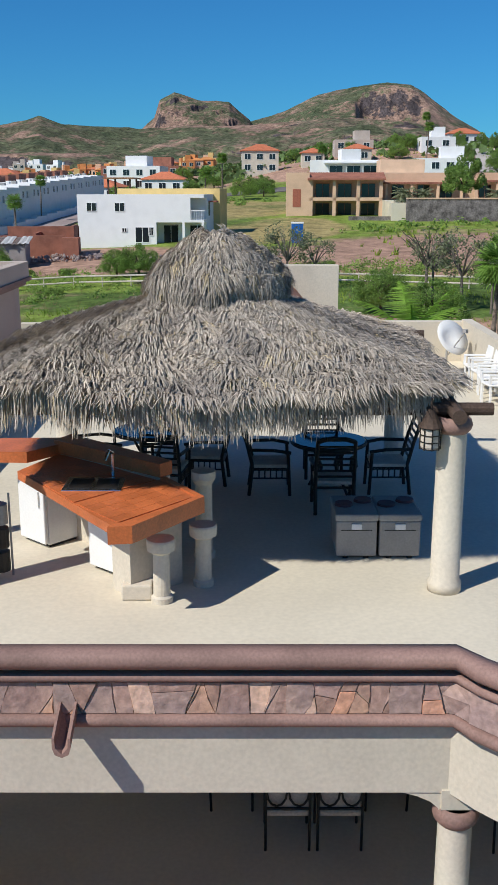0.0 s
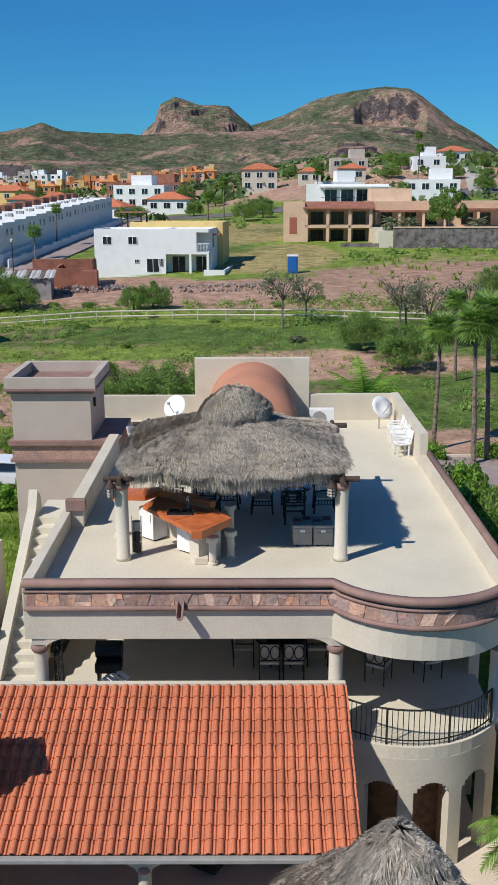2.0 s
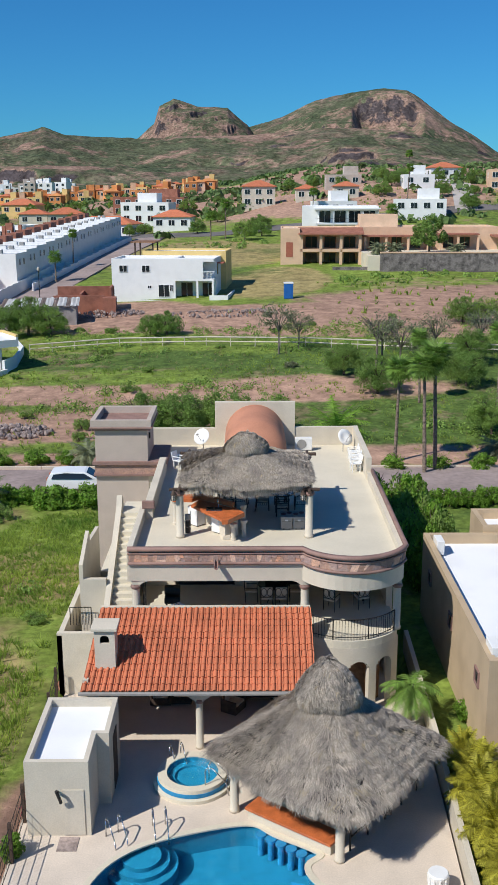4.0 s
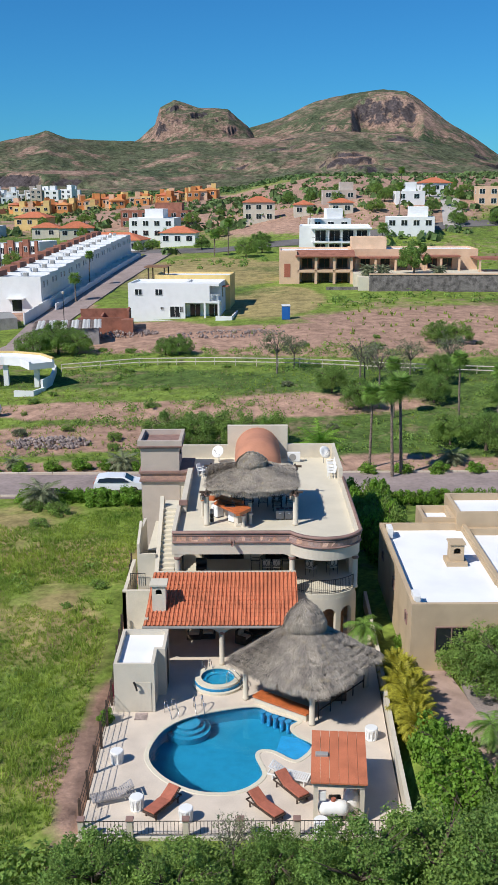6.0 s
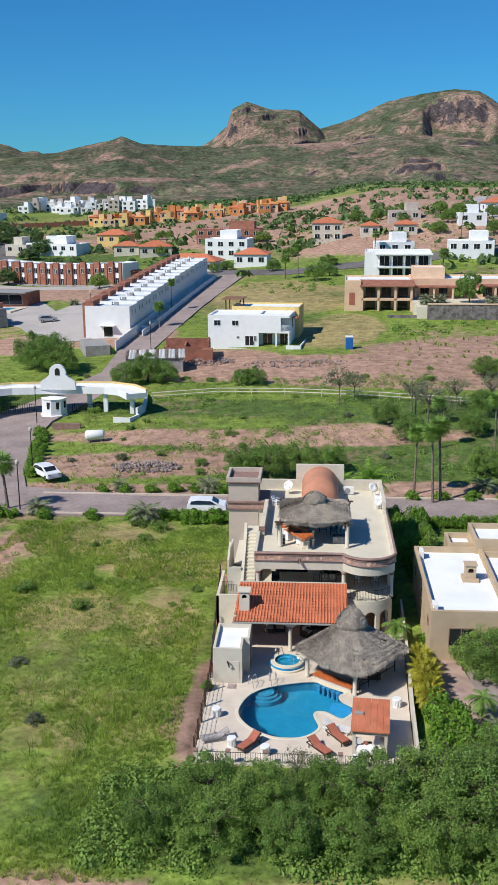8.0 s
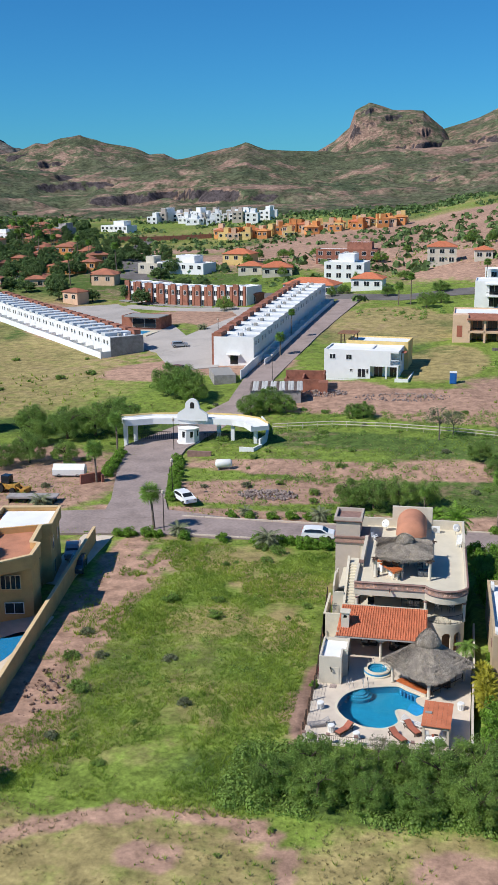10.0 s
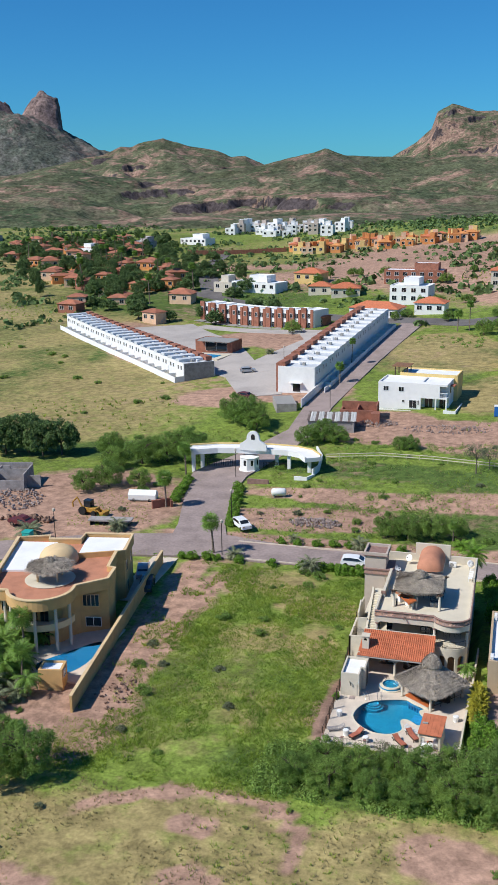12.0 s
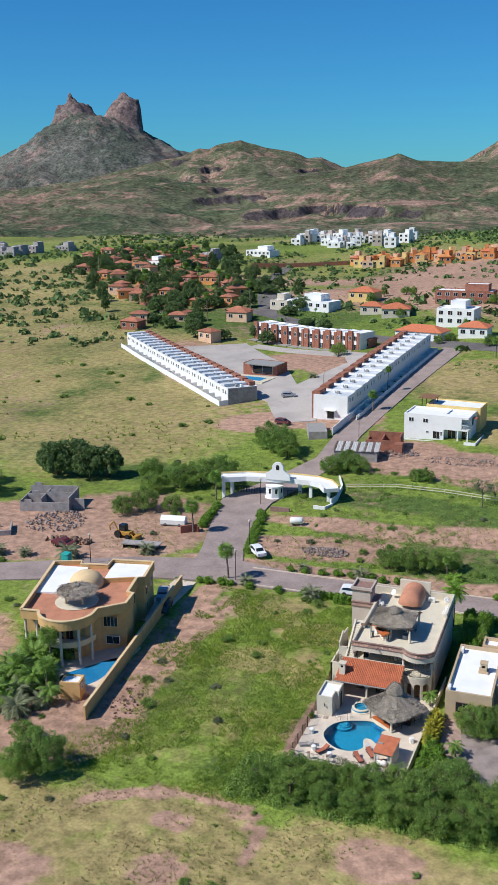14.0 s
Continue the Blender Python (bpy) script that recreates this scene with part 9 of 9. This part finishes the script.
bloom = mat("bougainvillea_blossom", (0.42, 0.07, 0.13), 0.7, 3, 0.2, 0.0, island=0.3, thin=0.4)
set_plant("bougainvillea", "small red-flowering bougainvillea against the service block", "shrub", -7.32, 0.3, (0.3, 0.75, 0.95), 0, "garden shrubs", (("foliage", leaf_mesh("blossom", bloom, 91, 14, 60, 0.10, 0.5, bush_shape(0.8, 1.0))), ("stem", stem_me)), z=0.0)
# mesquite thicket before the villa and trees round about
MES = [(-6.0, -14.0, 0.8), (-3.2, -14.6, 0.85), (0.2, -13.4, 0.72), (3.2, -14.2, 0.95), (6.0, -13.6, 1.05), (8.6, -14.8, 1.2), (11.5, -13.4, 1.2), (14.5, -14.6, 1.15), (17.5, -13, 1.2), (-8.6, -16.5, 0.7), (-5.2, -17.0, 0.85), (-1.5, -17.2, 0.7), (2.0, -17.6, 0.75), (6.0, -17.4, 0.9), (10, -17.8, 0.95), (13.5, -17.2, 1.0), (20, -16, 1.1), (22, -10, 1.1), (10.8, -11, 1.0),
       (11.4, 1.6, 1.0), (13.6, 1.9, 0.95), (12.2, 0.4, 0.9), (15.5, 1.6, 0.9), (18.0, 0.5, 1.0), (-33.0, -21.5, 1.25), (-34.5, -23.5, 1.0), (-38, -17, 0.7), (-36, -33, 0.6), (-41, -26, 0.8), (-48, -18, 1.0),
       (-60, 76, 1.5), (-56, 79, 1.7), (-52.5, 82, 1.6), (-50, 78, 1.2), (-64, 72, 1.1), (-46, 103, 1.8), (-50, 106, 1.6), (-43.5, 100, 1.3), (-64, 58, 1.1), (-60.5, 61, 1.2), (-55, 62, 0.9), (-68, 80, 1.3), (-98, 60, 1.8), (-104, 66, 1.8),
       (-30.5, 91, 1.1), (-27.5, 93, 1.3), (-24.5, 92, 1.0), (-12, 89, 0.75), (-10, 88.5, 0.85), (-2, 47.5, 1.0), (-5.5, 46.8, 1.1), (-8.5, 47.2, 1.0), (1.5, 48.5, 0.8), (22, 46, 1.1), (26, 44, 1.0), (19, 48, 0.9), (30, 50, 1.2), (34, 46, 1.1), (28, 60, 1.0), (20, 62, 0.9), (11.5, 60, 0.9), (33, 58, 1.1), (9, 66, 0.8), (26, 92, 0.95), (29, 92.5, 0.9), (-40, 196, 1.0), (-8, 128, 1.0), (-1, 199, 1.2), (3, 206, 1.0), (-13, 222, 1.0), (-62, 214, 1.3), (22, 70, 0.9), (40, 66, 1.2), (46, 60, 1.3)]
for k, (x, y, s) in enumerate(MES):
    set_plant("mesquite_tree", "spreading mesquite tree with fine green leaves", "tree", x, y, (s, s, s * pr_.uniform(0.85, 1.05)), pr_.uniform(0, 360), "mesquite trees", (("trunk", mesq_tr[k % 2]), ("crown", mesq_me[k % 3])))
for x, y, s in ((-90, 77, 1.5), (-86, 79, 1.6), (-82, 77.5, 1.45), (-78.5, 79, 1.4), (-93, 80, 1.3)):
    set_plant("ficus_tree", "dense dark green ficus tree", "tree", x, y, s, pr_.uniform(0, 360), "ficus trees", (("trunk", mesq_tr[0]), ("crown", shade_me[0])))
for x, y, s in ((3.0, 76.5, 1.25), (5.2, 77.5, 1.0), (14.5, 66.5, 1.3), (16.5, 66, 1.0), (19.0, 72.5, 1.1), (24, 74, 1.2), (13.2, 70, 1.2), (-1.2, -12.2, 0.55)):
    set_plant("thin_tree", "half-bare spindly tree with sparse pale leaves", "tree", x, y, s, pr_.uniform(0, 360), "half-bare trees", (("trunk", thin_tr), ("crown", thin_me)))
set_plant("bare_tree", "grey leafless tree on the bank", "tree", 12.6, 69.5, 1.35, 40, "half-bare trees", (("trunk", thin_tr),))
for k in range(200):
    a = pr_.random()
    x, y = -118 - 150 * a + pr_.uniform(-46, 42), 258 + 230 * a + pr_.uniform(-34, 46)
    set_plant("village_tree", "large dark tree between the village houses", "tree", x, y, (pr_.uniform(0.8, 1.7),) * 2 + (pr_.uniform(0.8, 1.6),), pr_.uniform(0, 360), "village trees", (("trunk", mesq_tr[1]), ("crown", pr_.choice(shade_me))))
for k in range(26):
    a = pr_.random()
    palms("village_palm", "tall palm between the village houses", "village palms", tall_palm, ((-120 - 150 * a + pr_.uniform(-40, 40), 255 + 230 * a + pr_.uniform(-30, 40), pr_.uniform(1.3, 1.7)),))
for k in range(75):
    x, y = pr_.uniform(-75, 100), pr_.uniform(222, 335)
    set_plant("town_tree", "green street tree between the town houses", "tree", x, y, (pr_.uniform(0.6, 1.3),) * 2 + (pr_.uniform(0.6, 1.2),), pr_.uniform(0, 360), "town trees", (("trunk", mesq_tr[1]), ("crown", pr_.choice(mesq_me))))


def inside_any(x, y, rects):
    return any(a < x < c and b < y < d for a, b, c, d in rects)


KEEP_OFF = ((-9, -10.5, 6.6, 25), (7, 2, 22, 20), (-55, -6, -34.5, 31), (-130, 33, 130, 40), (-45, 38, -33, 84), (-33, 96, -3, 136), (-50, 112, -22, 220), (5, 138, 66, 172), (8, -10, 20, 2), (-95, 34, -62, 64))
for k in range(150):
    while True:
        x, y = pr_.uniform(-75, 48), pr_.uniform(-34, 98)
        if not inside_any(x, y, KEEP_OFF):
            break
    s = pr_.uniform(0.35, 1.15)
    if y < -20:
        s *= 0.55
    set_plant("scrub_bush", "low green desert scrub bush", "bush", x, y, (s, s, s * pr_.uniform(0.6, 0.9)), pr_.uniform(0, 360), "scrub bushes", (("foliage", pr_.choice(bush_me)), ("stem", stem_me)))
for k in range(60):
    x, y = pr_.uniform(-150, -70), pr_.uniform(95, 240)
    if x + y * 0.9 > 75 or inside_any(x, y, ((-130, 140, -60, 190),)) and x > -0.9 * (y - 142) - 80:
        continue
    s = pr_.uniform(0.5, 1.6)
    set_plant("field_bush", "round green bush on the dry field", "bush", x, y, (s, s, s * 0.7), pr_.uniform(0, 360), "field bushes", (("foliage", pr_.choice(bush_me[:3])), ("stem", stem_me)))


# countless small growth, as joined stuff
def scatter(name, label, m, n, place, seed, blades, h, w):
    """Tufts of upright blades."""
    r = np.random.RandomState(seed)
    P = place(r, n)
    k = len(P)
    base = np.repeat(P, blades, axis=0)
    q = len(base)
    a = r.uniform(0, 2 * np.pi, q)
    sc = np.repeat(r.uniform(0.5, 1.35, k), blades)
    hh = h * sc * r.uniform(0.6, 1.2, q)
    rad = r.uniform(0, 0.35, q) * h * sc
    o = np.stack([np.cos(a) * rad, np.sin(a) * rad, np.zeros(q)], 1)
    t = r.uniform(0, 2 * np.pi, q)
    side = np.stack([np.cos(t), np.sin(t), np.zeros(q)], 1) * (w * sc)[:, None]
    lean = np.stack([np.cos(a), np.sin(a), np.zeros(q)], 1) * (hh * r.uniform(0.2, 0.7, q))[:, None]
    b = base + o
    tip = b + lean + np.stack([np.zeros(q), np.zeros(q), hh], 1)
    co = np.stack([b - side, b + side, tip], 1).reshape(-1, 3)
    me = bpy.data.meshes.new(name)
    me.from_pydata(co.tolist(), [], np.arange(3 * q).reshape(-1, 3).tolist())
    me.materials.append(m)
    ob = new(name, me)
    return tagged(ob, label, "grass", kind="stuff")


def field(x0, x1, y0, y1, keep, thr=-9.0, size=10, seed=1):
    def f(r, n):
        x, y = r.uniform(x0, x1, n), r.uniform(y0, y1, n)
        ok = np.ones(n, bool)
        for a, b, c, d in keep:
            ok &= ~((x > a) & (x < c) & (y > b) & (y < d))
        ok &= vnoise(x, y, size, seed) > thr
        x, y = x[ok], y[ok]
        return np.stack([x, y, ground_z(x, y) - 0.02], 1)
    return f


scatter("lot_grass", "rough knee-high green grass on the empty lot", grass_tuft, 46000, field(-34, -8.6, -20, 31.0, ((-55, -12, -29.6, 30),), -0.25, 6, 3), 1, 7, 0.26, 0.016)
scatter("lot_weeds", "taller green weeds on the empty lot", grass_tuft, 5000, field(-33, -9, -18, 30, ((-55, -12, -33.2, 30),), 0.2, 5, 4), 2, 14, 0.50, 0.022)
scatter("dry_grass", "straw-coloured dry grass tufts", grass_dry, 9000, field(-60, 40, -45, 100, KEEP_OFF + ((-33, -10, -9, 34),), 0.0, 12, 5), 3, 8, 0.30, 0.018)
scatter("bank_grass", "green grass and weeds on the bank", grass_tuft, 22000, field(-60, 50, -45, 98, KEEP_OFF + ((-33, -10, -9, 34),), -0.1, 11, 6), 4, 8, 0.34, 0.022)
scatter("meadow_grass", "patchy grass on the far fields", grass_tuft, 9000, field(-200, 100, 98, 330, KEEP_OFF[5:] + ((-150, 125, -22, 260), (-26, 108, 15, 205)), 0.1, 24, 7), 5, 5, 0.6, 0.12)


def shrub_stuff(name, label, m, n, place, seed, leaves=9, size=0.55, high=1.4):
    """Many far shrubs as loose leaf masses in one mesh."""
    r = np.random.RandomState(seed)
    P = place(r, n)
    k = len(P)
    sc = np.repeat(r.uniform(0.45, 1.35, k) ** 1.4, leaves)
    base = np.repeat(P, leaves, axis=0)
    q = len(base)
    d = r.normal(size=(q, 3))
    d[:, 2] = np.abs(d[:, 2]) * 0.7
    d /= np.linalg.norm(d, axis=1)[:, None]
    c = base + d * (high * sc * r.uniform(0.5, 1.0, q))[:, None]
    t = np.cross(d, r.normal(size=(q, 3)))
    t /= np.linalg.norm(t, axis=1)[:, None]
    s = np.cross(d, t)
    L = (size * high * sc * r.uniform(0.7, 1.3, q))[:, None]
    co = np.stack([c - t * L, c + s * L * 0.8 + d * L * 0.3, c + t * L, c - s * L * 0.8], 1).reshape(-1, 3)
    me = bpy.data.meshes.new(name)
    me.from_pydata(co.tolist(), [], np.arange(4 * q).reshape(-1, 4).tolist())
    me.materials.append(m)
    return tagged(new(name, me), label, "scrub", kind="stuff")


TOWN = ((-150, 125, -22, 260), (5, 138, 66, 172), (-50, 112, -22, 235), (-33, 96, -3, 136), (10, 195, 36, 212))
shrub_stuff("far_scrub", "countless dark scrub bushes on the rising ground", leaf_village, 6200, field(-420, 260, 215, 700, TOWN, -0.15, 60, 11), 11, 9, 0.5, 1.7)
shrub_stuff("far_scrub_dark", "dark green thicket on the far plain", leaf_village, 4200, field(-420, 260, 260, 760, TOWN, 0.05, 70, 12), 12, 9, 0.5, 2.2)
shrub_stuff("bank_scrub", "dense low scrub on the bank behind the street", leaf_bush, 1500, field(-24, 60, 46, 92, ((-30, 48, -10, 56),), 0.0, 10, 13), 13, 70, 0.10, 0.8)
shrub_stuff("slope_scrub", "scrub beside the stone wall and fields", leaf_bush, 700, field(-20, 66, 124, 200, TOWN + ((-20, 118, 2, 136),), 0.1, 14, 14), 14, 30, 0.2, 0.9)
shrub_stuff("lot_scrub", "low bushy weeds dotted over the empty lot", leaf_bush, 260, field(-31, -9.2, -16, 30, (), 0.1, 7, 16), 16, 60, 0.11, 0.55)
scatter("foreground_dry_grass", "straw-coloured grass on the trodden ground", grass_dry, 9000, field(-40, 25, -48, -19.0, ((-20, -23.5, -5, -18.8), (-18.5, -27, -12.5, -23), (1, -27.5, 11, -20.5), (-8.5, -28.5, -4.5, -21)), -0.1, 6, 17), 17, 7, 0.22, 0.016)
shrub_stuff("thicket_fill", "low green undergrowth before the villa", leaf_bush, 900, field(-12, 22, -19, -11.2, (), -0.3, 6, 15), 15, 110, 0.09, 0.8)
